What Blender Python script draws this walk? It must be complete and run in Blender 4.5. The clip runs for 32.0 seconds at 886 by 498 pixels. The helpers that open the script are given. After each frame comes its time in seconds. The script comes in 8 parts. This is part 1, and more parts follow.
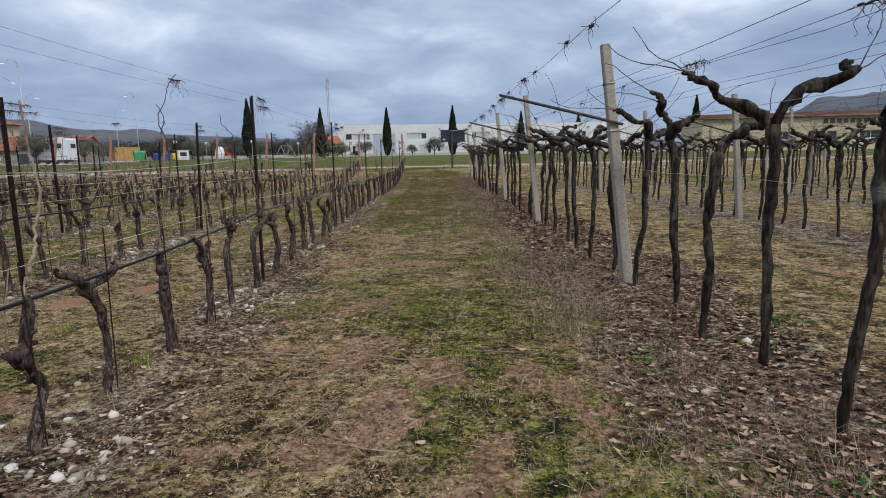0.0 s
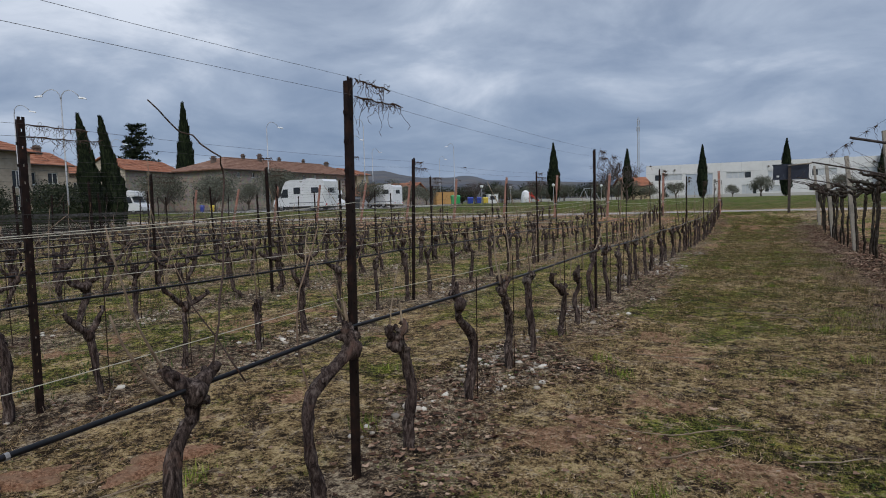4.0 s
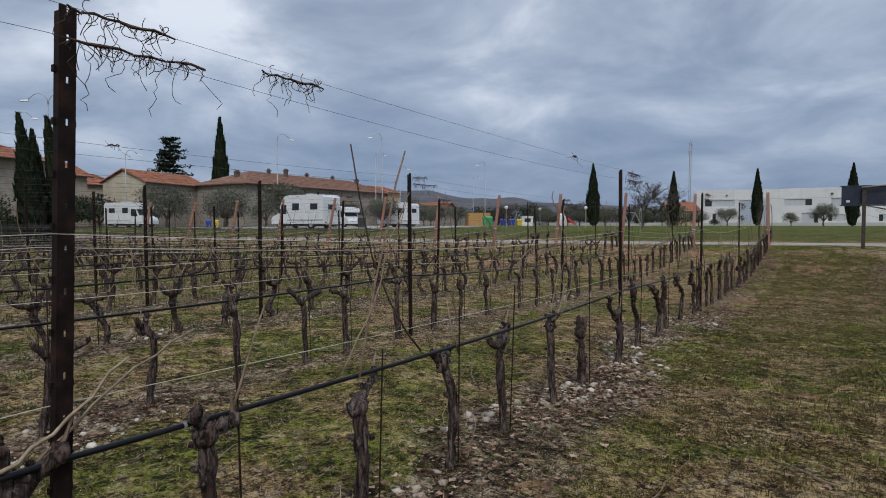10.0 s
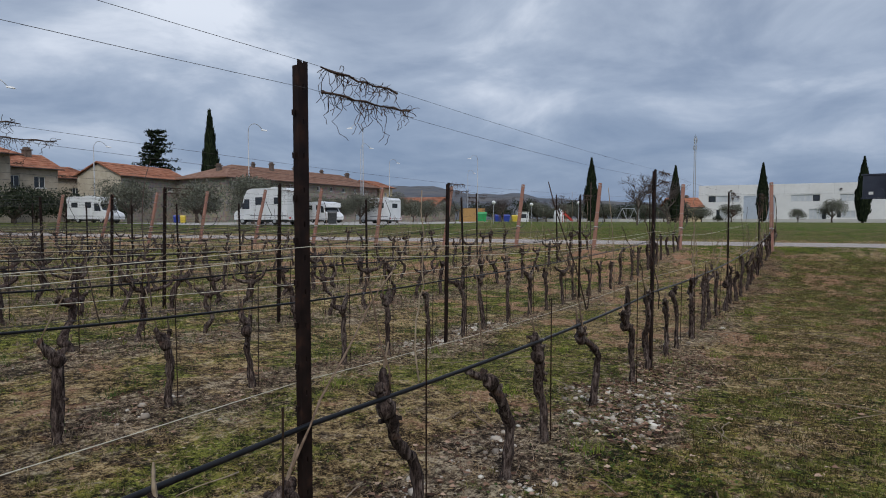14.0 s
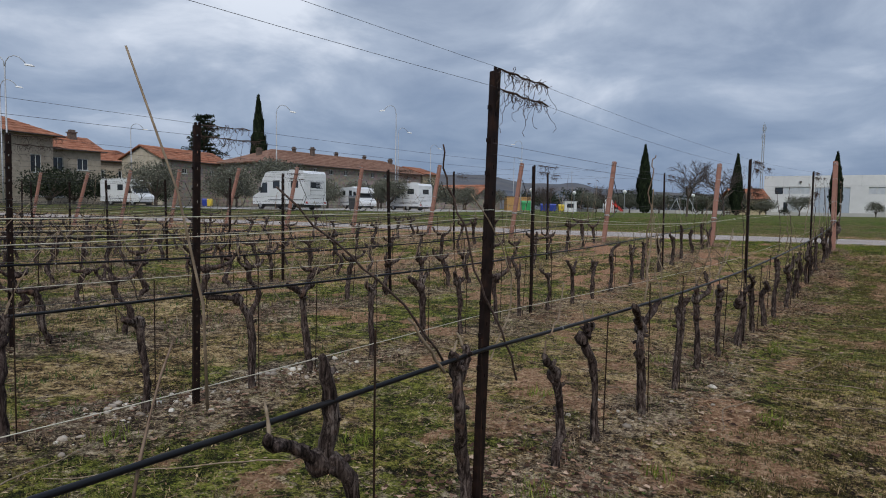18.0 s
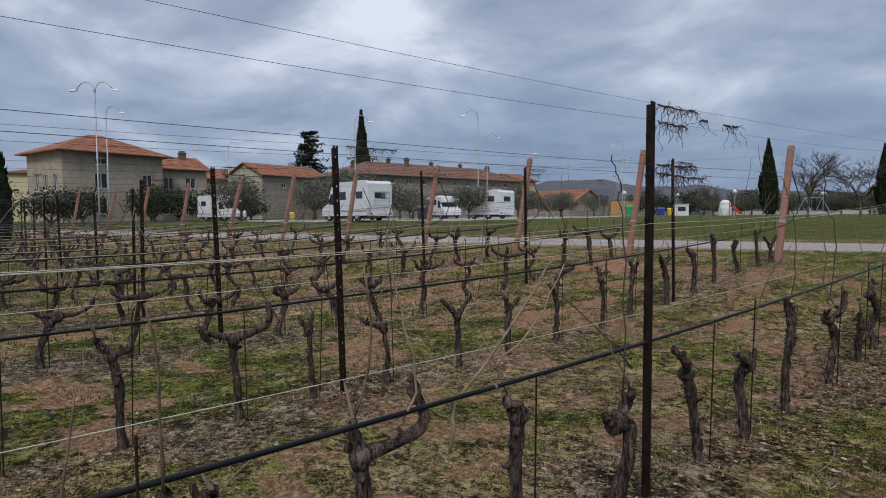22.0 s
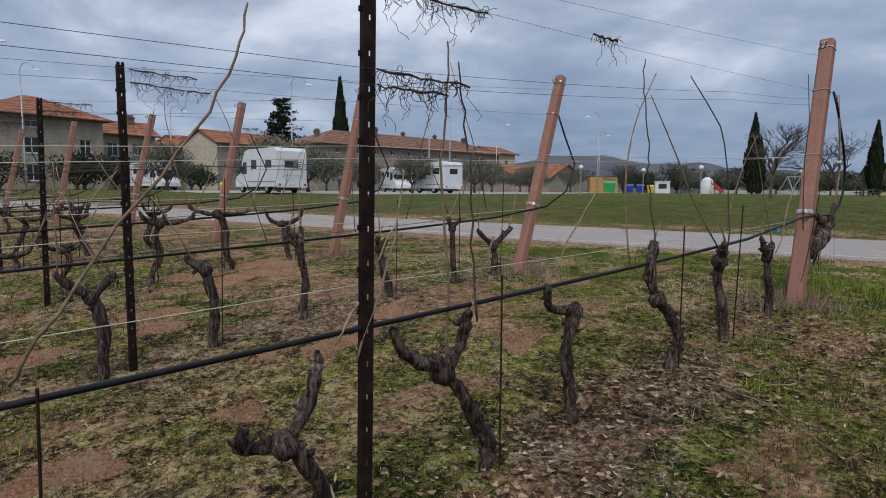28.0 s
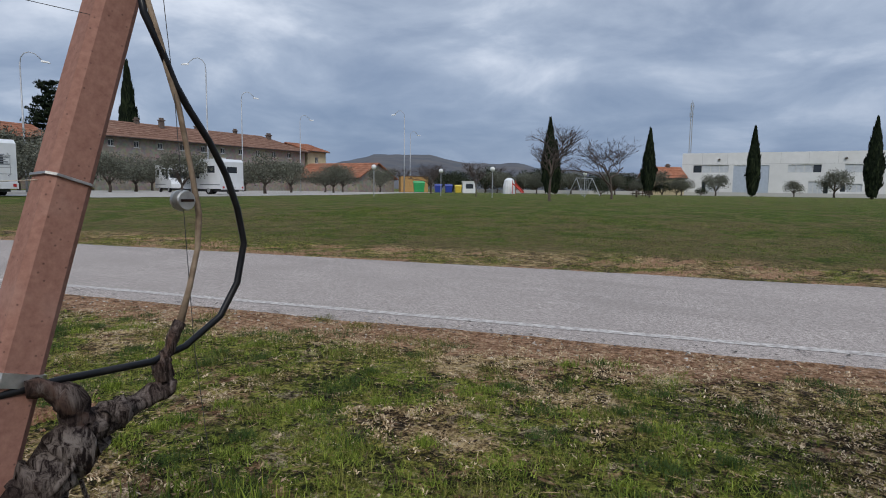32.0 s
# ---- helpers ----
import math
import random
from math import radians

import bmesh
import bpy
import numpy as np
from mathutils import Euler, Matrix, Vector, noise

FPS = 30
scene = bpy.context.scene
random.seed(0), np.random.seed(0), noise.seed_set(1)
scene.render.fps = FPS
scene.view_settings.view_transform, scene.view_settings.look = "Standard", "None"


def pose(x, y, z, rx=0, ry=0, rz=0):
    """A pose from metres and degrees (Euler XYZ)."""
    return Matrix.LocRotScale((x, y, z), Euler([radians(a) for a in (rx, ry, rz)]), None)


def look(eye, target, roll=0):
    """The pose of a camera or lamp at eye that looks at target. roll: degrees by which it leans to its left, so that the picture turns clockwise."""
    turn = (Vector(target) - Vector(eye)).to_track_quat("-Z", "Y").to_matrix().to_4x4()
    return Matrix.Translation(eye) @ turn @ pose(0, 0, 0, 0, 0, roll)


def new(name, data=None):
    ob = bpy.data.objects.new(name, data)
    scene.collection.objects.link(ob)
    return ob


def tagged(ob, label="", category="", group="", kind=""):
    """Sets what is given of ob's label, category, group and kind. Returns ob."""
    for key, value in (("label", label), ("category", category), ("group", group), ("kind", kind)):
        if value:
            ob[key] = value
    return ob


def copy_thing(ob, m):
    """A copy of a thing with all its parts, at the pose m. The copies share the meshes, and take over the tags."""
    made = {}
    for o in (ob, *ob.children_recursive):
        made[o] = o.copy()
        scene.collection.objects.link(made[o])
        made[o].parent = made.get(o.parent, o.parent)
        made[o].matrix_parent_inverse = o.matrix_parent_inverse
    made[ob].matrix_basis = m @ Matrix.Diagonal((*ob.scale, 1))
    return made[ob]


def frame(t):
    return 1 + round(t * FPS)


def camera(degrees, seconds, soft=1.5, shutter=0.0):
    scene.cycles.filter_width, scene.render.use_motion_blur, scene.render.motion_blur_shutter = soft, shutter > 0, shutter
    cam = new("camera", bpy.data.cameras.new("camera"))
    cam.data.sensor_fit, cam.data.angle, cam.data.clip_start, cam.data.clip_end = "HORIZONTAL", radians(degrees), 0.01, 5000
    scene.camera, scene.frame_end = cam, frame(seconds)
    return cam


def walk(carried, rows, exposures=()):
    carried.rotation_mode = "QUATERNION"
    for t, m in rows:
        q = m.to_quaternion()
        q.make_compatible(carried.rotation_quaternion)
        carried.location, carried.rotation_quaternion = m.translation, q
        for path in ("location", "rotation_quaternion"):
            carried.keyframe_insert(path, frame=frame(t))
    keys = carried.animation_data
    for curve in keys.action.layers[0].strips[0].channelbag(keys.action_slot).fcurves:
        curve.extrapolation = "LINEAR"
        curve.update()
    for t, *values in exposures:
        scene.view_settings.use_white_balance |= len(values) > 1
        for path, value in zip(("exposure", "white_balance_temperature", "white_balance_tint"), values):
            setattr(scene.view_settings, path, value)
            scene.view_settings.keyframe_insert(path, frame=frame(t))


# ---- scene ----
cam = camera(73.0, 32.0, 1.0)
PATH = [
    (0, (2.083, 0.755, 1.466), (2.101, 2.73, 1.15), -1.0),
    (0.5, (1.973, 1.215, 1.477), (1.892, 3.175, 1.09), -1.1),
    (1, (2.012, 1.733, 1.504), (1.77, 3.679, 1.115), -2.4),
    (1.5, (1.911, 2.262, 1.501), (1.338, 4.147, 1.152), -3.4),
    (2, (1.863, 2.862, 1.521), (0.982, 4.642, 1.287), -3.6),
    (2.5, (1.922, 3.418, 1.536), (0.98, 5.171, 1.333), -2.8),
    (3, (1.922, 4.055, 1.518), (0.977, 5.809, 1.345), -2.5),
    (3.5, (1.988, 4.664, 1.505), (1.047, 6.422, 1.346), -1.9),
    (4, (1.93, 5.252, 1.479), (0.992, 7.011, 1.324), -1.5),
    (4.5, (1.957, 5.876, 1.45), (1.023, 7.639, 1.297), -0.9),
    (6.5, (1.864, 8.192, 1.513), (0.821, 9.892, 1.363), 0.4),
    (7, (1.887, 8.818, 1.509), (0.829, 10.508, 1.353), 0.3),
    (7.5, (1.857, 9.398, 1.498), (0.779, 11.076, 1.349), 0.0),
    (8, (1.827, 10.032, 1.525), (0.748, 11.712, 1.41), -0.3),
    (8.5, (1.905, 10.57, 1.542), (0.823, 12.249, 1.441), -0.5),
    (9, (1.861, 11.196, 1.53), (0.782, 12.877, 1.436), -0.5),
    (9.5, (1.909, 11.817, 1.499), (0.831, 13.499, 1.41), -0.6),
    (10, (1.867, 12.385, 1.489), (0.795, 14.071, 1.404), -0.0),
    (10.5, (1.764, 13.08, 1.479), (0.694, 14.768, 1.397), 0.6),
    (11, (1.69, 13.698, 1.526), (0.613, 15.381, 1.443), 1.1),
    (11.5, (1.578, 14.309, 1.528), (0.496, 15.99, 1.448), 1.3),
    (12, (1.626, 15.02, 1.514), (0.543, 16.698, 1.415), 1.5),
    (12.5, (1.567, 15.614, 1.511), (0.484, 17.291, 1.395), 1.2),
    (13, (1.556, 16.281, 1.472), (0.473, 17.958, 1.352), 0.6),
    (13.5, (1.609, 16.862, 1.49), (0.524, 18.538, 1.375), 0.3),
    (14, (1.6, 17.474, 1.508), (0.515, 19.151, 1.409), 0.1),
    (14.5, (1.68, 18.081, 1.497), (0.58, 19.749, 1.409), 0.7),
    (16.5, (1.554, 19.989, 1.422), (0.261, 21.509, 1.29), 1.4),
    (17, (1.609, 20.623, 1.43), (0.314, 22.142, 1.301), 1.3),
    (17.5, (1.55, 21.232, 1.401), (0.276, 22.768, 1.27), 1.0),
    (18, (1.569, 21.835, 1.391), (0.338, 23.405, 1.253), 1.0),
    (18.5, (1.62, 22.403, 1.43), (0.443, 24.015, 1.296), 1.2),
    (19, (1.665, 23.049, 1.417), (0.538, 24.697, 1.29), 1.2),
    (19.5, (1.745, 23.728, 1.442), (0.644, 25.393, 1.318), 1.3),
    (20, (1.716, 24.359, 1.466), (0.614, 26.023, 1.341), 0.8),
    (20.5, (1.797, 24.962, 1.467), (0.615, 26.571, 1.344), 0.3),
    (21, (1.78, 25.493, 1.425), (0.486, 27.014, 1.313), -0.2),
    (21.5, (1.765, 26.18, 1.427), (0.362, 27.599, 1.31), -0.8),
    (22, (1.758, 26.745, 1.419), (0.25, 28.053, 1.307), -0.5),
    (22.5, (1.798, 27.163, 1.379), (0.266, 28.442, 1.245), -0.6),
    (23, (1.82, 27.842, 1.369), (0.247, 29.066, 1.212), -0.5),
    (23.5, (1.749, 28.479, 1.321), (0.165, 29.691, 1.179), -1.2),
    (24, (1.722, 29.13, 1.31), (0.143, 30.347, 1.15), -1.1),
    (24.5, (1.649, 29.748, 1.325), (0.078, 30.973, 1.149), -1.2),
    (26.5, (1.611, 32.38, 1.351), (0.101, 33.679, 1.171), 0.2),
    (27, (1.719, 32.943, 1.367), (0.209, 34.24, 1.178), 0.2),
    (27.5, (1.773, 33.579, 1.386), (0.265, 34.879, 1.194), 0.1),
    (28, (1.837, 34.22, 1.396), (0.331, 35.521, 1.197), 0.5),
    (28.5, (1.765, 34.825, 1.42), (0.265, 36.134, 1.23), 1.0),
    (29, (1.751, 35.53, 1.434), (0.284, 36.876, 1.243), 1.0),
    (29.5, (1.778, 36.176, 1.485), (0.39, 37.602, 1.289), 1.3),
    (30, (1.743, 36.895, 1.593), (0.475, 38.431, 1.409), 1.7),
    (30.5, (1.805, 37.5, 1.665), (0.567, 39.061, 1.489), 1.4),
    (31, (1.687, 38.136, 1.634), (0.489, 39.727, 1.46), 1.3),
    (31.5, (1.707, 38.772, 1.642), (0.566, 40.405, 1.454), 0.7),
    (32, (1.663, 39.355, 1.7), (0.581, 41.025, 1.5), 0.7),
]
walk(cam, [(t, look(eye, target, roll)) for t, eye, target, roll in PATH], exposures=[(0, 0.40), (1.0, 0.38), (2.0, 0.0), (3.0, -0.08), (4.2, 0.0), (26.0, 0.02), (28.0, 0.06), (32, 0.06)])

# ---- world, sun ----
SUN_DIR = (0.45, -0.55, 0.70)          # direction towards the veiled sun
world = bpy.data.worlds.new("overcast_sky")
scene.world = world
world.use_nodes = True
wn, wl = world.node_tree.nodes, world.node_tree.links
wn.clear()
w_out = wn.new("ShaderNodeOutputWorld")
w_bg = wn.new("ShaderNodeBackground")
w_sky = wn.new("ShaderNodeTexSky")
w_sky.sky_type = "NISHITA"
w_sky.sun_disc = False
w_sky.sun_elevation = radians(44)
w_sky.sun_rotation = radians(141)
w_sky.dust_density = 2.0
w_dim = wn.new("ShaderNodeVectorMath")
w_dim.operation = "SCALE"
w_dim.inputs["Scale"].default_value = 0.10
wl.new(w_sky.outputs["Color"], w_dim.inputs[0])
w_co = wn.new("ShaderNodeTexCoord")
w_sep = wn.new("ShaderNodeSeparateXYZ")
wl.new(w_co.outputs["Generated"], w_sep.inputs[0])


def wmath(op, a, b=None, c=None):
    n = wn.new("ShaderNodeMath")
    n.operation = op
    for i, v in enumerate((a, b, c)):
        if v is None:
            continue
        if isinstance(v, (int, float)):
            n.inputs[i].default_value = v
        else:
            wl.new(v, n.inputs[i])
    return n.outputs[0]


# cloud deck seen in perspective: direction divided by its height
w_z = wmath("ADD", wmath("MAXIMUM", w_sep.outputs["Z"], 0.0), 0.25)
w_vec = wn.new("ShaderNodeCombineXYZ")
wl.new(wmath("DIVIDE", w_sep.outputs["X"], w_z), w_vec.inputs[0])
wl.new(wmath("DIVIDE", w_sep.outputs["Y"], w_z), w_vec.inputs[1])
w_n1 = wn.new("ShaderNodeTexNoise")
w_n1.inputs["Scale"].default_value = 1.7
w_n1.inputs["Detail"].default_value = 7
w_n1.inputs["Roughness"].default_value = 0.55
w_n1.inputs["Distortion"].default_value = 0.35
wl.new(w_vec.outputs[0], w_n1.inputs["Vector"])
w_n2 = wn.new("ShaderNodeTexNoise")
w_n2.inputs["Scale"].default_value = 0.6
w_n2.inputs["Detail"].default_value = 3
wl.new(w_vec.outputs[0], w_n2.inputs["Vector"])
w_mix = wmath("ADD", wmath("MULTIPLY", w_n1.outputs["Fac"], 0.62), wmath("MULTIPLY", w_n2.outputs["Fac"], 0.45))
w_ramp = wn.new("ShaderNodeValToRGB")
r = w_ramp.color_ramp
r.elements[0].position, r.elements[0].color = 0.39, (0.190, 0.255, 0.385, 1)
r.elements[1].position, r.elements[1].color = 0.67, (0.80, 0.86, 0.97, 1)
e = r.elements.new(0.50)
e.color = (0.325, 0.395, 0.525, 1)
e = r.elements.new(0.57)
e.color = (0.45, 0.525, 0.655, 1)
wl.new(w_mix, w_ramp.inputs[0])
# the deck is bluer and darker far off, near the horizon
w_low = wn.new("ShaderNodeMix")
w_low.data_type = "RGBA"
w_low.inputs[7].default_value = (0.195, 0.28, 0.45, 1)
wl.new(w_ramp.outputs[0], w_low.inputs[6])
w_hz = wn.new("ShaderNodeMapRange")
w_hz.inputs["From Min"].default_value, w_hz.inputs["From Max"].default_value = 0.0, 0.30
w_hz.inputs["To Min"].default_value, w_hz.inputs["To Max"].default_value = 0.74, 0.0
wl.new(w_sep.outputs["Z"], w_hz.inputs["Value"])
wl.new(w_hz.outputs[0], w_low.inputs[0])
w_fin = wn.new("ShaderNodeMix")
w_fin.data_type = "RGBA"
w_fin.inputs[0].default_value = 0.90
wl.new(w_dim.outputs[0], w_fin.inputs[6])
wl.new(w_low.outputs[2], w_fin.inputs[7])
wl.new(w_fin.outputs[2], w_bg.inputs["Color"])
# an overcast sky is brightest overhead
w_top = wn.new("ShaderNodeMapRange")
w_top.interpolation_type = "SMOOTHSTEP"
w_top.inputs["From Min"].default_value, w_top.inputs["From Max"].default_value = 0.36, 0.95
w_top.inputs["To Min"].default_value, w_top.inputs["To Max"].default_value = 0.97, 1.95
wl.new(w_sep.outputs["Z"], w_top.inputs["Value"])
wl.new(w_top.outputs[0], w_bg.inputs["Strength"])
wl.new(w_bg.outputs[0], w_out.inputs[0])

sun = new("sun", bpy.data.lights.new("sun", "SUN"))
sun.data.energy, sun.data.angle, sun.data.color = 1.5, radians(20), (1.0, 0.96, 0.9)
sun.matrix_world = look((0, 0, 60), (-SUN_DIR[0] * 10, -SUN_DIR[1] * 10, 60 - SUN_DIR[2] * 10))

import collections

# ---- helpers for meshes and materials ----
class Shape:
    """Collects vertices and faces of one mesh."""

    def __init__(self):
        self.v, self.f = [], []

    def tube(self, pts, radii, n=8, cap=True, wob=0.0, rng=None):
        pts = [Vector(p) for p in pts]
        base = len(self.v)
        m = len(pts)
        if isinstance(radii, (int, float)):
            radii = [radii] * m
        up = None
        for i, p in enumerate(pts):
            d = (pts[min(i + 1, m - 1)] - pts[max(i - 1, 0)]).normalized()
            if up is None:
                up = Vector((1, 0, 0)) if abs(d.x) < 0.9 else Vector((0, 1, 0))
            a = (up - d * up.dot(d)).normalized()
            up = a
            b = d.cross(a)
            for k in range(n):
                t = 2 * math.pi * k / n
                q = radii[i] * (1 + (rng.uniform(-wob, wob) if wob else 0))
                self.v.append(tuple(p + a * (math.cos(t) * q) + b * (math.sin(t) * q)))
        for i in range(m - 1):
            for k in range(n):
                o, j = base + i * n, (k + 1) % n
                self.f.append((o + k, o + j, o + n + j, o + n + k))
        if cap:
            self.f.append(tuple(base + k for k in reversed(range(n))))
            self.f.append(tuple(base + (m - 1) * n + k for k in range(n)))
        return self

    def box(self, x0, y0, z0, x1, y1, z1):
        b = len(self.v)
        self.v += [(x, y, z) for z in (z0, z1) for x, y in ((x0, y0), (x1, y0), (x1, y1), (x0, y1))]
        self.f += [(b, b + 3, b + 2, b + 1), (b + 4, b + 5, b + 6, b + 7)]
        self.f += [(b + i, b + (i + 1) % 4, b + 4 + (i + 1) % 4, b + 4 + i) for i in range(4)]
        return self

    def face(self, *pts):
        b = len(self.v)
        self.v += [tuple(p) for p in pts]
        self.f.append(tuple(range(b, b + len(pts))))
        return self

    def prism(self, ring, z0, z1):
        """Ring of (x, y) raised from z0 to z1."""
        b, n = len(self.v), len(ring)
        self.v += [(x, y, z0) for x, y in ring] + [(x, y, z1) for x, y in ring]
        self.f += [tuple(b + i for i in reversed(range(n))), tuple(b + n + i for i in range(n))]
        self.f += [(b + i, b + (i + 1) % n, b + n + (i + 1) % n, b + n + i) for i in range(n)]
        return self

    def turned(self, m, start=0):
        for i in range(start, len(self.v)):
            self.v[i] = tuple(m @ Vector(self.v[i]))
        return self

    def add(self, other, m=None):
        b = len(self.v)
        self.v += [tuple(m @ Vector(p)) for p in other.v] if m is not None else other.v
        self.f += [tuple(b + i for i in f) for f in other.f]
        return self

    def welded(self):
        """Join equal corners and drop the faces that two boxes share."""
        seen, to = {}, []
        for v in self.v:
            to.append(seen.setdefault((round(v[0], 4), round(v[1], 4), round(v[2], 4)), len(seen)))
        count = collections.Counter(frozenset(to[i] for i in f) for f in self.f)
        self.f = [tuple(to[i] for i in f) for f in self.f if count[frozenset(to[i] for i in f)] == 1]
        self.v = list(seen)
        return self

    def mesh(self, name, mat, smooth=False):
        me = bpy.data.meshes.new(name)
        me.from_pydata(self.v, [], self.f)
        me.materials.append(mat)
        if smooth:
            me.shade_smooth()
        me.update()
        return me


def part(name, shape, mat, parent=None, label="", smooth=False, at=None):
    ob = new(name, shape if isinstance(shape, bpy.types.Mesh) else shape.mesh(name, mat, smooth))
    if parent is not None:
        ob.parent = parent
    if at is not None:
        ob.matrix_local = at
    if label:
        tagged(ob, label)
    return ob


def thing(name, label, category, group="", kind="", at=None):
    ob = new(name)
    ob.empty_display_size = 0.2
    if at is not None:
        ob.matrix_world = at
    return tagged(ob, label, category, group, kind)


def lofted(name, V, F, mat, label="", category="", kind="", group=""):
    """A big mesh from numpy arrays: V (n,3), F (m,k) of equal-sized faces."""
    me = bpy.data.meshes.new(name)
    n, m, k = len(V), len(F), F.shape[1]
    me.vertices.add(n)
    me.vertices.foreach_set("co", np.ascontiguousarray(V, np.float32).ravel())
    me.loops.add(m * k)
    me.loops.foreach_set("vertex_index", np.ascontiguousarray(F, np.int32).ravel())
    me.polygons.add(m)
    me.polygons.foreach_set("loop_start", np.arange(0, m * k, k, dtype=np.int32))
    me.polygons.foreach_set("loop_total", np.full(m, k, np.int32))
    me.update(calc_edges=True)
    me.materials.append(mat)
    return tagged(new(name, me), label, category, group, kind)


def vnoise(x, y, scale, seed=0):
    """Smooth value noise in 0..1 on numpy arrays."""
    x, y = np.asarray(x, float) / scale + 31.7 * seed, np.asarray(y, float) / scale + 17.3 * seed
    xi, yi = np.floor(x), np.floor(y)
    fx, fy = x - xi, y - yi
    fx, fy = fx * fx * (3 - 2 * fx), fy * fy * (3 - 2 * fy)

    def h(a, b):
        s = np.sin(a * 127.1 + b * 311.7 + seed * 74.7) * 43758.5453
        return s - np.floor(s)

    return (h(xi, yi) * (1 - fx) + h(xi + 1, yi) * fx) * (1 - fy) + (h(xi, yi + 1) * (1 - fx) + h(xi + 1, yi + 1) * fx) * fy


def smooth(a, b, x):
    t = np.clip((np.asarray(x, float) - a) / (b - a), 0, 1)
    return t * t * (3 - 2 * t)


def road_s(x, y):
    """How far past the road's near edge a place lies, along y."""
    return y - (43.95 + 0.25 * x)


def ground_z(x, y):
    x, y = np.asarray(x, float), np.asarray(y, float)
    s = road_s(x, y)
    z = 0.48 * smooth(-10, -3.5, s) + 0.5 * smooth(4.9, 20, s) - 0.15 * smooth(21, 25, y) * smooth(36.5, 31, y) * (s < 0)
    near = ((s < -0.6) | ((s > 5.2) & (s < 40))) & (x > -26)
    z = z + np.where(near, 0.05 * (vnoise(x, y, 1.7, 3) - 0.5) + 0.03 * (vnoise(x, y, 0.5, 5) - 0.5), 0.0)
    return z


def gz(x, y):
    return float(ground_z(x, y))


class Mat:
    """Small builder round a Principled material."""

    def __init__(self, name, rough=0.8, metal=0.0):
        self.m = bpy.data.materials.new(name)
        self.m.use_nodes = True
        self.n, self.l = self.m.node_tree.nodes, self.m.node_tree.links
        self.b = self.n["Principled BSDF"]
        self.b.inputs["Roughness"].default_value = rough
        self.b.inputs["Metallic"].default_value = metal
        self.b.inputs["Specular IOR Level"].default_value = 0.5 if rough < 0.6 else 0.1
        self.co = self.n.new("ShaderNodeTexCoord").outputs["Object"]

    def noise(self, scale, detail=4, rough=0.55, vec=None, dist=0.0):
        n = self.n.new("ShaderNodeTexNoise")
        n.inputs["Scale"].default_value, n.inputs["Detail"].default_value = scale, detail
        n.inputs["Roughness"].default_value, n.inputs["Distortion"].default_value = rough, dist
        self.l.new(vec or self.co, n.inputs["Vector"])
        return n.outputs["Fac"]

    def stretch(self, sx, sy, sz):
        n = self.n.new("ShaderNodeMapping")
        n.inputs["Scale"].default_value = (sx, sy, sz)
        self.l.new(self.co, n.inputs["Vector"])
        return n.outputs[0]

    def voronoi(self, scale, vec=None, feature="F1", out="Distance"):
        n = self.n.new("ShaderNodeTexVoronoi")
        n.feature = feature
        n.inputs["Scale"].default_value = scale
        self.l.new(vec or self.co, n.inputs["Vector"])
        return n.outputs[out]

    def ramp(self, fac, *stops):
        n = self.n.new("ShaderNodeValToRGB")
        el = n.color_ramp.elements
        el[0].position, el[1].position = stops[0][0], stops[-1][0]
        el[0].color, el[1].color = (*stops[0][1], 1), (*stops[-1][1], 1)
        for p, c in stops[1:-1]:
            el.new(p).color = (*c, 1)
        self.l.new(fac, n.inputs[0])
        return n.outputs[0]

    def mix(self, fac, a, b, blend="MIX"):
        n = self.n.new("ShaderNodeMix")
        n.data_type, n.blend_type = "RGBA", blend
        for i, v in ((0, fac), (6, a), (7, b)):
            if isinstance(v, (int, float)):
                n.inputs[i].default_value = v
            elif isinstance(v, tuple):
                n.inputs[i].default_value = (*v, 1)
            else:
                self.l.new(v, n.inputs[i])
        return n.outputs[2]

    def math(self, op, a, b=0.0):
        n = self.n.new("ShaderNodeMath")
        n.operation = op
        for i, v in enumerate((a, b)):
            if isinstance(v, (int, float)):
                n.inputs[i].default_value = v
            else:
                self.l.new(v, n.inputs[i])
        return n.outputs[0]

    def span(self, v, a, b, c=0.0, d=1.0):
        n = self.n.new("ShaderNodeMapRange")
        for k, x in zip(("From Min", "From Max", "To Min", "To Max"), (a, b, c, d)):
            n.inputs[k].default_value = x
        self.l.new(v, n.inputs["Value"])
        return n.outputs[0]

    def attr(self, name):
        n = self.n.new("ShaderNodeAttribute")
        n.attribute_name = name
        return n

    def rand(self):
        return self.n.new("ShaderNodeObjectInfo").outputs["Random"]

    def island(self):
        return self.n.new("ShaderNodeNewGeometry").outputs["Random Per Island"]

    def color(self, sock):
        if isinstance(sock, tuple):
            self.b.inputs["Base Color"].default_value = (*sock, 1)
        else:
            self.l.new(sock, self.b.inputs["Base Color"])
        return self

    def rough(self, sock):
        self.l.new(sock, self.b.inputs["Roughness"])
        return self

    def bump(self, h, strength=0.5, dist=0.01):
        n = self.n.new("ShaderNodeBump")
        n.inputs["Strength"].default_value, n.inputs["Distance"].default_value = strength, dist
        self.l.new(h, n.inputs["Height"])
        self.l.new(n.outputs[0], self.b.inputs["Normal"])
        return self


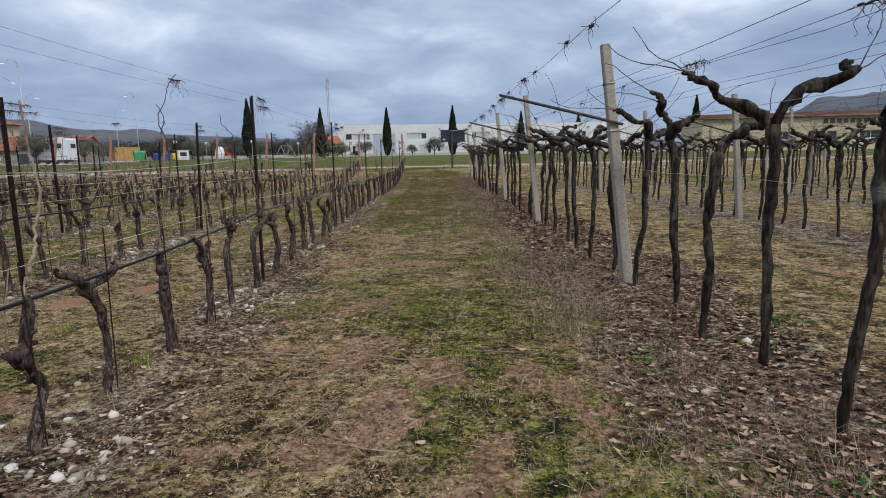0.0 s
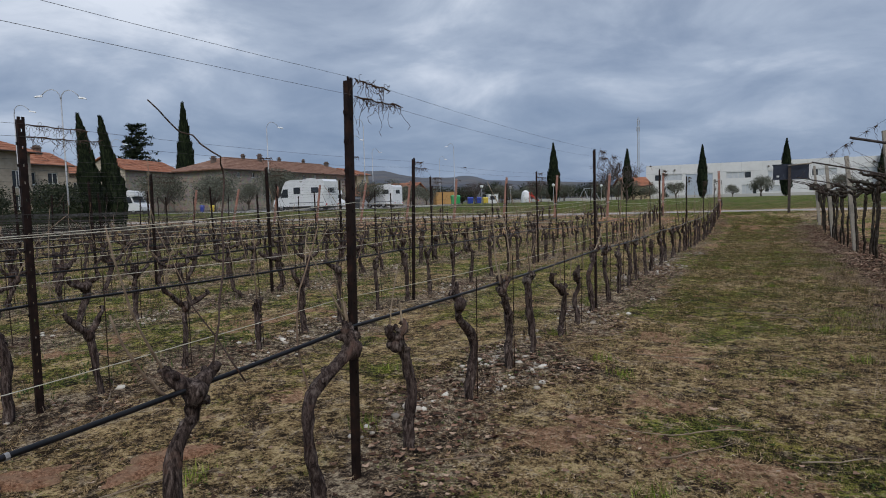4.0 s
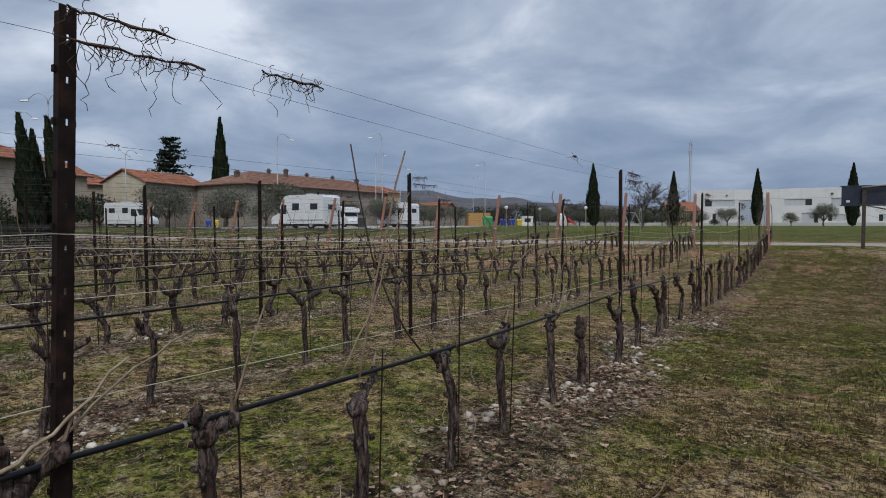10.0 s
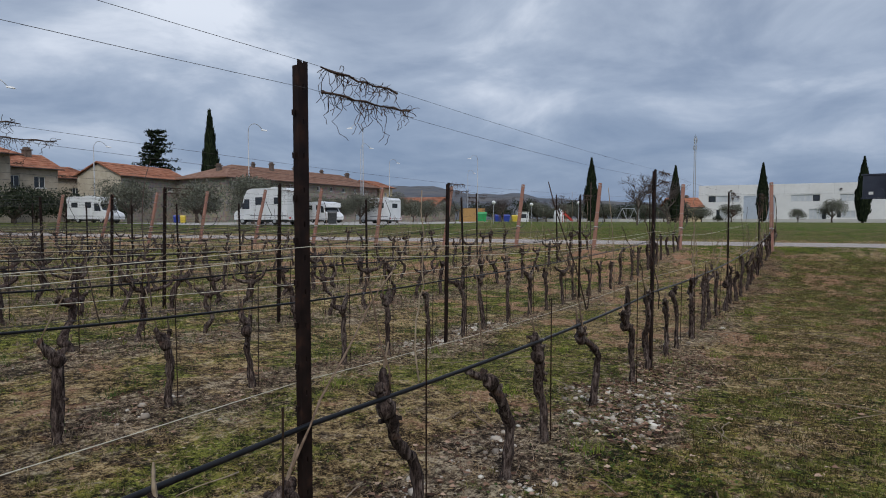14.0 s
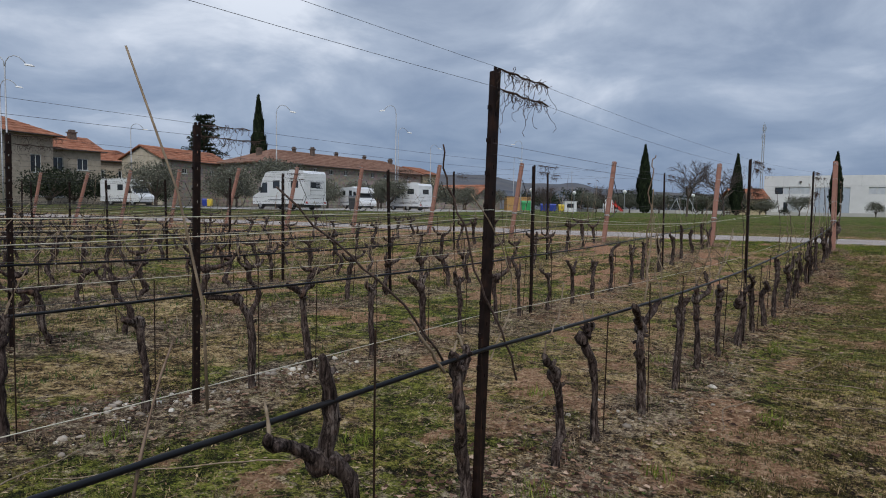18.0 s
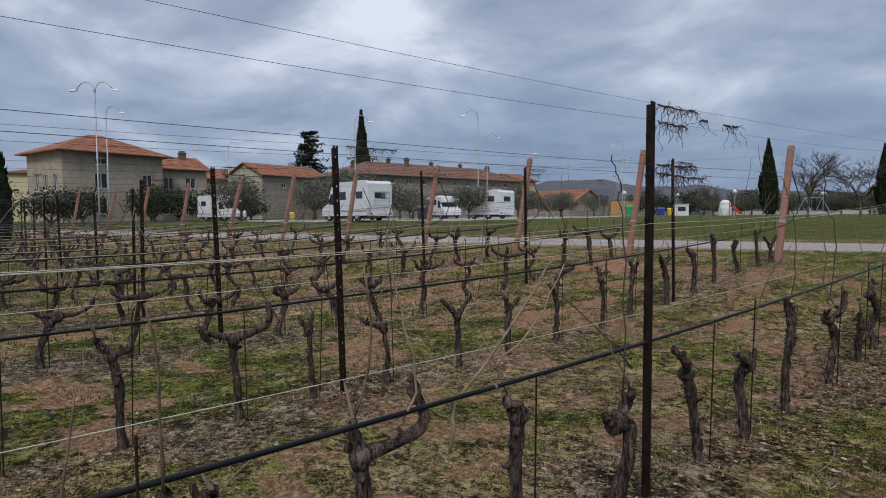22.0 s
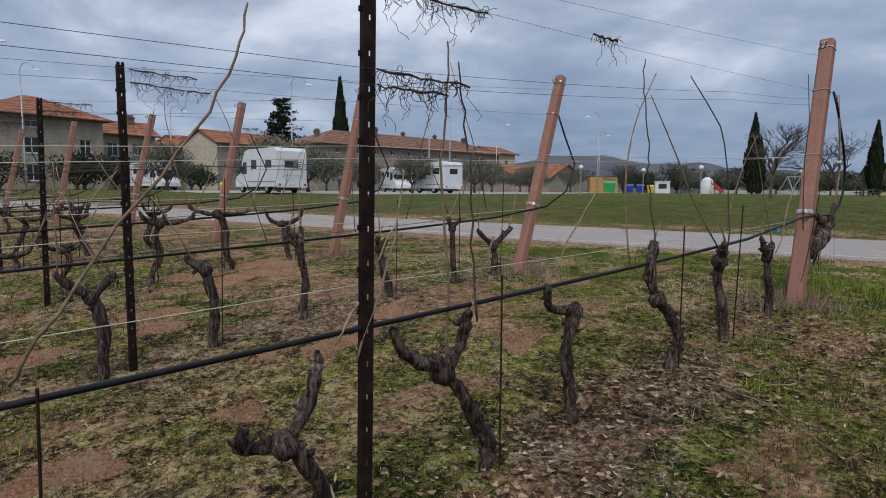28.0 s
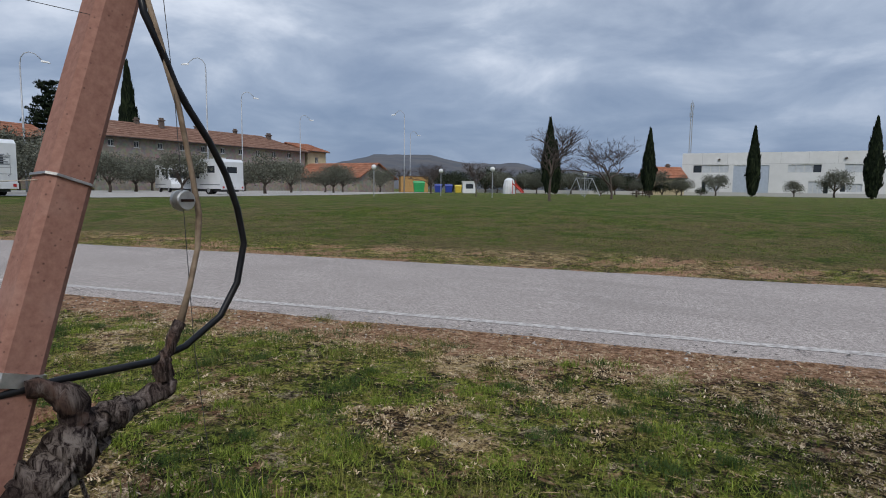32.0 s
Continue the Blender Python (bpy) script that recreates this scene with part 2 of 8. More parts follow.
def plain(name, c1, c2, scale=8.0, rough=0.7, metal=0.0, bump=0.2, dist=0.004, big=0.6, c3=None):
    """Two-scale mottled surface between c1 and c2, with broad stains of c3."""
    m = Mat(name, rough, metal)
    fine = m.noise(scale, 6, 0.6)
    col = m.ramp(fine, (0.32, c1), (0.68, c2))
    if c3 is not None:
        col = m.mix(m.span(m.noise(big, 4), 0.45, 0.7, 0, 0.8), col, c3)
    m.color(col)
    if bump:
        m.bump(fine, bump, dist)
    return m.m


def leafy(name, *stops, rough=0.75):
    m = Mat(name, rough)
    m.color(m.ramp(m.island(), *stops))
    return m.m


# ---- materials ----
m = Mat("vine_bark", 0.95)
v1 = m.noise(52, 9, 0.74, m.stretch(1, 1, 0.20), 0.7)
v2, v3 = m.noise(9, 5, 0.65), m.noise(3.2, 4)
c = m.ramp(v1, (0.38, (0.006, 0.0045, 0.004)), (0.47, (0.037, 0.026, 0.022)), (0.55, (0.108, 0.080, 0.068)), (0.66, (0.25, 0.205, 0.18)))
c = m.mix(m.span(v2, 0.46, 0.64, 0, 0.75), c, m.ramp(v1, (0.4, (0.013, 0.009, 0.0085)), (0.6, (0.080, 0.058, 0.051))))
c = m.mix(m.math("MULTIPLY", m.span(v3, 0.50, 0.62), m.span(v1, 0.44, 0.56, 0.0, 0.85)), c, (0.30, 0.255, 0.22))
c = m.mix(m.math("MULTIPLY", m.span(m.noise(6.5, 4, 0.6, None, 0.6), 0.57, 0.66), m.span(v1, 0.40, 0.5, 0.25, 0.85)), c, (0.13, 0.075, 0.055))
m.color(m.mix(m.span(m.rand(), 0, 1, 0, 0.3), c, (0.034, 0.022, 0.021)))
m.bump(m.mix(0.4, v1, v2), 1.0, 0.02)
BARK = m.m
m = Mat("pergola_bark", 0.95)
v1 = m.noise(30, 6, 0.65, m.stretch(1, 1, 0.2))
c = m.ramp(v1, (0.36, (0.009, 0.007, 0.006)), (0.5, (0.028, 0.021, 0.016)), (0.64, (0.08, 0.066, 0.052)))
m.color(m.mix(m.span(m.noise(7, 3), 0.56, 0.7, 0, 0.6), c, (0.12, 0.125, 0.10)))
m.bump(v1, 0.9, 0.012)
PERGOLA_BARK = m.m
m = Mat("cane_bark", 0.7)
m.color(m.mix(m.span(m.rand(), 0, 1), m.ramp(m.noise(30, 3), (0.35, (0.22, 0.165, 0.11)), (0.7, (0.36, 0.29, 0.205))),
              m.ramp(m.noise(30, 3), (0.35, (0.13, 0.085, 0.06)), (0.7, (0.24, 0.17, 0.12)))))
CANE = m.m
DARK_CANE = plain("dark_cane", (0.045, 0.03, 0.026), (0.12, 0.085, 0.07), 60, 0.75)
TENDRIL = plain("dry_tendril", (0.035, 0.022, 0.018), (0.10, 0.068, 0.05), 40, 0.85)
m = Mat("rusty_post_steel", 0.62, 0.1)
v = m.noise(14, 6, 0.6)
c = m.ramp(v, (0.35, (0.009, 0.006, 0.0055)), (0.55, (0.020, 0.012, 0.010)), (0.75, (0.048, 0.024, 0.016)))
m.color(c).rough(m.span(v, 0.3, 0.7, 0.42, 0.8)).bump(v, 0.25, 0.002)
POST = m.m
ROD = plain("rod_steel", (0.02, 0.015, 0.013), (0.06, 0.035, 0.024), 30, 0.6, 0.5)
m = Mat("galvanised_wire", 0.42, 0.85)
m.color(m.ramp(m.noise(20, 3), (0.3, (0.30, 0.29, 0.27)), (0.7, (0.52, 0.50, 0.46))))
WIRE = m.m
m = Mat("straw_twine_wire", 0.5, 0.3)
m.color(m.ramp(m.noise(20, 3), (0.3, (0.42, 0.38, 0.29)), (0.7, (0.62, 0.57, 0.45))))
PALE_WIRE = m.m
DARK_WIRE = plain("dark_wire", (0.04, 0.037, 0.037), (0.09, 0.085, 0.08), 20, 0.65, 0.1)
m = Mat("drip_hose_plastic", 0.6)
v = m.noise(9, 5)
m.color(m.mix(m.span(v, 0.5, 0.75, 0, 0.4), (0.006, 0.006, 0.007), (0.035, 0.031, 0.028))).rough(m.span(v, 0.35, 0.7, 0.28, 0.5))
m.b.inputs["Specular IOR Level"].default_value = 0.25
HOSE = m.m
m = Mat("end_post_concrete", 0.85)
v1, v2 = m.noise(60, 5, 0.6), m.noise(3.5, 4)
c = m.ramp(v1, (0.3, (0.235, 0.118, 0.088)), (0.7, (0.33, 0.175, 0.132)))
c = m.mix(m.span(v2, 0.55, 0.75, 0, 0.5), c, (0.40, 0.27, 0.225))
pit = m.span(m.voronoi(42), 0.0, 0.16)
m.color(m.mix(pit, (0.09, 0.05, 0.04), c)).bump(m.mix(0.5, pit, v1), 0.5, 0.004)
END_CONCRETE = m.m
m = Mat("grey_post_concrete", 0.9)
v1, v2 = m.noise(45, 5), m.noise(3, 4)
c = m.ramp(v1, (0.3, (0.22, 0.195, 0.16)), (0.7, (0.36, 0.325, 0.27)))
m.color(m.mix(m.span(v2, 0.5, 0.72, 0, 0.5), c, (0.16, 0.14, 0.11))).bump(v1, 0.5, 0.004)
GREY_CONCRETE = m.m
OLD_WOOD = plain("weathered_wood", (0.035, 0.027, 0.024), (0.10, 0.082, 0.072), 18, 0.85)
m = Mat("band_metal", 0.4, 0.9)
m.color(m.ramp(m.noise(25, 3), (0.3, (0.35, 0.34, 0.32)), (0.7, (0.58, 0.57, 0.54))))
BAND = m.m
STONE = leafy("pale_stone", (0.0, (0.20, 0.165, 0.13)), (0.35, (0.34, 0.29, 0.235)), (0.7, (0.46, 0.405, 0.335)), (1.0, (0.62, 0.575, 0.50)), rough=0.9)
LEAF = leafy("fallen_leaf", (0.0, (0.028, 0.014, 0.009)), (0.45, (0.115, 0.061, 0.039)), (0.8, (0.27, 0.165, 0.110)), (1.0, (0.47, 0.335, 0.235)), rough=0.8)
LITTER = leafy("ground_litter", (0.0, (0.020, 0.012, 0.008)), (0.3, (0.08, 0.047, 0.027)), (0.6, (0.25, 0.165, 0.10)), (0.85, (0.40, 0.29, 0.19)), (1.0, (0.50, 0.39, 0.28)), rough=0.85)
MOSS = leafy("moss_and_clover", (0.0, (0.031, 0.027, 0.008)), (0.5, (0.075, 0.062, 0.018)), (1.0, (0.145, 0.114, 0.038)), rough=0.75)
CLOVER = leafy("clover_leaf", (0.0, (0.045, 0.060, 0.013)), (0.5, (0.105, 0.135, 0.024)), (1.0, (0.20, 0.225, 0.05)), rough=0.7)
GREEN = leafy("green_grass", (0.0, (0.049, 0.052, 0.012)), (0.5, (0.124, 0.129, 0.027)), (1.0, (0.239, 0.217, 0.060)), rough=0.7)
VIVID = leafy("fresh_grass", (0.0, (0.055, 0.080, 0.011)), (0.6, (0.155, 0.205, 0.027)), (1.0, (0.31, 0.345, 0.062)), rough=0.65)
STRAW = leafy("dry_grass", (0.0, (0.123, 0.072, 0.036)), (0.5, (0.312, 0.210, 0.109)), (1.0, (0.510, 0.374, 0.213)), rough=0.8)
PALE_STRAW = leafy("bleached_grass", (0.0, (0.20, 0.135, 0.078)), (0.5, (0.48, 0.355, 0.215)), (1.0, (0.70, 0.56, 0.37)), rough=0.85)
GREY_STRAW = leafy("grey_dry_weeds", (0.0, (0.099, 0.063, 0.041)), (0.5, (0.234, 0.162, 0.113)), (1.0, (0.432, 0.329, 0.234)), rough=0.85)
WEED = leafy("weed_leaf", (0.0, (0.026, 0.046, 0.012)), (1.0, (0.082, 0.125, 0.028)), rough=0.65)
CYPRESS = leafy("cypress_foliage", (0.0, (0.006, 0.010, 0.006)), (0.6, (0.015, 0.022, 0.011)), (1.0, (0.030, 0.041, 0.019)), rough=0.85)
OLIVE = leafy("olive_foliage", (0.0, (0.050, 0.050, 0.036)), (0.6, (0.115, 0.118, 0.088)), (1.0, (0.21, 0.215, 0.17)), rough=0.7)
HEDGE = leafy("dark_hedge_foliage", (0.0, (0.012, 0.018, 0.010)), (0.6, (0.030, 0.038, 0.022)), (1.0, (0.065, 0.070, 0.042)), rough=0.8)
TREE_BARK = plain("tree_bark", (0.065, 0.05, 0.042), (0.15, 0.12, 0.10), 8, 0.9)
TWIG = plain("bare_twigs", (0.055, 0.043, 0.040), (0.11, 0.088, 0.080), 5, 0.9)

# ---- ground, road ----
def graded(lo, hi, step, grow, limit):
    """Coordinates: even steps between lo and hi, then ever wider out to limit."""
    mid = list(np.arange(lo, hi + step / 2, step))
    a, d, down = lo, step, []
    while a > -limit:
        d *= grow
        a -= d
        down.append(a)
    a, d, up = hi, step, []
    while a < limit:
        d *= grow
        a += d
        up.append(a)
    return np.array(down[::-1] + mid + up)


ROW_GAP = 2.78
gx, gy = graded(-7, 6, 0.17, 1.07, 2600), graded(0, 46, 0.18, 1.08, 2600)
GX, GY = np.meshgrid(gx, gy)
GV = np.stack([GX.ravel(), GY.ravel(), ground_z(GX, GY).ravel()], -1)
nx, ny = len(gx), len(gy)
idx = np.arange(nx * ny).reshape(ny, nx)
GF = np.stack([idx[:-1, :-1].ravel(), idx[:-1, 1:].ravel(), idx[1:, 1:].ravel(), idx[1:, :-1].ravel()], -1)


def row_distance(x):
    """Distance to the nearest line of vines, on either side of the aisle."""
    left = np.abs(np.mod(x + ROW_GAP / 2, ROW_GAP) - ROW_GAP / 2)
    right = np.abs(np.mod(x - 4.2 + 2.25, 4.5) - 2.25)
    return np.where(x < 1.2, left, right)


def masks(x, y):
    s = road_s(x, y)
    n = vnoise(x, y, 0.9, 2) * 0.5 + vnoise(x, y, 0.33, 7) * 0.3
    field = smooth(-2.6, -4.2, s + (n - 0.4))
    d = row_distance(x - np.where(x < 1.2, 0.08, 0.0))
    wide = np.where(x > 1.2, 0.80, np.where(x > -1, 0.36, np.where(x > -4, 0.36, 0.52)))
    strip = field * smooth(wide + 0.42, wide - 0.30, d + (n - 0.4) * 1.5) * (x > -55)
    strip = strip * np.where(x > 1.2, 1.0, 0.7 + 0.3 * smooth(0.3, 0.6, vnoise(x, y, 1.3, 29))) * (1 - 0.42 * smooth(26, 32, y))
    patch = smooth(0.36, 0.64, 0.30 * vnoise(x, y, 2.3, 11) + 0.34 * vnoise(x, y, 0.8, 13) + 0.36 * vnoise(x, y, 0.27, 15))
    lawn = smooth(5.3, 7.5, s + (n - 0.4) * 2) * (0.7 + 0.3 * smooth(7.0, 20.0, s))
    verge = smooth(-4.6, -1.0, s) * smooth(0.6, -0.4, s)
    track = np.where(x > 0.6, smooth(0.55, 0.1, np.abs(x - 2.05 - 0.15 * np.sin(y * 0.4))), 0.0)
    green = np.clip(patch * (1 - 0.3 * verge) + 0.3 * smooth(-5.0, -3.2, s) * smooth(-1.0, -2.2, s) + np.where(x > 0.4, 0.5 * smooth(21, 30, y) - 0.1 * smooth(10, 14, y) * smooth(26, 20, y), 0.22 * smooth(22, 33, y)) * (s < 0) + 0.12 * track - 0.16 * smooth(21, 9, y) - 0.35 * smooth(4.5, 5.5, x) * smooth(30, 20, y), 0, 1)
    bare = smooth(0.60, 0.74, 0.05 * smooth(24, 32, y) + 0.4 * vnoise(x, y, 1.0, 21) + 0.6 * vnoise(x, y, 0.30, 23)) * (1 - lawn) * (0.55 + 0.45 * smooth(22, 30, y))
    bare = np.clip(bare + (0.12 * smooth(22, 30, y) + 0.16 * smooth(29, 34, y) * (x < 1.2) + 0.22 * smooth(13, 6, y) * (x < 3.0)) * (1 - lawn) + smooth(-1.5, -0.3, s + (n - 0.4) * 1.3) * smooth(0.8, 0.2, s) * 0.5, 0, 1)
    lush = lush_patch(x, y)
    bare = bare * (1 - 0.6 * smooth(38.8, 40.2, y + 0.25 * x) * (s < -0.7))
    bare = np.clip(bare + 0.06 * smooth(39.5, 41.0, y + 0.25 * x) * (1 - lawn) * (s < 0) * smooth(0.45, 0.15, lush), 0, 1)
    bare = np.clip(bare + 0.06 * smooth(1.7, 2.8, x) * smooth(38.5, 40.0, y) * (1 - lawn) * (s < 0) * smooth(0.9, 0.3, lush), 0, 1)
    green = np.maximum(green * (1 - 0.65 * smooth(39.2, 40.4, y + 0.25 * x) * (s < 0)), lush)
    return strip, green, bare, lawn


def lush_patch(x, y):
    """Where the grass of the verge grows thick."""
    grow = 0.55 * vnoise(x, y, 1.0, 87) + 0.45 * vnoise(x, y, 0.3, 86) + 0.22 * smooth(2.4, 0.2, x)
    return smooth(37.0, 39.4, y + 0.25 * x + 1.5 * (vnoise(x, y, 0.7, 88) - 0.5)) * smooth(-0.5, -1.4, road_s(x, y) + 0.7 * (vnoise(x, y, 0.5, 89) - 0.5)) * smooth(0.58, 0.72, grow)


m = Mat("field_soil_and_turf", 0.95)
at1 = m.attr("cover")
sep = m.n.new("ShaderNodeSeparateColor")
m.l.new(at1.outputs["Color"], sep.inputs[0])
strip, green, bare = sep.outputs[0], sep.outputs[1], sep.outputs[2]
lawn = m.attr("lawn").outputs["Fac"]
n1, n2, n3, n4, n5 = m.noise(6, 12, 0.82), m.noise(6, 7, 0.72), m.noise(34, 8, 0.8), m.noise(75, 5, 0.75), m.noise(19, 5, 0.68, None, 0.8)
tone = m.math("ADD", m.math("ADD", m.math("MULTIPLY", n1, 0.22), m.math("MULTIPLY", n5, 0.38)), m.math("ADD", m.math("MULTIPLY", n3, 0.26), m.math("MULTIPLY", n4, 0.14)))
# scraps of leaf, blade and stalk, each with its own tone and kind
warp = m.n.new("ShaderNodeTexNoise")
warp.inputs["Scale"].default_value, warp.inputs["Detail"].default_value = 40, 3
m.l.new(m.co, warp.inputs["Vector"])


def scraps(scale, sx, sy):
    v = m.n.new("ShaderNodeVectorMath")
    v.operation = "MULTIPLY_ADD"
    m.l.new(warp.outputs["Color"], v.inputs[0])
    v.inputs[1].default_value = (0.035, 0.035, 0.035)
    m.l.new(m.stretch(sx, sy, 1), v.inputs[2])
    c_ = m.n.new("ShaderNodeSeparateColor")
    m.l.new(m.voronoi(scale, v.outputs[0], "F1", "Color"), c_.inputs[0])
    return c_.outputs


fl1, fl2, fl3 = scraps(46, 1, 2.6), scraps(46, 2.6, 1), scraps(17, 1, 1.2)
pick = m.span(m.noise(23, 2), 0.48, 0.52)
scrap = m.math("ADD", m.math("MULTIPLY", fl1[0], pick), m.math("MULTIPLY", fl2[0], m.math("SUBTRACT", 1.0, pick)))
kind = m.math("ADD", m.math("MULTIPLY", m.math("ADD", m.math("MULTIPLY", fl1[1], pick), m.math("MULTIPLY", fl2[1], m.math("SUBTRACT", 1.0, pick))), 0.6), m.math("MULTIPLY", fl3[1], 0.4))
kind = m.math("SUBTRACT", kind, 0.5)
field_tone = m.math("ADD", tone, m.math("ADD", m.math("MULTIPLY", m.math("SUBTRACT", scrap, 0.5), 0.085), m.math("MULTIPLY", m.math("SUBTRACT", fl3[0], 0.5), 0.05)))
clump_n = m.math("ADD", m.math("MULTIPLY", m.noise(5.0, 5, 0.62, None, 1.0), 0.6), m.math("MULTIPLY", m.noise(1.7, 4, 0.6, None, 0.8), 0.4))
field_tone = m.math("ADD", field_tone, m.math("MULTIPLY", m.math("SUBTRACT", clump_n, 0.52), 0.44))
straw = m.ramp(field_tone, (0.44, (0.028, 0.016, 0.007)), (0.5, (0.281, 0.186, 0.081)), (0.57, (0.654, 0.482, 0.248)))
turf = m.ramp(field_tone, (0.44, (0.015, 0.013, 0.004)), (0.5, (0.156, 0.134, 0.026)), (0.57, (0.425, 0.354, 0.085)))
soil = m.ramp(tone, (0.43, (0.11, 0.050, 0.026)), (0.5, (0.38, 0.205, 0.116)), (0.57, (0.66, 0.43, 0.28)))
litter = m.ramp(field_tone, (0.43, (0.020, 0.013, 0.009)), (0.485, (0.118, 0.080, 0.055)), (0.53, (0.302, 0.224, 0.152)), (0.58, (0.627, 0.510, 0.353)))
moss = m.ramp(field_tone, (0.44, (0.013, 0.017, 0.004)), (0.5, (0.109, 0.128, 0.018)), (0.57, (0.320, 0.326, 0.062)))
lawn_c = m.ramp(tone, (0.43, (0.018, 0.028, 0.004)), (0.5, (0.074, 0.113, 0.014)), (0.57, (0.178, 0.208, 0.036)))
lawn_d = m.ramp(tone, (0.43, (0.055, 0.042, 0.016)), (0.57, (0.255, 0.195, 0.088)))
blot = m.math("ADD", m.math("MULTIPLY", m.noise(0.55, 9, 0.74), 0.65), m.math("MULTIPLY", m.noise(2.4, 6, 0.7), 0.35))
lawn_c = m.mix(m.span(m.math("ADD", blot, m.math("MULTIPLY", m.math("SUBTRACT", 1.0, lawn), 0.20)), 0.48, 0.57, 0.0, 0.9), lawn_c, lawn_d)
lawn_c = m.mix(m.span(m.noise(1.1, 9, 0.8), 0.36, 0.58, 0.42, 0.0), lawn_c, (0.014, 0.018, 0.005))
turf = m.mix(m.span(m.math("ADD", m.noise(1.6, 6, 0.7), m.math("MULTIPLY", m.math("SUBTRACT", green, 0.6), 0.35)), 0.46, 0.6, 0, 0.9), turf, moss)
n6, n7 = m.noise(4.5, 8, 0.72, None, 1.2), m.noise(5.2, 8, 0.7, m.stretch(1, 1.1, 1), 1.0)
c = m.mix(m.span(m.math("ADD", m.math("ADD", green, m.math("ADD", m.math("MULTIPLY", kind, 1.1), m.math("MULTIPLY", m.math("SUBTRACT", 0.5, clump_n), 2.2))), m.math("MULTIPLY", m.math("SUBTRACT", n2, 0.5), 2.8)), 0.38, 0.62), straw, turf)
c = m.mix(m.span(m.math("ADD", n7, m.math("MULTIPLY", kind, -0.13)), 0.54, 0.58, 0, 0.8), c, litter)
c = m.mix(m.span(m.math("ADD", bare, m.math("MULTIPLY", m.math("SUBTRACT", n6, 0.5), 2.2)), 0.42, 0.60, 0, 0.9), c, soil)
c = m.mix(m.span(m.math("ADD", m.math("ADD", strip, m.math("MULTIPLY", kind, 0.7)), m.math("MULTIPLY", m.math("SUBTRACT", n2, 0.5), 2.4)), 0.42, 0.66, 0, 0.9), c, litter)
c = m.mix(m.span(m.math("ADD", lawn, m.math("MULTIPLY", m.math("SUBTRACT", n2, 0.5), 0.8)), 0.3, 0.7), c, lawn_c)
# random dark mottling everywhere off the lawn
dark_mottle = m.math("MULTIPLY", m.math("SUBTRACT", 1.0, lawn), m.span(m.noise(3.3, 10, 0.78, None, 0.8), 0.40, 0.52, 0.30, 0.0))
c = m.mix(dark_mottle, c, (0.022, 0.017, 0.008))
m.color(c)
m.bump(field_tone, 1.0, 0.11)
GROUND = m.m
ground = lofted("ground", GV, GF, GROUND, "uneven winter field with worn turf, bare soil and a mown lawn", "ground", "structure")
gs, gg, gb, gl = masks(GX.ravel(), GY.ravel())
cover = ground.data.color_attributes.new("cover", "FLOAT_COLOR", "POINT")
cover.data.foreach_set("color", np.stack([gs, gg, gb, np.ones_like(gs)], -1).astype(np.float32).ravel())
lawn_at = ground.data.attributes.new("lawn", "FLOAT", "POINT")
lawn_at.data.foreach_set("value", gl.astype(np.float32))
ground.data.shade_smooth()

m = Mat("worn_asphalt", 0.9)
v1, v2, v3, v4 = m.noise(34, 7, 0.85), m.noise(0.9, 5, 0.6), m.noise(6, 4), m.noise(220, 3, 0.7)
v5 = m.math("ADD", m.math("MULTIPLY", v1, 0.55), m.math("MULTIPLY", v4, 0.45))
c = m.ramp(v5, (0.41, (0.13, 0.110, 0.098)), (0.5, (0.31, 0.268, 0.240)), (0.59, (0.60, 0.53, 0.48)))
c = m.mix(m.span(v2, 0.4, 0.7, 0, 0.45), c, (0.25, 0.217, 0.195))
m.color(m.mix(m.span(m.noise(0.35, 5, 0.6, m.stretch(0.3, 2.5, 1)), 0.5, 0.68, 0, 0.35), c, (0.20, 0.175, 0.158)))
m.bump(m.mix(0.5, v5, v3), 0.5, 0.006)
ASPHALT = m.m
m = Mat("faded_line_paint", 0.8)
v = m.noise(18, 5, 0.7)
m.color(m.ramp(v, (0.42, (0.30, 0.27, 0.245)), (0.62, (0.56, 0.52, 0.48))))
LINE = m.m
GRAVEL_MAT = plain("pale_gravel", (0.26, 0.24, 0.215), (0.44, 0.42, 0.385), 30, 0.95, 0, 0.5, 0.02, 0.15, (0.33, 0.30, 0.265))


def ribbon(name, x0, x1, step, off0, off1, z, mat, label, category, seed, rag=0.12):
    """A strip that follows the road's line, between two offsets from its near edge."""
    xs = np.arange(x0, x1, step)
    cols = 7
    V, F = [], []
    for i, x in enumerate(xs):
        a = off0 + rag * (vnoise(x, 0, 0.8, seed) - 0.5) + rag * 0.6 * (vnoise(x, 0, 0.25, seed + 1) - 0.5)
        b = off1 + rag * (vnoise(x, 9, 0.8, seed) - 0.5) + rag * 0.6 * (vnoise(x, 9, 0.25, seed + 1) - 0.5)
        for k in range(cols):
            q = a + (b - a) * ((0.0, 0.012, 0.1, 0.5, 0.9, 0.988, 1.0)[k] if rag else k / (cols - 1))
            V.append((x, 43.95 + 0.25 * x + q, z - (0.011 if k in (0, cols - 1) and rag else 0.0)))
    n = len(xs)
    for i in range(n - 1):
        for k in range(cols - 1):
            o = i * cols + k
            F.append((o, o + cols, o + cols + 1, o + 1))
    ob = lofted(name, np.array(V), np.array(F), mat, label, category, "structure")
    ob.data.shade_smooth()
    return ob


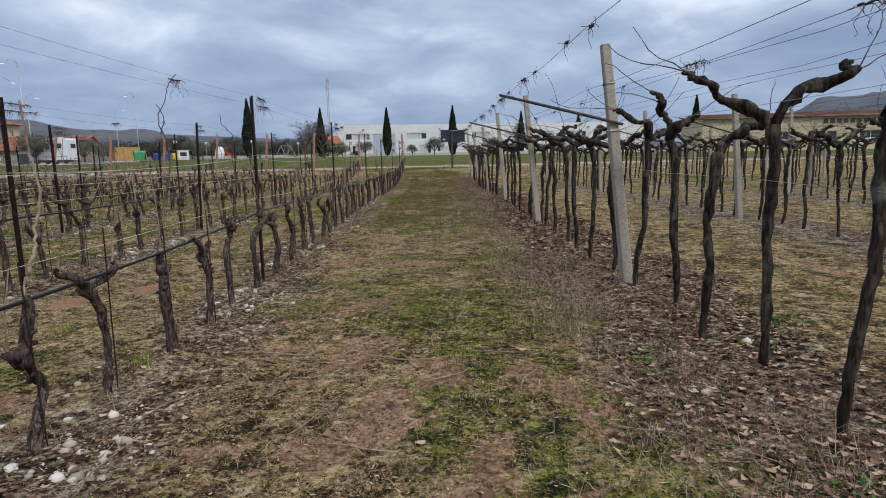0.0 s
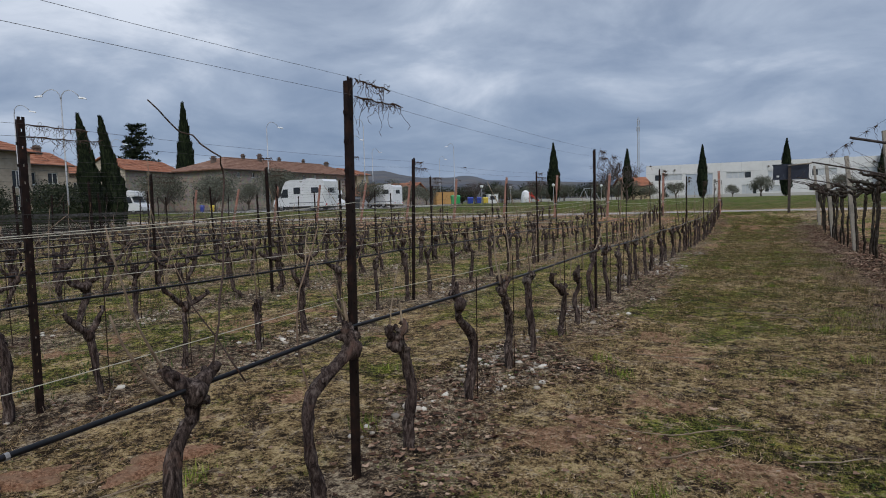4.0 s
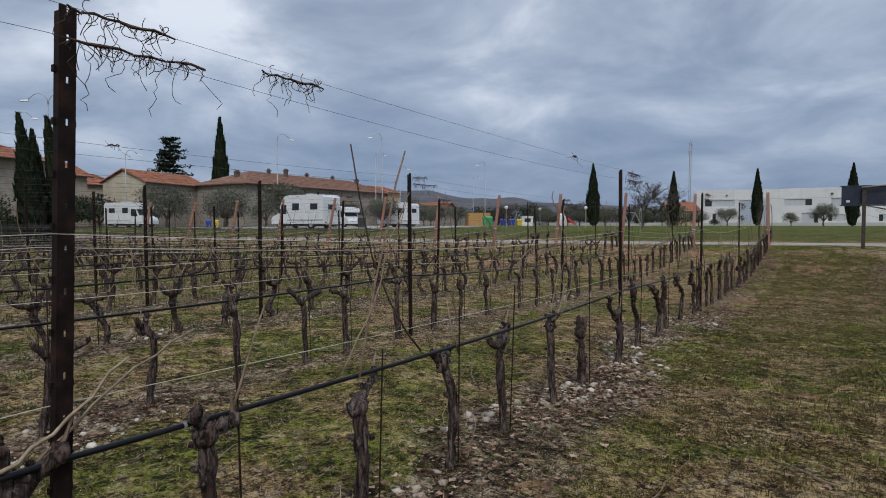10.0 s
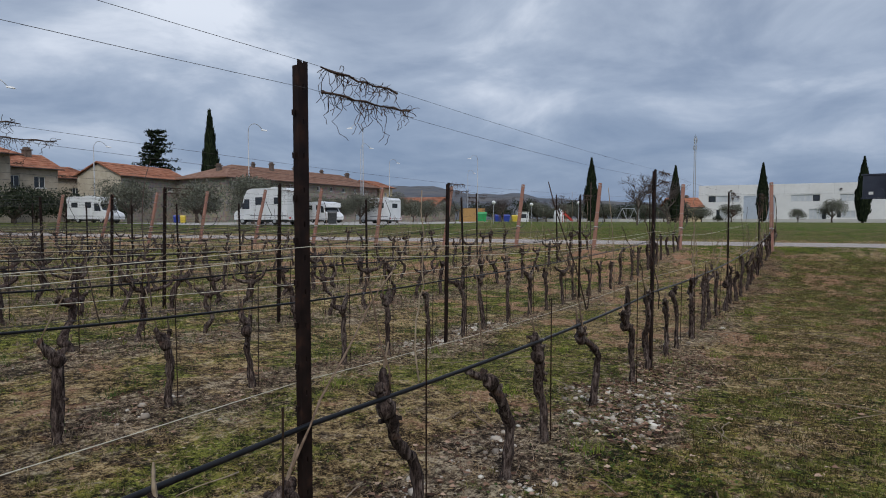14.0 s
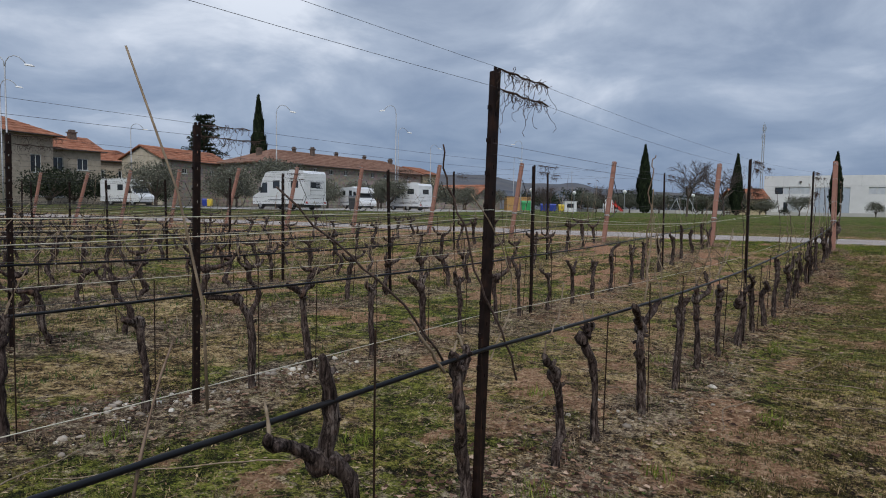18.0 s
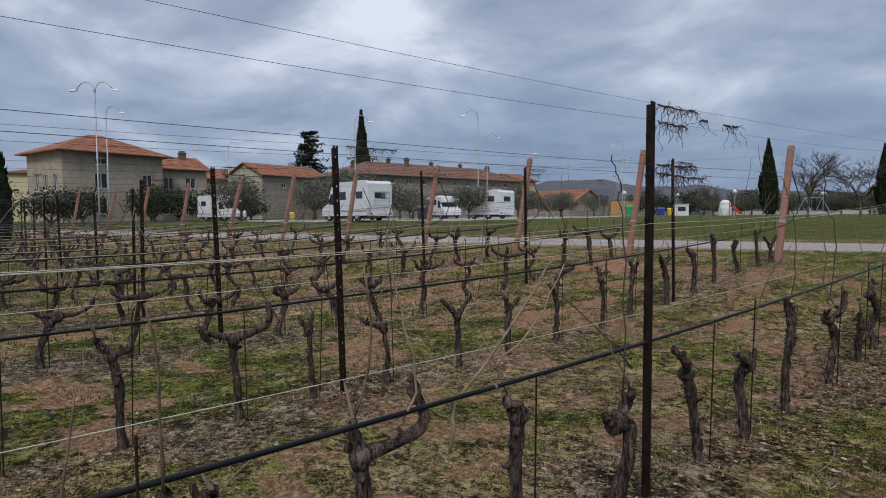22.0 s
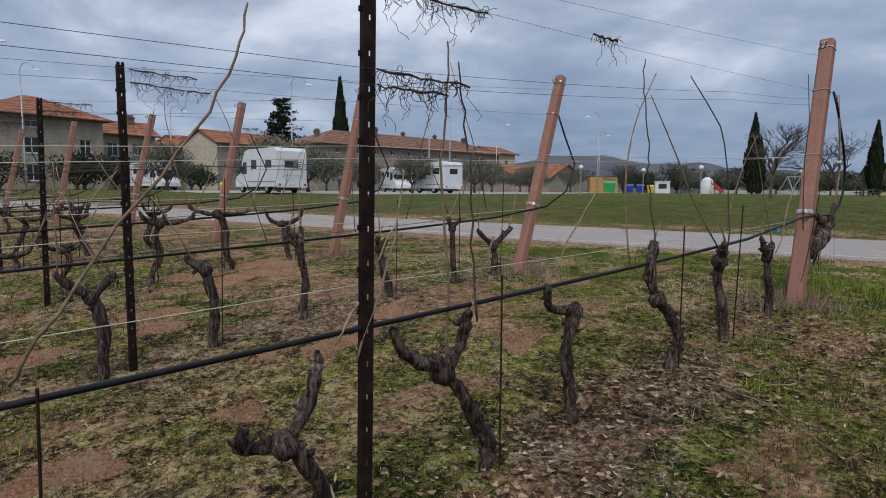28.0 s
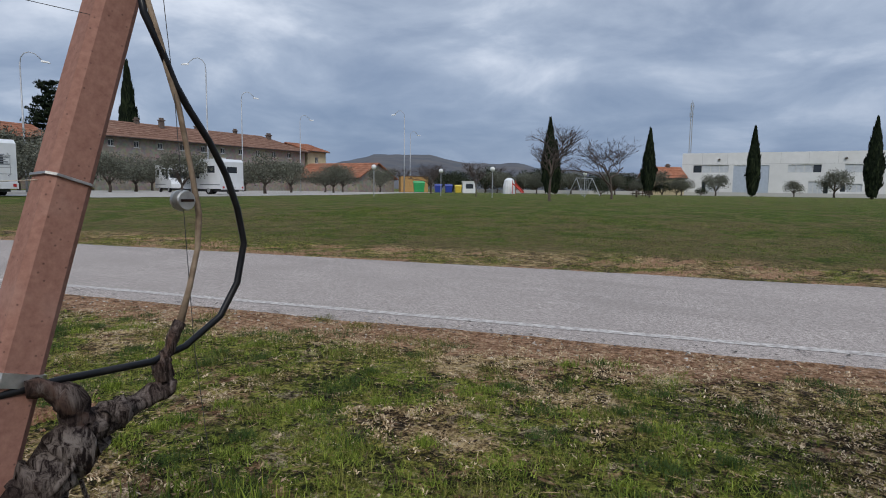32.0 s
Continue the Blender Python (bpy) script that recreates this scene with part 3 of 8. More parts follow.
ribbon("road", -95, 110, 0.12, 0.0, 4.45, 0.492, ASPHALT, "narrow grey worn asphalt lane beside the lawn", "road", 31)
ribbon("road_marking", -95, 110, 0.5, 0.34, 0.46, 0.4955, LINE, "faded white edge line on the asphalt lane", "marking", 41, 0.0)


CAR_PARK = [(-36, 47.5 + 8.3), (-31.2, 56.5), (-38.5, 84), (-50, 108), (-58, 128), (-66, 140), (-90, 128), (-74, 92), (-72, 60), (-60, 50), (-42, 50.5)]


def inside(x, y, ring):
    hit = False
    for (xa, ya), (xb, yb) in zip(ring, ring[1:] + ring[:1]):
        if (ya > y) != (yb > y) and x < xa + (xb - xa) * (y - ya) / (yb - ya):
            hit = not hit
    return hit


def laid_sheet(name, ring, step, lift, mat, label, category):
    """A ragged-edged sheet that follows the ground."""
    xs = np.arange(min(p[0] for p in ring), max(p[0] for p in ring), step)
    ys = np.arange(min(p[1] for p in ring), max(p[1] for p in ring), step)
    s = Shape()
    for x in xs:
        for y in ys:
            if inside(x + step / 2, y + step / 2, ring):
                s.face(*[(a, b, gz(a, b) + lift) for a, b in ((x, y), (x + step, y), (x + step, y + step), (x, y + step))])
    return tagged(part(name, s, mat), label, category, kind="structure")


laid_sheet("car_park_ground", CAR_PARK, 0.9, 0.03, GRAVEL_MAT, "pale gravel car park behind the lawn", "gravel")

# ---- the trellised rows beside the walk ----
ROW0_POSTS = (2.35, 7.82, 13.22, 19.03, 24.15, 29.75, 35.41)
POST_LEANS = (1.0, 2.8, 2.4, 0.6, 2.8, 1.9, 1.2)
POST_LEVELS = (0.0, 0.03, 0.0, -0.05, -0.075, -0.095, 0.085)
END_POSTS = (39.745, 39.36, 38.55, 37.9, 37.2, 36.4)
END_LEANS = (17.9, 18.6, 12.0, 12.5, 13.0, 11.0)
NEAR_ROWS, ALL_ROWS = 5, 12


def row_end(k):
    return END_POSTS[k] if k < len(END_POSTS) else 36.4 - 0.75 * (k - 5)


def row_start(k):
    return max(-2.0, 1.1 * k - 1.0)


ROW1_POSTS = (2.1, 7.65, 13.06, 18.85, 24.25, 29.50, 35.28)


def row_posts(k):
    if k == 1:
        return list(ROW1_POSTS)
    shift = (0.0, -0.3, -0.28, -0.45, 0.1)[k % 5]
    return [y + shift for y in ROW0_POSTS if row_start(k) <= y + shift < row_end(k) - 2.0]


def curve(pts, n):
    """Points of a smooth curve through pts, n steps to a piece."""
    pts = [Vector(p) for p in pts]
    ext = [pts[0] * 2 - pts[1]] + pts + [pts[-1] * 2 - pts[-2]]
    out = []
    for i in range(1, len(ext) - 2):
        a, b, c, d = ext[i - 1:i + 3]
        for j in range(n):
            t = j / n
            out.append(0.5 * (2 * b + (c - a) * t + (2 * a - 5 * b + 4 * c - d) * t * t + (3 * b - a - 3 * c + d) * t ** 3))
    return out + [pts[-1]]


def knobbly(rng, pts, r0, r1, n=8, lumps=0.16, steps=4):
    """A gnarled limb: curved tapered tube with swellings."""
    line = curve(pts, steps)
    m = len(line)
    out, rad, swell = [], [], 0.0
    for i, p in enumerate(line):
        swell = 0.45 * swell + rng.uniform(-lumps, lumps)
        q = r0 + (r1 - r0) * i / (m - 1)
        out.append(p + Vector([rng.uniform(-1, 1) * q * 0.24 for _ in range(3)]))
        rad.append(q * (1 + swell))
    return Shape().tube(out, rad, n, wob=0.17, rng=rng)


def cane_shape(rng, start, length, lean, r=0.0042, wander=0.07):
    """A thin one-year shoot with nodes, rising and arching."""
    p, pts, rad = Vector(start), [], []
    d = Vector((lean[0], lean[1], 1.0)).normalized()
    bend = Vector((rng.uniform(-0.10, 0.10), rng.uniform(-0.16, 0.16), -0.02))
    n = max(4, int(length / 0.09))
    for i in range(n + 1):
        pts.append(p.copy())
        rad.append(r * (1.15 - 0.55 * i / n) * (1.35 if i % 2 else 1.0))
        d = (d + bend * 0.35 + Vector([rng.uniform(-wander, wander) for _ in range(3)])).normalized()
        p = p + d * (length / n)
    return Shape().tube(pts, rad, 5)


def make_vine(i):
    """A pruned old vine: leaning trunk, swollen head, short spurs and a shoot or two."""
    rng = random.Random(100 + i)
    vine = thing("grapevine", "old pruned grapevine with a gnarled grey-brown trunk and short arms", "grapevine", "vines of the trellis rows")
    h = rng.uniform(0.50, 0.66)
    lx, ly = rng.uniform(-0.05, 0.05), rng.uniform(-0.13, 0.13)
    knee = rng.uniform(0.25, 0.5)
    k1 = (lx + rng.uniform(-0.05, 0.05), ly * 0.3 + rng.uniform(-0.09, 0.09), h * knee)
    k2 = (lx * 0.8, ly * 0.8 + rng.uniform(-0.05, 0.05), h * 0.78)
    top = (lx, ly, h)
    r = rng.uniform(0.025, 0.034)
    trunk = knobbly(rng, [(0, 0, -0.05), (lx * 0.2, rng.uniform(-0.03, 0.03), h * 0.12), k1, k2, top], r * 1.12, r * 0.95, 11, 0.22)
    head = Shape().tube([(top[0], top[1], h - 0.05), (top[0] + 0.006, top[1], h - 0.015), (top[0], top[1] + 0.008, h + 0.025), (top[0], top[1], h + 0.05)],
                        [r * 1.1, r * 1.75, r * 1.6, r * 0.8], 9, wob=0.2, rng=rng)
    trunk.add(head)
    part("trunk", trunk, BARK, vine, smooth=True)
    arms = rng.choice((2, 2, 3, 3, 4))
    side = rng.choice((-1, 1))
    for a in range(arms):
        reach, rise = (rng.uniform(0.09, 0.26), rng.uniform(0.05, 0.18)) if a < 2 else (rng.uniform(0.05, 0.12), rng.uniform(0.06, 0.16))
        q = (side, -side, side * 0.4, -side * 0.5)[a]
        p0 = Vector(top)
        p1 = p0 + Vector((rng.uniform(-0.04, 0.04), q * reach * 0.6, rise * 0.15))
        p2 = p0 + Vector((rng.uniform(-0.05, 0.05), q * reach, rise * 0.6))
        p3 = p2 + Vector((rng.uniform(-0.02, 0.02), q * 0.02, rise * 0.5))
        limb = knobbly(rng, [p0, p1, p2, p3], r * 1.02, r * 0.56, 7, 0.24)
        arm = part("arm", limb, BARK, vine, smooth=True)
        if rng.random() < 0.55:
            part("spur", cane_shape(rng, p3, rng.uniform(0.06, 0.16), (rng.uniform(-0.3, 0.3), q * 0.4), 0.006), CANE, arm)
        if i % 3 != 1 and a < 2:
            part("cane", cane_shape(rng, p3, rng.uniform(0.5, 1.15), (rng.uniform(-0.25, 0.25), q * rng.uniform(0.2, 0.7))), CANE, arm, "pale thin leafless shoot", smooth=True)
    rod = Shape().tube([(0.035, 0.05, -0.1), (0.03 + rng.uniform(-0.03, 0.03), 0.055 + rng.uniform(-0.03, 0.03), rng.uniform(0.8, 1.05))], 0.0045, 5)
    part("stake", rod, ROD, vine, "thin rusty steel stake")
    return vine


rng = random.Random(5)
vine_kinds = [make_vine(i) for i in range(15)]
used_kind = [False] * len(vine_kinds)


def plant(kind, x, y, flip, size, stout=1.0):
    m = pose(x, y, gz(x, y) - 0.01, rng.uniform(-3, 3), rng.uniform(-4, 4), (180 if flip else 0) + rng.uniform(-25, 25)) @ Matrix.Diagonal((size * stout, size * stout, size, 1))
    src = vine_kinds[kind]
    if used_kind[kind]:
        ob = copy_thing(src, m)
        ob.matrix_basis = m
    else:
        src.matrix_basis = m
        used_kind[kind] = True


def trellis_vine(k, y, trunk, *arms):
    """An old vine of row k rooted at y: (along the row, height) of its bends up to the head, then of each arm."""
    r2 = random.Random(int(y * 100) + k)
    x0 = -ROW_GAP * k + r2.uniform(-0.04, 0.04)
    vine = thing("grapevine", "old pruned grapevine with a gnarled grey-brown trunk and short arms", "grapevine", "vines of the trellis rows", at=pose(x0, y, gz(x0, y)))
    r = r2.uniform(0.026, 0.034)
    pts = [(0, 0, -0.06), (r2.uniform(-0.02, 0.02), trunk[0][0] * 0.25, min(0.1, trunk[0][1] * 0.4))] + [(r2.uniform(-0.035, 0.035), a, z) for a, z in trunk]
    head = Vector(pts[-1])
    s = knobbly(r2, pts, r * 1.12, r * 0.98, 11, 0.2)
    lump = head - Vector((0, 0, 0.02))
    d = (head - Vector(pts[-2])).normalized()
    s.add(Shape().tube([lump - d * 0.05, lump - d * 0.015, lump + d * 0.025, lump + d * 0.05], [r * 0.9, r * 1.55, r * 1.5, r * 0.7], 10, wob=0.2, rng=r2))
    for _ in range(5 if k == 0 else 2):
        q = Vector(pts[-2]).lerp(head, r2.uniform(0.0, 1.05))
        o = Vector((r2.uniform(-1, 1), r2.uniform(-1, 1), r2.uniform(-0.2, 0.6))).normalized()
        s.add(knobbly(r2, [q, q + o * r * 1.2, q + o * r * 2.0], r * 0.6, r * 0.35, 7, 0.2, 2))
    part("trunk", s, BARK, vine, smooth=True)
    if not arms:
        q = r2.choice((-1, 1))
        arms = (((head.y + q * r2.uniform(0.03, 0.09), head.z + r2.uniform(0.04, 0.1)),), ((head.y - q * r2.uniform(0.02, 0.06), head.z + r2.uniform(0.05, 0.12)),))
    for i, bends in enumerate(arms):
        line = [head - d * 0.02] + [Vector((r2.uniform(-0.04, 0.04), a, z)) for a, z in bends]
        tip = line[-1] + Vector((r2.uniform(-0.015, 0.015), r2.uniform(-0.015, 0.015), r2.uniform(0.015, 0.04)))
        limb = knobbly(r2, line + [tip], r * 0.98, r * 0.52, 9, 0.24)
        for _ in range(3 if k == 0 else 1):
            j = r2.randrange(len(line) - 1) if len(line) > 1 else 0
            q = line[j].lerp((line + [tip])[j + 1], r2.uniform(0.2, 1.0))
            o = Vector((r2.uniform(-1, 1), r2.uniform(-0.7, 0.7), r2.uniform(-0.3, 1.0))).normalized()
            limb.add(knobbly(r2, [q, q + o * r * 1.1, q + o * r * r2.uniform(1.5, 2.3)], r * 0.62, r * 0.32, 7, 0.25, 2))
        arm = part("arm", limb, BARK, vine, smooth=True)
        if r2.random() < 0.7:
            part("spur", cane_shape(r2, tip, r2.uniform(0.05, 0.15), (r2.uniform(-0.3, 0.3), r2.uniform(-0.5, 0.5)), 0.0058), CANE, arm)
        if r2.random() < (0.55 if k else 0.3):
            part("cane", cane_shape(r2, tip, r2.uniform(0.3, 0.9), (r2.uniform(-0.25, 0.25), r2.uniform(-0.7, 0.7)), 0.0042, 0.1), CANE, arm, "pale thin leafless shoot", smooth=True)
    if r2.random() < 0.75:
        rod = Shape().tube([(0.035, 0.05, -0.1), (0.03 + r2.uniform(-0.03, 0.03), 0.055 + r2.uniform(-0.03, 0.03), r2.uniform(0.85, 1.05))], 0.0045, 5)
        part("stake", rod, ROD, vine, "thin rusty steel stake")


trellis_vine(0, 3.62, ((0.12, 0.32), (0.01, 0.51)), ((-0.12, 0.55),), ((0.1, 0.75),))
trellis_vine(0, 4.40, ((0.07, 0.23), (0.05, 0.52), (-0.08, 0.7)), ((-0.22, 0.77), (-0.33, 0.83)), ((0.08, 0.72), (0.19, 0.78)))
trellis_vine(0, 5.17, ((0.01, 0.41), (0.05, 0.65)), ((0.05, 0.71),))
trellis_vine(0, 5.95, ((0.03, 0.42), (0.03, 0.62)), ((-0.13, 0.71), (-0.19, 0.78)), ((0.12, 0.7),))
trellis_vine(0, 6.69, ((0.01, 0.53), (0.11, 0.69), (0.1, 0.81)), ((0.03, 0.88),), ((0.19, 0.86),))
trellis_vine(0, 7.49, ((-0.09, 0.35), (-0.03, 0.57), (0.25, 0.76)))
trellis_vine(0, 8.32, ((0.01, 0.33), (-0.02, 0.62), (-0.11, 0.69)))
trellis_vine(0, 9.24, ((0.09, 0.44), (-0.12, 0.65), (-0.16, 0.78)))
trellis_vine(0, 10.03, ((0.08, 0.42), (-0.12, 0.72)))
trellis_vine(0, 10.61, ((-0.02, 0.46), (-0.02, 0.71)), ((-0.03, 0.76),), ((0.03, 0.73),))
trellis_vine(0, 11.47, ((0.08, 0.12), (0.04, 0.43), (0, 0.52)), ((-0.16, 0.59), (-0.3, 0.68)), ((0.13, 0.52),))
trellis_vine(0, 12.22, ((0, 0.31), (0.02, 0.46), (0, 0.57)), ((-0.14, 0.62),), ((0.13, 0.65),))
trellis_vine(0, 13.00, ((-0.06, 0.47), (0.06, 0.63), (0.14, 0.75)))
trellis_vine(0, 13.80, ((-0.05, 0.48), (-0.07, 0.76)), ((-0.14, 0.82),), ((0.02, 0.77),))
trellis_vine(0, 14.60, ((-0.04, 0.43), (-0.04, 0.62)), ((0.12, 0.74),))
trellis_vine(0, 15.41, ((-0.01, 0.4), (-0.05, 0.67)))
trellis_vine(0, 16.14, ((-0.01, 0.47), (-0.01, 0.7)), ((-0.12, 0.63), (-0.21, 0.68)), ((0.07, 0.74),))
trellis_vine(0, 17.01, ((0.01, 0.32), (0.02, 0.67)))
trellis_vine(0, 17.79, ((-0.09, 0.26), (-0.11, 0.51)))
trellis_vine(0, 18.80, ((-0.01, 0.33), (-0.02, 0.53)), ((-0.24, 0.62), (-0.39, 0.73)), ((0.13, 0.56),))
trellis_vine(0, 19.74, ((0, 0.36), (-0.13, 0.51), (-0.24, 0.72)))
trellis_vine(0, 20.57, ((0.01, 0.32), (-0.21, 0.64)), ((-0.37, 0.7),))
trellis_vine(0, 21.22, ((0, 0.33), (-0.1, 0.63)))
trellis_vine(0, 22.20, ((0.02, 0.42), (-0.29, 0.63)))
trellis_vine(0, 23.34, ((0, 0.31), (-0.07, 0.54), (-0.16, 0.61)), ((-0.29, 0.69), (-0.39, 0.74)), ((-0.11, 0.73), (-0.15, 0.94)))
trellis_vine(0, 24.11, ((-0.01, 0.32), (-0.13, 0.59), (-0.11, 0.8)))
trellis_vine(0, 25.01, ((0.1, 0.22), (-0.03, 0.59)), ((-0.2, 0.7),))
trellis_vine(0, 25.56, ((-0.06, 0.49), (-0.16, 0.66), (-0.19, 0.74)))
trellis_vine(0, 26.31, ((-0.05, 0.35), (-0.13, 0.51), (-0.03, 0.68)), ((-0.32, 0.85),), ((0.28, 0.8),))
trellis_vine(0, 27.09, ((0.07, 0.48), (0.16, 0.68)))
trellis_vine(0, 27.94, ((-0.02, 0.43), (-0.03, 0.72)), ((-0.07, 0.81),), ((0.21, 0.76), (0.21, 0.91)))
trellis_vine(0, 28.75, ((-0.02, 0.4), (-0.01, 0.71)), ((-0.09, 0.76),))
trellis_vine(0, 29.44, ((0.07, 0.44), (-0.01, 0.5)), ((-0.07, 0.52),), ((0.09, 0.56), (0.07, 0.64)))
trellis_vine(0, 30.44, ((-0.08, 0.36), (-0.15, 0.61)), ((-0.26, 0.69), (-0.33, 0.77)))
trellis_vine(0, 31.05, ((0.01, 0.4), (0.02, 0.54)), ((-0.14, 0.61),), ((0.21, 0.57),))
trellis_vine(0, 31.84, ((0.01, 0.38), (0.01, 0.54), (0.06, 0.74)))
trellis_vine(0, 32.79, ((0.03, 0.22), (0.11, 0.43), (-0.01, 0.61)), ((-0.15, 0.67),), ((0.27, 0.63), (0.31, 0.79)))
trellis_vine(0, 33.76, ((-0.08, 0.4),))
trellis_vine(0, 34.34, ((0.05, 0.24), (0.03, 0.42), (-0.11, 0.6)), ((-0.23, 0.62), (-0.33, 0.6)), ((-0.08, 0.73),))
trellis_vine(0, 35.28, ((-0.03, 0.28), (-0.13, 0.44), (-0.19, 0.52)), ((-0.31, 0.51), (-0.35, 0.57)), ((-0.09, 0.59), (-0.06, 0.71), (-0.04, 0.75)))
trellis_vine(0, 36.11, ((0, 0.15), (-0.17, 0.39), (-0.26, 0.52)), ((-0.45, 0.60), (-0.53, 0.70)), ((-0.15, 0.59), (-0.12, 0.71)))
trellis_vine(0, 36.72, ((0.01, 0.17), (-0.05, 0.39), (0.04, 0.6)), ((-0.17, 0.63), (-0.24, 0.73)))
trellis_vine(0, 37.66, ((0.05, 0.19), (-0.04, 0.35), (-0.19, 0.48)), ((-0.24, 0.60), (-0.18, 0.76)))
trellis_vine(0, 38.40, ((-0.08, 0.49), (-0.11, 0.59)), ((-0.17, 0.68),))
trellis_vine(0, 39.24, ((-0.09, 0.49),), ((-0.21, 0.6),), ((0.11, 0.54),))
trellis_vine(1, 5.86, ((0, 0.43), (-0.02, 0.73)), ((-0.12, 0.79),))
trellis_vine(1, 6.62, ((0.04, 0.4), (-0.08, 0.69)), ((-0.31, 0.74),))
trellis_vine(1, 7.46, ((0.01, 0.48), (-0.07, 0.69)))
trellis_vine(1, 8.15, ((-0.05, 0.51),), ((-0.22, 0.66),), ((0.08, 0.67),))
trellis_vine(1, 8.96, ((0.06, 0.59),), ((-0.17, 0.75),), ((0.29, 0.66),))
trellis_vine(1, 9.83, ((0.03, 0.45),))
trellis_vine(1, 11.26, ((0.02, 0.62), (-0.02, 0.69)), ((-0.2, 0.78),))
trellis_vine(1, 12.08, ((-0.02, 0.64),))
trellis_vine(1, 12.91, ((-0.02, 0.7),), ((-0.19, 0.83),))
trellis_vine(1, 13.62, ((0.02, 0.65),), ((-0.16, 0.72),), ((0.16, 0.74),))
trellis_vine(1, 14.38, ((0.09, 0.56),), ((-0.04, 0.65),), ((0.31, 0.62),))
trellis_vine(1, 15.22, ((0.03, 0.54), (-0.04, 0.66)))
trellis_vine(1, 16.06, ((0.02, 0.54), (-0.04, 0.72)))
trellis_vine(1, 16.92, ((-0.02, 0.6), (-0.08, 0.7)), ((-0.21, 0.79),), ((0.17, 0.75),))
trellis_vine(1, 17.64, ((-0.04, 0.61), (-0.07, 0.69)), ((-0.27, 0.72),), ((0.07, 0.77),))
trellis_vine(1, 18.58, ((-0.01, 0.54), (0.01, 0.78)), ((-0.21, 0.77),), ((-0.1, 0.96),))
trellis_vine(1, 19.41, ((0, 0.59),), ((-0.09, 0.69),), ((0.05, 0.65),))
trellis_vine(1, 20.26, ((0.02, 0.36), (-0.03, 0.53)))
trellis_vine(1, 21.05, ((-0.03, 0.36), (-0.07, 0.55)))
trellis_vine(1, 22.26, ((0.02, 0.49), (-0.05, 0.62)), ((-0.15, 0.65),), ((0.01, 0.73),))
trellis_vine(1, 23.01, ((-0.02, 0.37), (-0.01, 0.64)))
trellis_vine(1, 23.89, ((0, 0.26), (-0.04, 0.68)), ((-0.16, 0.7),))
trellis_vine(1, 24.78, ((-0.03, 0.55), (-0.11, 0.79)), ((-0.37, 0.82),))
trellis_vine(1, 25.42, ((-0.04, 0.56), (-0.08, 0.76)), ((-0.22, 0.82),), ((0.05, 0.81),))
trellis_vine(1, 26.24, ((-0.03, 0.47), (0, 0.69)))
trellis_vine(1, 27.00, ((-0.01, 0.46), (-0.07, 0.66)), ((-0.24, 0.76),), ((0, 0.79),))
trellis_vine(1, 27.72, ((-0.01, 0.44), (-0.05, 0.67)), ((-0.14, 0.77),), ((0.06, 0.67),))
trellis_vine(1, 28.55, ((-0.02, 0.53), (-0.03, 0.65)), ((-0.27, 0.72),), ((0.23, 0.71), (0.26, 0.86)))
trellis_vine(1, 29.21, ((-0.01, 0.44), (-0.02, 0.61)))
trellis_vine(1, 29.95, ((-0.01, 0.28), (-0.05, 0.55)), ((-0.27, 0.62),))
trellis_vine(1, 30.91, ((-0.01, 0.44), (-0.03, 0.55)), ((-0.21, 0.7),), ((0.17, 0.67),))
trellis_vine(1, 31.65, ((-0.03, 0.32), (0.01, 0.56)), ((-0.08, 0.65),), ((0.16, 0.61),))
trellis_vine(1, 32.54, ((0, 0.34), (-0.02, 0.62)), ((-0.16, 0.69),), ((0.08, 0.79), (0.3, 0.87)))
trellis_vine(1, 33.46, ((0.03, 0.45), (-0.04, 0.68)))
trellis_vine(1, 34.17, ((0.03, 0.38), (0.11, 0.67)))
trellis_vine(1, 35.08, ((0.02, 0.39), (-0.04, 0.59)), ((-0.23, 0.73),), ((0.09, 0.7),))
trellis_vine(1, 35.85, ((-0.01, 0.38), (-0.06, 0.62)), ((-0.17, 0.68),))
trellis_vine(1, 36.62, ((0.03, 0.34), (-0.04, 0.69)))
trellis_vine(1, 37.54, ((-0.06, 0.27), (-0.1, 0.49)))
trellis_vine(1, 38.34, ((0, 0.6),))
trellis_vine(1, 38.95, ((-0.02, 0.35),), ((-0.21, 0.48),), ((0.23, 0.5),))

for k in range(NEAR_ROWS):
    if k == 0:
        ys = (1.2, 2.05, 2.85)
    elif k == 1:
        ys = (0.6, 1.45, 2.3, 3.2, 4.1, 5.0, 10.55)
    else:
        ys = list(np.arange(row_start(k) + 0.3 * k % 0.8, row_end(k) - 0.6, 0.86))
    for j, y in enumerate(ys):
        jit = 0 if k == 0 else rng.uniform(-0.12, 0.12)
        kind = (j * 7 + k * 4 + rng.randrange(3)) % len(vine_kinds)
        plant(kind, -ROW_GAP * k + rng.uniform(-0.05, 0.05), y + jit, rng.random() < 0.5, rng.uniform(0.92, 1.12), 1.25 if k > 1 else 1.0)


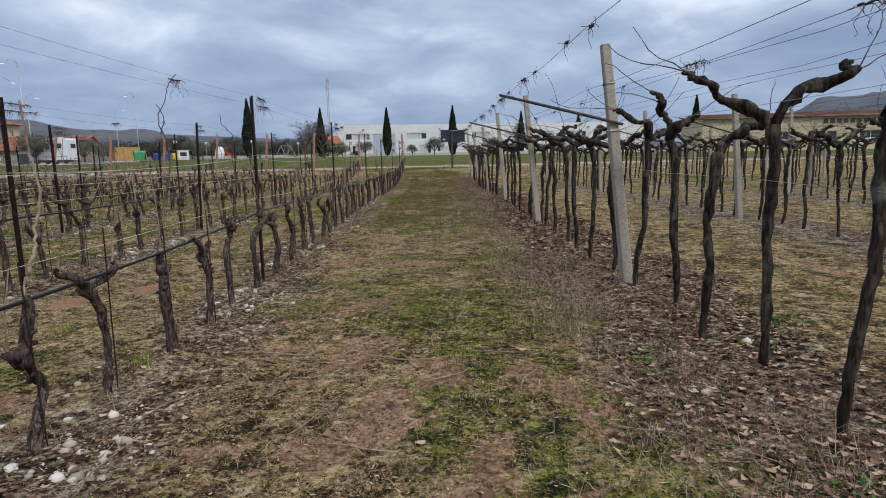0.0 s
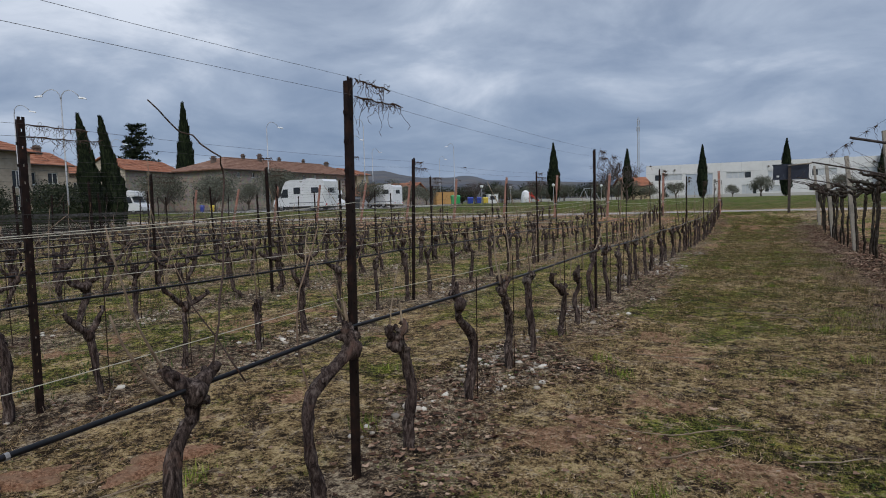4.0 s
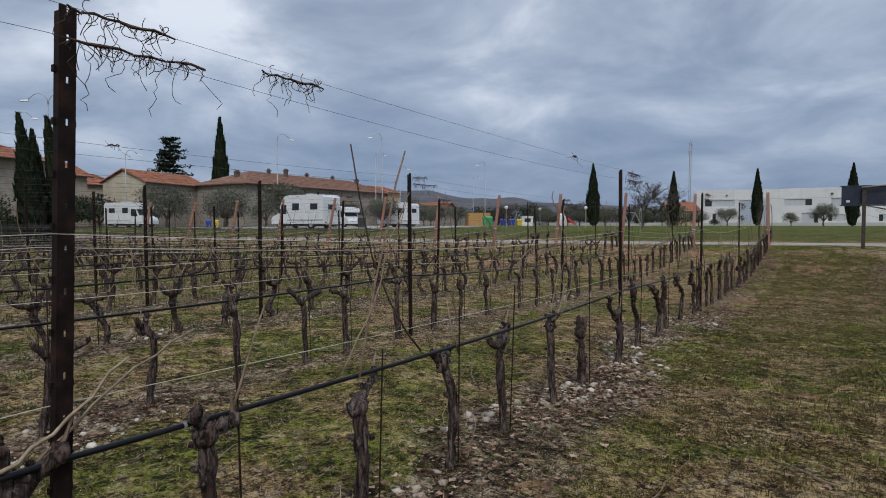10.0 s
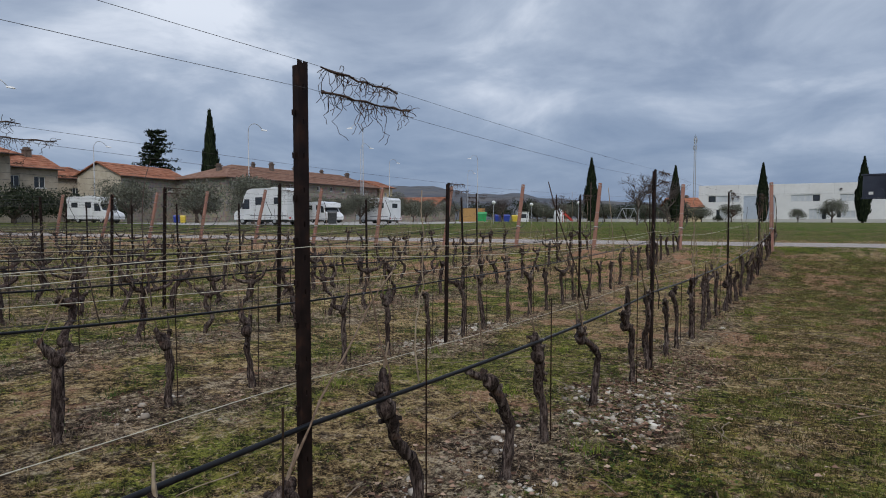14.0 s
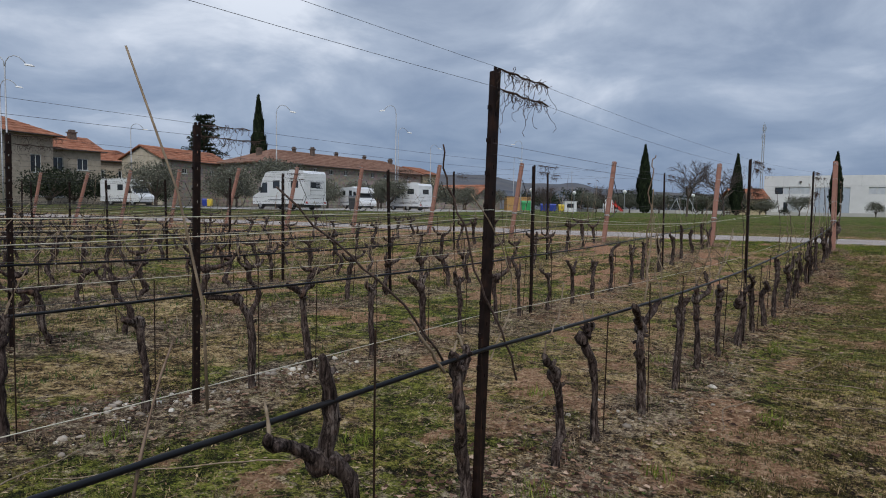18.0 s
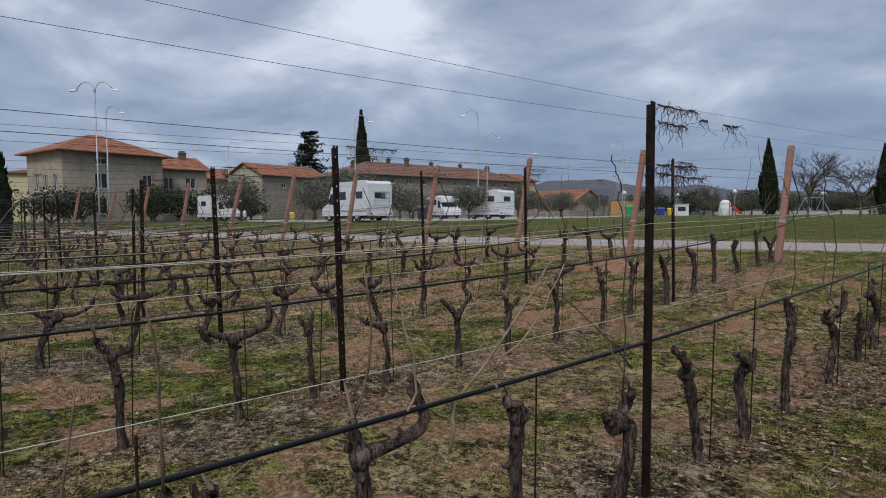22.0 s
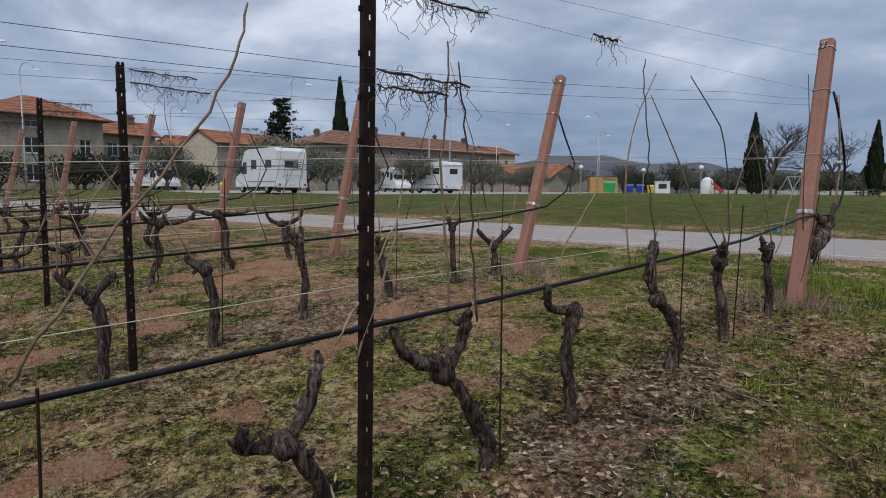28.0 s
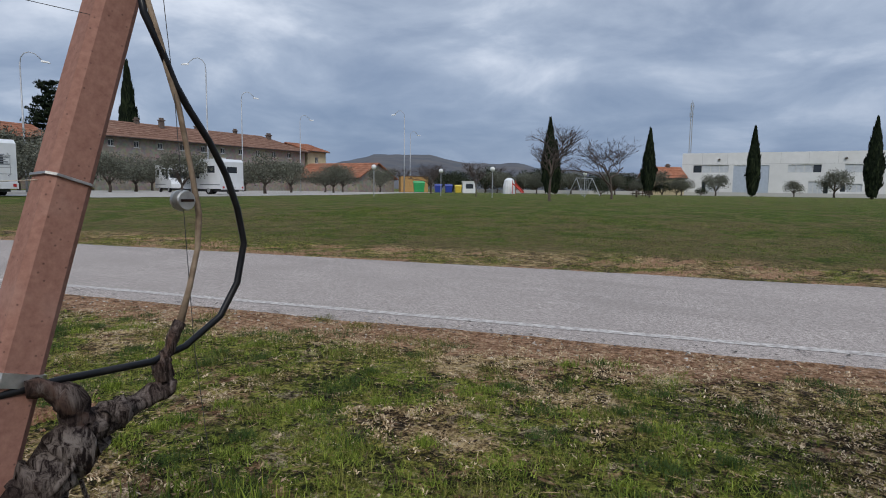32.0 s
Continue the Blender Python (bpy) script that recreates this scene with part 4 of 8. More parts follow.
# farther rows: the same vines joined
def far_vines():
    V, F, off = [], [], 0
    r2 = random.Random(77)
    kinds = []
    for kind in vine_kinds:
        s = Shape()
        for o in kind.children_recursive:
            if o.name.split(".")[0] in ("trunk", "arm", "stake", "cane"):
                b = len(s.v)
                s.v += [tuple(v.co) for v in o.data.vertices]
                s.f += [tuple(b + i for i in p.vertices) for p in o.data.polygons if len(p.vertices) == 4]
        kinds.append((np.array(s.v), np.array(s.f)))
    for k in range(NEAR_ROWS, ALL_ROWS):
        for y in np.arange(row_start(k), row_end(k) - 0.6, 0.86):
            v, f = kinds[r2.randrange(len(kinds))]
            a, sc = r2.uniform(-0.4, 0.4) + (math.pi if r2.random() < 0.5 else 0), r2.uniform(0.92, 1.12)
            ca, sa = math.cos(a) * sc * 1.3, math.sin(a) * sc * 1.3
            x, yy = -ROW_GAP * k + r2.uniform(-0.06, 0.06), y + r2.uniform(-0.12, 0.12)
            V.append(np.stack([v[:, 0] * ca - v[:, 1] * sa + x, v[:, 0] * sa + v[:, 1] * ca + yy, v[:, 2] * sc + gz(x, yy)], -1))
            F.append(f + off)
            off += len(v)
    ob = lofted("distant_grapevines", np.concatenate(V), np.concatenate(F), BARK, "rows of pruned grapevines filling the field behind", "grapevines", "stuff")
    ob.data.shade_smooth()


far_vines()


# ---- steel posts ----
def make_post():
    post = thing("trellis_post", "tall dark brown rusty steel trellis post with punched slots", "post", "steel trellis posts")
    w, d, h, t = 0.050, 0.028, 2.16, 0.004
    s = Shape()
    z = -0.4
    slots = [0.18 + 0.125 * i for i in range(16)]
    s.box(-t, -w / 2, z, 0, -0.004, h)
    s.box(-t, 0.004, z, 0, w / 2, h)
    for q in slots + [None]:
        top = h - 0.02 if q is None else q
        s.box(-t, -0.004, z, 0, 0.004, top)
        z = top + 0.02
    s.box(-d, -w / 2, -0.4, -t, -w / 2 + t, h - 0.02)
    s.box(-d, w / 2 - t, -0.4, -t, w / 2, h)
    hooks = s
    for i in range(9):
        zz = 0.72 + 0.155 * i
        for q in (-1, 1):
            y = q * w / 2
            hooks.box(-0.026, min(y, y + q * 0.008), zz, -0.012, max(y, y + q * 0.008), zz + 0.02)
    part("channel", s, POST, post)
    return post


post0, first = make_post(), True
POSTS = {}
for k in range(ALL_ROWS):
    POSTS[k] = row_posts(k)
    for y in POSTS[k]:
        x = -ROW_GAP * k + ((0.03 if y > 28 else 0.0) if k == 0 else rng.uniform(-0.03, 0.03) + (0.03 if k == 1 else 0))
        n = POSTS[k].index(y)
        lean = (-POST_LEANS[n], -0.8) if k == 0 else (rng.uniform(-1.5, 1.5), rng.uniform(-2.0, 2.0))
        mm = pose(x, y, POST_LEVELS[n] - 0.025 if k == 0 else gz(x, y), lean[0], lean[1], rng.uniform(-6, 6))
        if first:
            post0.matrix_basis, first = mm, False
        else:
            copy_thing(post0, mm)


# ---- reddish concrete end posts ----
def make_end_post():
    e = thing("end_post", "leaning reddish concrete end post with chamfered edges and wire ties", "post", "concrete end posts")
    a, c = 0.060, 0.019
    ring = [(-a + c, -a), (a - c, -a), (a, -a + c), (a, a - c), (a - c, a), (-a + c, a), (-a, a - c), (-a, -a + c)]
    s = Shape().prism(ring, -0.35, 2.42)
    s.v = [(x * (1.0 if z < 1 else 0.93), y * (1.0 if z < 1 else 0.93), z) for x, y, z in s.v]
    part("shaft", s, END_CONCRETE, e)
    for z, r, hgt, mat, nm in ((0.80, 0.0655, 0.036, BAND, "metal_band"), (2.34, 0.062, 0.012, BAND, "wire_tie"), (1.93, 0.063, 0.006, WIRE, "wire_tie"), (1.32, 0.064, 0.007, WIRE, "wire_tie")):
        b = Shape().prism([(x * r / a, y * r / a) for x, y in ring], z - hgt / 2, z + hgt / 2)
        part(nm, b, mat, e)
    tail = Shape().tube([(0.0, -0.06, 2.34), (0.02, -0.10, 2.37), (-0.01, -0.12, 2.345), (-0.03, -0.085, 2.32)], 0.007, 5)
    part("tie_end", tail, WIRE, e, "twisted wire ends")
    clamp = Shape().box(-0.018, -0.085, 0.79, 0.018, -0.061, 0.815)
    part("clamp", clamp, BAND, e, "small metal band clamp")
    return e


end0 = make_end_post()
for k in range(ALL_ROWS):
    x, y = -ROW_GAP * k, row_end(k)
    mm = pose(x, y, gz(x, y), -(END_LEANS[k] if k < len(END_LEANS) else rng.uniform(9, 15)), (-2.9, -1.8)[k] if k < 2 else rng.uniform(-2, 2), 0)
    if k == 0:
        end0.matrix_basis = mm
    else:
        copy_thing(end0, mm)


def end_top(k, along):
    """A place on the end post of row k, that far up its shaft."""
    a = radians(END_LEANS[k] if k < len(END_LEANS) else 12.0)
    y = row_end(k)
    return (-ROW_GAP * k - 0.05 * along, y + math.sin(a) * along, gz(-ROW_GAP * k, y) + math.cos(a) * along)


# ---- wires and hose ----
STRAP = plain("grey_strap", (0.16, 0.155, 0.15), (0.28, 0.27, 0.26), 30, 0.5)
WIRES = ((2.11, 0.0008, DARK_WIRE, 0.03, 2.26), (2.02, 0.0008, DARK_WIRE, 0.035, 1.93), (1.46, 0.0012, PALE_WIRE, 0.06, 1.32), (1.42, 0.0012, PALE_WIRE, 0.05, 1.32),
         (0.95, 0.0016, PALE_WIRE, 0.03, 0.75), (0.83, 0.0018, WIRE, 0.02, 0.74))


def level(k, x, y):
    """Height from which the wires of row k are counted at a post."""
    if k == 0 and y in ROW0_POSTS:
        return POST_LEVELS[ROW0_POSTS.index(y)]
    return gz(x, y) + 0.05 * float(smooth(21, 25, y) * smooth(36, 31, y))


def strung(k, z, sag, off, attach, step=0.55):
    """Points of a wire along row k, hung from post to post and tied to the end post."""
    xs = -ROW_GAP * k + off
    stops = [row_start(k) - 1.0] + POSTS[k]
    pts = []
    r2 = random.Random(int(k * 97 + z * 1000))
    for a, b in zip(stops[:-1], stops[1:]):
        n = max(3, int((b - a) / step))
        q = sag * r2.uniform(0.5, 1.5)
        for i in range(n):
            t = i / n
            y = a + (b - a) * t
            base = level(k, xs, a) * (1 - t) + level(k, xs, b) * t
            pts.append((xs, y, base + z - 4 * q * t * (1 - t)))
    last = stops[-1]
    end = end_top(k, attach)
    for i in range(9):
        t = i / 8
        pts.append((xs + (end[0] - xs) * t, last + (end[1] - 0.06 - last) * t, (level(k, xs, last) + z) * (1 - t) + end[2] * t - 4 * sag * 0.5 * t * (1 - t)))
    return pts


for k in range(ALL_ROWS):
    w = thing("trellis_wires", "thin stretched steel wires along a row of vines", "wires", "trellis wires")
    for i, (z, r, mat, sag, att) in enumerate(WIRES):
        if (k >= 10 and i == 3) or (k == 0 and i == 5):
            continue
        off = (0.034, 0.034, 0.036, -0.05, -0.052, 0.006)[i]
        if k and i != 4:
            mat = DARK_WIRE
        part("wire", Shape().tube(strung(k, z, sag, off, att, 0.55 if k < 4 else 1.2), r * (1, 1.5, 1.9, 2.1)[k] if k < 4 else r * 2.4, 4 if k < 4 else 3), mat, w)
    hose_pts = strung(k, 0.80, 0.035, 0.006, 0.70, 0.4 if k < 4 else 1.0)
    if k == 0:
        HOSE_LINE = hose_pts
        hose_pts = hose_pts[:-2] + [(0.0, 39.81, 1.186), (0.03, 40.08, 1.20), (0.05, 40.31, 1.195), (0.05, 40.42, 1.218), (0.05, 40.544, 1.288), (0.05, 40.612, 1.388), (0.05, 40.642, 1.516), (0.05, 40.619, 1.628),
                                    (0.05, 40.579, 1.735), (0.05, 40.52, 1.837), (0.05, 40.456, 1.923), (0.045, 40.416, 1.991), (0.04, 40.381, 2.079), (0.03, 40.338, 2.177), (0.0, 40.34, 2.28)]
    else:
        ex = -ROW_GAP * k
        b0 = gz(ex, row_end(k))
        hose_pts = hose_pts[:-1] + [(ex + 0.05, row_end(k) + 0.4, b0 + 0.74), (ex + 0.07, row_end(k) + 0.75, b0 + 0.92), (ex + 0.06, row_end(k) + 0.92, b0 + 1.25), (ex, row_end(k) + 0.78, b0 + 1.6), (ex - 0.03, row_end(k) + 0.68, b0 + 1.85)]
    hose = Shape().tube(hose_pts, 0.0108 if k < 2 else 0.0125, 8 if k < 2 else 5)
    dh = thing("drip_hose", "black plastic irrigation hose tied along the low wire", "hose", "drip hoses")
    part("tube", hose, HOSE, dh, smooth=True)
    if k < 3:
        for p in hose_pts[1 + k:-16:9]:
            part("hose_tie", Shape().tube([(p[0], p[1] - 0.006, p[2]), (p[0], p[1] + 0.006, p[2])], 0.0125, 8), STRAP, dh, "small twisted wire tie")


# a second pair of foliage wires on the far end of the nearest row
pair = thing("trellis_wires", "thin stretched steel wires along a row of vines", "wires", "trellis wires")
for drop in (0.0, 0.05):
    ex, ey, ez = end_top(0, 1.84 - drop)
    spans = [(24.15, 1.69 - drop), (29.75, 1.685 - drop), (35.41, 1.815 - 1.1 * drop), (38.3, 2.05 - drop), (ey - 0.06, ez)]
    line = []
    for (y0, z0), (y1, z1) in zip(spans[:-1], spans[1:]):
        line += [(0.034, y0 + (y1 - y0) * i / 8, z0 + (z1 - z0) * i / 8 - 0.06 * (i / 8) * (1 - i / 8)) for i in range(8)]
    part("wire", Shape().tube(line + [(ex + 0.034, ey - 0.06, ez)], 0.0009, 4), DARK_WIRE, pair)


# ---- dried tendrils on the upper wires ----
def make_tendrils(seed, length):
    r2 = random.Random(seed)
    s = Shape()
    s.tube([(r2.uniform(-0.004, 0.004), length * i / 9, r2.uniform(-0.006, 0.006)) for i in range(10)], [r2.uniform(0.003, 0.007) for _ in range(10)], 5)
    for _ in range(int(110 * length)):
        y = r2.uniform(0, length)
        p, d = Vector((0, y, 0)), Vector((r2.uniform(-1, 1), r2.uniform(-1, 1), r2.uniform(-1.0, 0.5))).normalized()
        pts = [p.copy()]
        curl = Vector([r2.uniform(-1, 1) for _ in range(3)])
        n = r2.randrange(4, 9)
        for i in range(n):
            d = (d + d.cross(curl) * 0.55 + Vector((0, 0, -0.28))).normalized()
            p = p + d * r2.uniform(0.006, 0.015)
            pts.append(p.copy())
        s.tube(pts, 0.0015, 3, cap=False)
    for _ in range(int(20 * length)):
        y = r2.uniform(0, length)
        pts = [Vector((0, y, 0))]
        for i in range(r2.randrange(4, 11)):
            pts.append(pts[-1] + Vector((r2.uniform(-0.015, 0.015), r2.uniform(-0.025, 0.025), -r2.uniform(0.008, 0.028))))
        s.tube(pts, 0.0013, 3, cap=False)
    return s.mesh("dried_tendril", TENDRIL)


tendril_meshes = [make_tendrils(s, l) for s, l in ((1, 0.45), (2, 0.34), (3, 0.2), (4, 0.09), (5, 0.55))]


def hang(k, y, z, kind, off=0.034):
    x = -ROW_GAP * k + off
    ob = new("dried_tendril", tendril_meshes[kind])
    stops = sorted(POSTS[k], key=lambda q: abs(q - y + 1.5))[:1]
    ob.matrix_world = pose(x, y, level(k, x, stops[0]) + z, rng.uniform(-2, 2), 0, 0)
    tagged(ob, "dark dried vine tendrils clinging to a trellis wire", "tendrils", "dried tendrils")


for k in range(4):
    for y in POSTS[k]:
        hang(k, y + 0.05, 2.105, rng.choice((0, 0, 4, 1)))
        hang(k, y + 0.05, 2.015, rng.choice((0, 4, 1)))
        if k and rng.random() < 0.35:
            hang(k, y + rng.uniform(0.9, 2.6), 2.09, 3)
        if k and rng.random() < 0.3:
            hang(k, y + rng.uniform(0.9, 2.6), 1.985, 2)
        if k and rng.random() < 0.35:
            hang(k, y + rng.uniform(2.6, 4.8), 2.09, 3)
for y, kind in zip((30.61, 36.74, 13.97, 17.35, 30.29, 5.55), (2, 2, 1, 3, 3, 2)):
    hang(0, y, 2.07, kind)
for y, z, kind in ((29.80, 1.78, 0), (29.80, 1.73, 4), (35.46, 1.73, 0), (35.46, 1.675, 1)):
    hang(0, y, z, kind)


# ---- long shoots left on the vines ----
def long_cane(x, y, z, length, lean, mat, r=0.0055, seed=0):
    r2 = random.Random(seed)
    s = cane_shape(r2, (0, 0, 0), length, lean, r)
    for _ in range(int(length * 3)):
        p = Vector(s.v[r2.randrange(len(s.v))])
        s.tube([p, p + Vector((r2.uniform(-0.03, 0.03), r2.uniform(-0.03, 0.03), 0.03))], [0.002, 0.001], 4)
    ob = part("vine_cane", s, mat, smooth=True)
    ob.matrix_world = Matrix.Translation((x, y, gz(x, y) + z))
    tagged(ob, "long thin leafless vine shoot standing above the wires", "vine shoot", "long vine shoots")


def tall_cane(pts, mat, r):
    ob = part("vine_cane", Shape().tube(pts, [r * (1.1 - 0.45 * i / (len(pts) - 1)) for i in range(len(pts))], 6), mat, smooth=True)
    tagged(ob, "long thin leafless vine shoot standing above the wires", "vine shoot", "long vine shoots")


tall_cane([(0.02, 14.55, 0.76), (0.0, 14.62, 0.93), (-0.01, 14.71, 1.2), (0.0, 14.80, 1.48), (0.0, 14.87, 1.7), (0.0, 14.95, 1.87)], CANE, 0.007)
tall_cane([(-0.02, 15.12, 0.78), (-0.01, 14.98, 0.90), (0.0, 14.82, 1.08), (-0.02, 14.70, 1.32), (0.0, 14.58, 1.62), (0.0, 14.52, 1.86)], DARK_CANE, 0.0055)
tall_cane([(0.02, 15.47, 0.70), (0.01, 15.40, 0.86), (0.0, 15.36, 1.05)], CANE, 0.006)

tall_cane([(0.0, 39.20, 0.93), (0.0, 39.15, 1.07), (0.0, 39.08, 1.19), (-0.01, 39.0, 1.37), (0.0, 38.88, 1.55), (0.0, 38.77, 1.74), (0.0, 38.73, 1.80)], CANE, 0.0052)
tall_cane([(0.0, 39.27, 0.92), (0.0, 39.35, 0.99), (0.0, 39.394, 1.095), (0.01, 39.385, 1.175), (0.0, 39.46, 1.29), (0.0, 39.53, 1.377), (-0.01, 39.63, 1.46), (0.0, 39.72, 1.536), (0.0, 39.86, 1.64)], CANE, 0.0048)

tall_cane([(0.0, 38.29, 1.0), (0.0, 38.07, 1.18), (0.0, 37.94, 1.29), (-0.01, 37.81, 1.44), (0.0, 37.69, 1.57), (0.0, 37.52, 1.75), (0.0, 37.34, 1.93)], CANE, 0.0058)
tall_cane([(0.0, 38.40, 0.95), (0.01, 38.41, 1.12), (0.0, 38.39, 1.29), (0.0, 38.36, 1.5), (0.0, 38.28, 1.71), (0.0, 38.21, 1.82), (0.0, 38.09, 1.9), (0.0, 37.98, 1.97), (0.0, 37.78, 2.09)], DARK_CANE, 0.0052)
tall_cane([(0.01, 39.80, 1.08), (0.0, 39.78, 1.35), (0.0, 39.76, 1.65), (0.01, 39.77, 1.99), (0.0, 39.71, 2.35)], DARK_CANE, 0.0046)

tall_cane([(0.0, 22.03, 0.80), (0.0, 21.88, 1.03), (0.0, 21.69, 1.25), (0.0, 21.53, 1.41), (-0.01, 21.38, 1.61), (0.0, 21.25, 1.76)], DARK_CANE, 0.0058)
tall_cane([(0.0, 22.06, 0.80), (0.01, 22.12, 1.1), (0.0, 22.10, 1.46), (0.0, 22.10, 1.80)], DARK_CANE, 0.0042)
tall_cane([(0.0, 22.75, 0.80), (0.0, 22.74, 1.1), (0.0, 22.67, 1.42), (0.0, 22.54, 1.78)], CANE, 0.0042)



def row_cane(line, mat, r):
    """A shoot of the nearest row, given as (along the row, height)."""
    r2 = random.Random(int(line[0][0] * 100))
    pts = [p + Vector([r2.uniform(-0.008, 0.008) for _ in range(3)]) for p in curve([(r2.uniform(-0.03, 0.03), y, z) for y, z in line], 4)]
    tall_cane(pts, mat, r)


row_cane(((3.76, 0.9), (3.79, 0.97), (3.85, 1.05), (3.89, 1.12), (3.92, 1.22), (3.93, 1.34), (3.93, 1.46), (3.92, 1.57), (3.89, 1.67), (3.88, 1.77)), CANE, 0.0085)
row_cane(((5.22, 0.72), (5.32, 1.05), (5.45, 1.37), (5.47, 1.6), (5.44, 1.75), (5.51, 1.92), (5.6, 2.02), (5.72, 2.12)), DARK_CANE, 0.0046)
row_cane(((5.47, 1.65), (5.44, 1.77), (5.4, 1.87)), DARK_CANE, 0.004)
row_cane(((6.88, 0.84), (6.93, 1.21), (7.0, 1.58), (6.95, 1.68), (6.82, 1.78), (6.66, 1.86)), DARK_CANE, 0.004)
row_cane(((11.93, 0.81), (11.96, 0.91), (12.0, 1.08), (12.03, 1.25), (12.04, 1.36)), CANE, 0.0055)
row_cane(((14.46, 0.78), (14.69, 1.12), (14.85, 1.42), (14.98, 1.65)), CANE, 0.0045)
row_cane(((15.88, 0.96), (16.0, 1.38), (15.81, 1.6)), CANE, 0.0045)
row_cane(((17.05, 0.83), (17.11, 0.85), (17.18, 0.92), (17.25, 0.97)), CANE, 0.0065)
row_cane(((17.25, 0.97), (17.24, 1.05), (17.25, 1.21), (17.24, 1.33), (17.19, 1.43), (17.14, 1.54), (17.1, 1.59), (17.07, 1.66), (17.05, 1.75)), CANE, 0.0055)
row_cane(((19.72, 0.76), (19.75, 1.04), (19.79, 1.25), (19.79, 1.65)), CANE, 0.0042)
row_cane(((19.52, 0.76), (19.43, 1.14), (19.37, 1.27)), CANE, 0.0042)
row_cane(((20.33, 0.74), (20.28, 1.07), (20.25, 1.27)), CANE, 0.0042)
row_cane(((26.35, 0.81), (26.37, 0.94), (26.4, 1.08), (26.39, 1.22), (26.37, 1.4), (26.36, 1.52), (26.37, 1.65), (26.39, 1.75), (26.4, 1.81)), CANE, 0.006)
row_cane(((26.68, 0.64), (26.64, 0.77), (26.6, 0.94), (26.57, 1.09), (26.55, 1.25), (26.52, 1.36)), CANE, 0.0055)
row_cane(((28.07, 0.66), (28.12, 0.8), (28.08, 1.01), (28.04, 1.22), (28.02, 1.37)), CANE, 0.0048)
row_cane(((29.51, 0.48), (29.52, 0.92), (29.54, 1.36), (29.52, 1.5), (29.51, 1.55), (29.48, 1.6), (29.43, 1.65), (29.37, 1.71)), DARK_CANE, 0.0042)
row_cane(((31.90, 0.59), (31.94, 0.94), (31.98, 1.3), (31.94, 1.48), (31.82, 1.63), (31.68, 1.69), (31.5, 1.73)), DARK_CANE, 0.004)
row_cane(((32.78, 0.48), (32.84, 0.88), (32.91, 1.29), (32.76, 1.46), (32.64, 1.66), (32.56, 1.8)), DARK_CANE, 0.005)
row_cane(((35.85, 0.64), (35.83, 1.02), (35.81, 1.41), (35.82, 1.59), (35.82, 1.81), (35.83, 1.99)), CANE, 0.0055)
row_cane(((35.99, 0.83), (35.98, 1.16), (35.96, 1.5), (35.95, 1.58), (35.9, 1.75), (35.85, 1.9)), DARK_CANE, 0.0048)
row_cane(((37.47, 0.77), (37.41, 1.12), (37.34, 1.46), (37.33, 1.62), (37.29, 1.8), (37.27, 1.98), (37.3, 2.13)), DARK_CANE, 0.0048)
row_cane(((28.34, 0.69), (28.52, 0.83), (28.77, 1.08), (28.89, 1.22)), CANE, 0.0065)
row_cane(((28.31, 0.48), (28.31, 0.58), (28.32, 0.68)), CANE, 0.008)
row_cane(((15.55, 0.82), (15.5, 0.95), (15.44, 1.08)), CANE, 0.0055)
row_cane(((16.99, 0.74), (16.75, 0.80), (16.51, 0.9), (16.41, 1.18), (16.5, 1.3)), CANE, 0.0045)
row_cane(((17.1, 0.73), (17.34, 0.92), (17.46, 1.18)), CANE, 0.0042)
row_cane(((21.15, 0.66), (21.05, 0.84), (20.99, 1.0)), CANE, 0.0065)
row_cane(((23.88, 0.72), (23.55, 1.02), (23.3, 1.22), (23.0, 1.44)), DARK_CANE, 0.005)
row_cane(((24.19, 0.68), (24.43, 0.91), (24.27, 1.21), (24.0, 1.46)), CANE, 0.0044)
row_cane(((23.85, 0.68), (23.71, 0.83), (23.62, 0.95)), CANE, 0.007)
row_cane(((24.51, 0.5), (24.29, 0.79), (24.12, 1.04), (23.98, 1.32), (23.88, 1.52), (23.8, 1.65)), DARK_CANE, 0.0058)
row_cane(((24.78, 0.69), (24.9, 0.81), (25.0, 0.96)), CANE, 0.005)
row_cane(((26.7, 0.62), (26.6, 0.94), (26.54, 1.17), (26.52, 1.29)), CANE, 0.005)
row_cane(((26.31, 0.71), (26.37, 0.94), (26.4, 1.12), (26.4, 1.36), (26.36, 1.55)), CANE, 0.0062)
row_cane(((28.56, 0.78), (28.8, 0.94), (29.02, 1.19)), CANE, 0.0048)
row_cane(((32.85, 0.61), (32.76, 0.81), (32.7, 1.0), (32.67, 1.15), (32.65, 1.37)), CANE, 0.0062)
row_cane(((33.24, 0.59), (33.17, 0.78), (33.14, 1.01)), CANE, 0.0048)
row_cane(((35.38, 0.76), (35.53, 1.13), (35.63, 1.46)), CANE, 0.0044)
row_cane(((34.35, 0.88), (34.42, 1.01), (34.62, 1.29), (34.83, 1.56), (34.95, 1.78), (35.02, 1.97)), CANE, 0.0055)
row_cane(((35.29, 0.84), (35.44, 1.03), (35.54, 1.26)), CANE, 0.005)
row_cane(((36.48, 0.9), (36.58, 1.08), (36.82, 1.39)), CANE, 0.0048)
row_cane(((35.99, 0.75), (36.02, 1.0)), CANE, 0.004)
row_cane(((9.79, 0.8), (9.82, 1.08), (9.81, 1.34)), CANE, 0.0065)
row_cane(((10.58, 0.74), (10.71, 0.93), (10.79, 1.17)), CANE, 0.005)
row_cane(((11.57, 0.55), (11.6, 0.75), (11.63, 0.96), (11.68, 1.21)), CANE, 0.005)
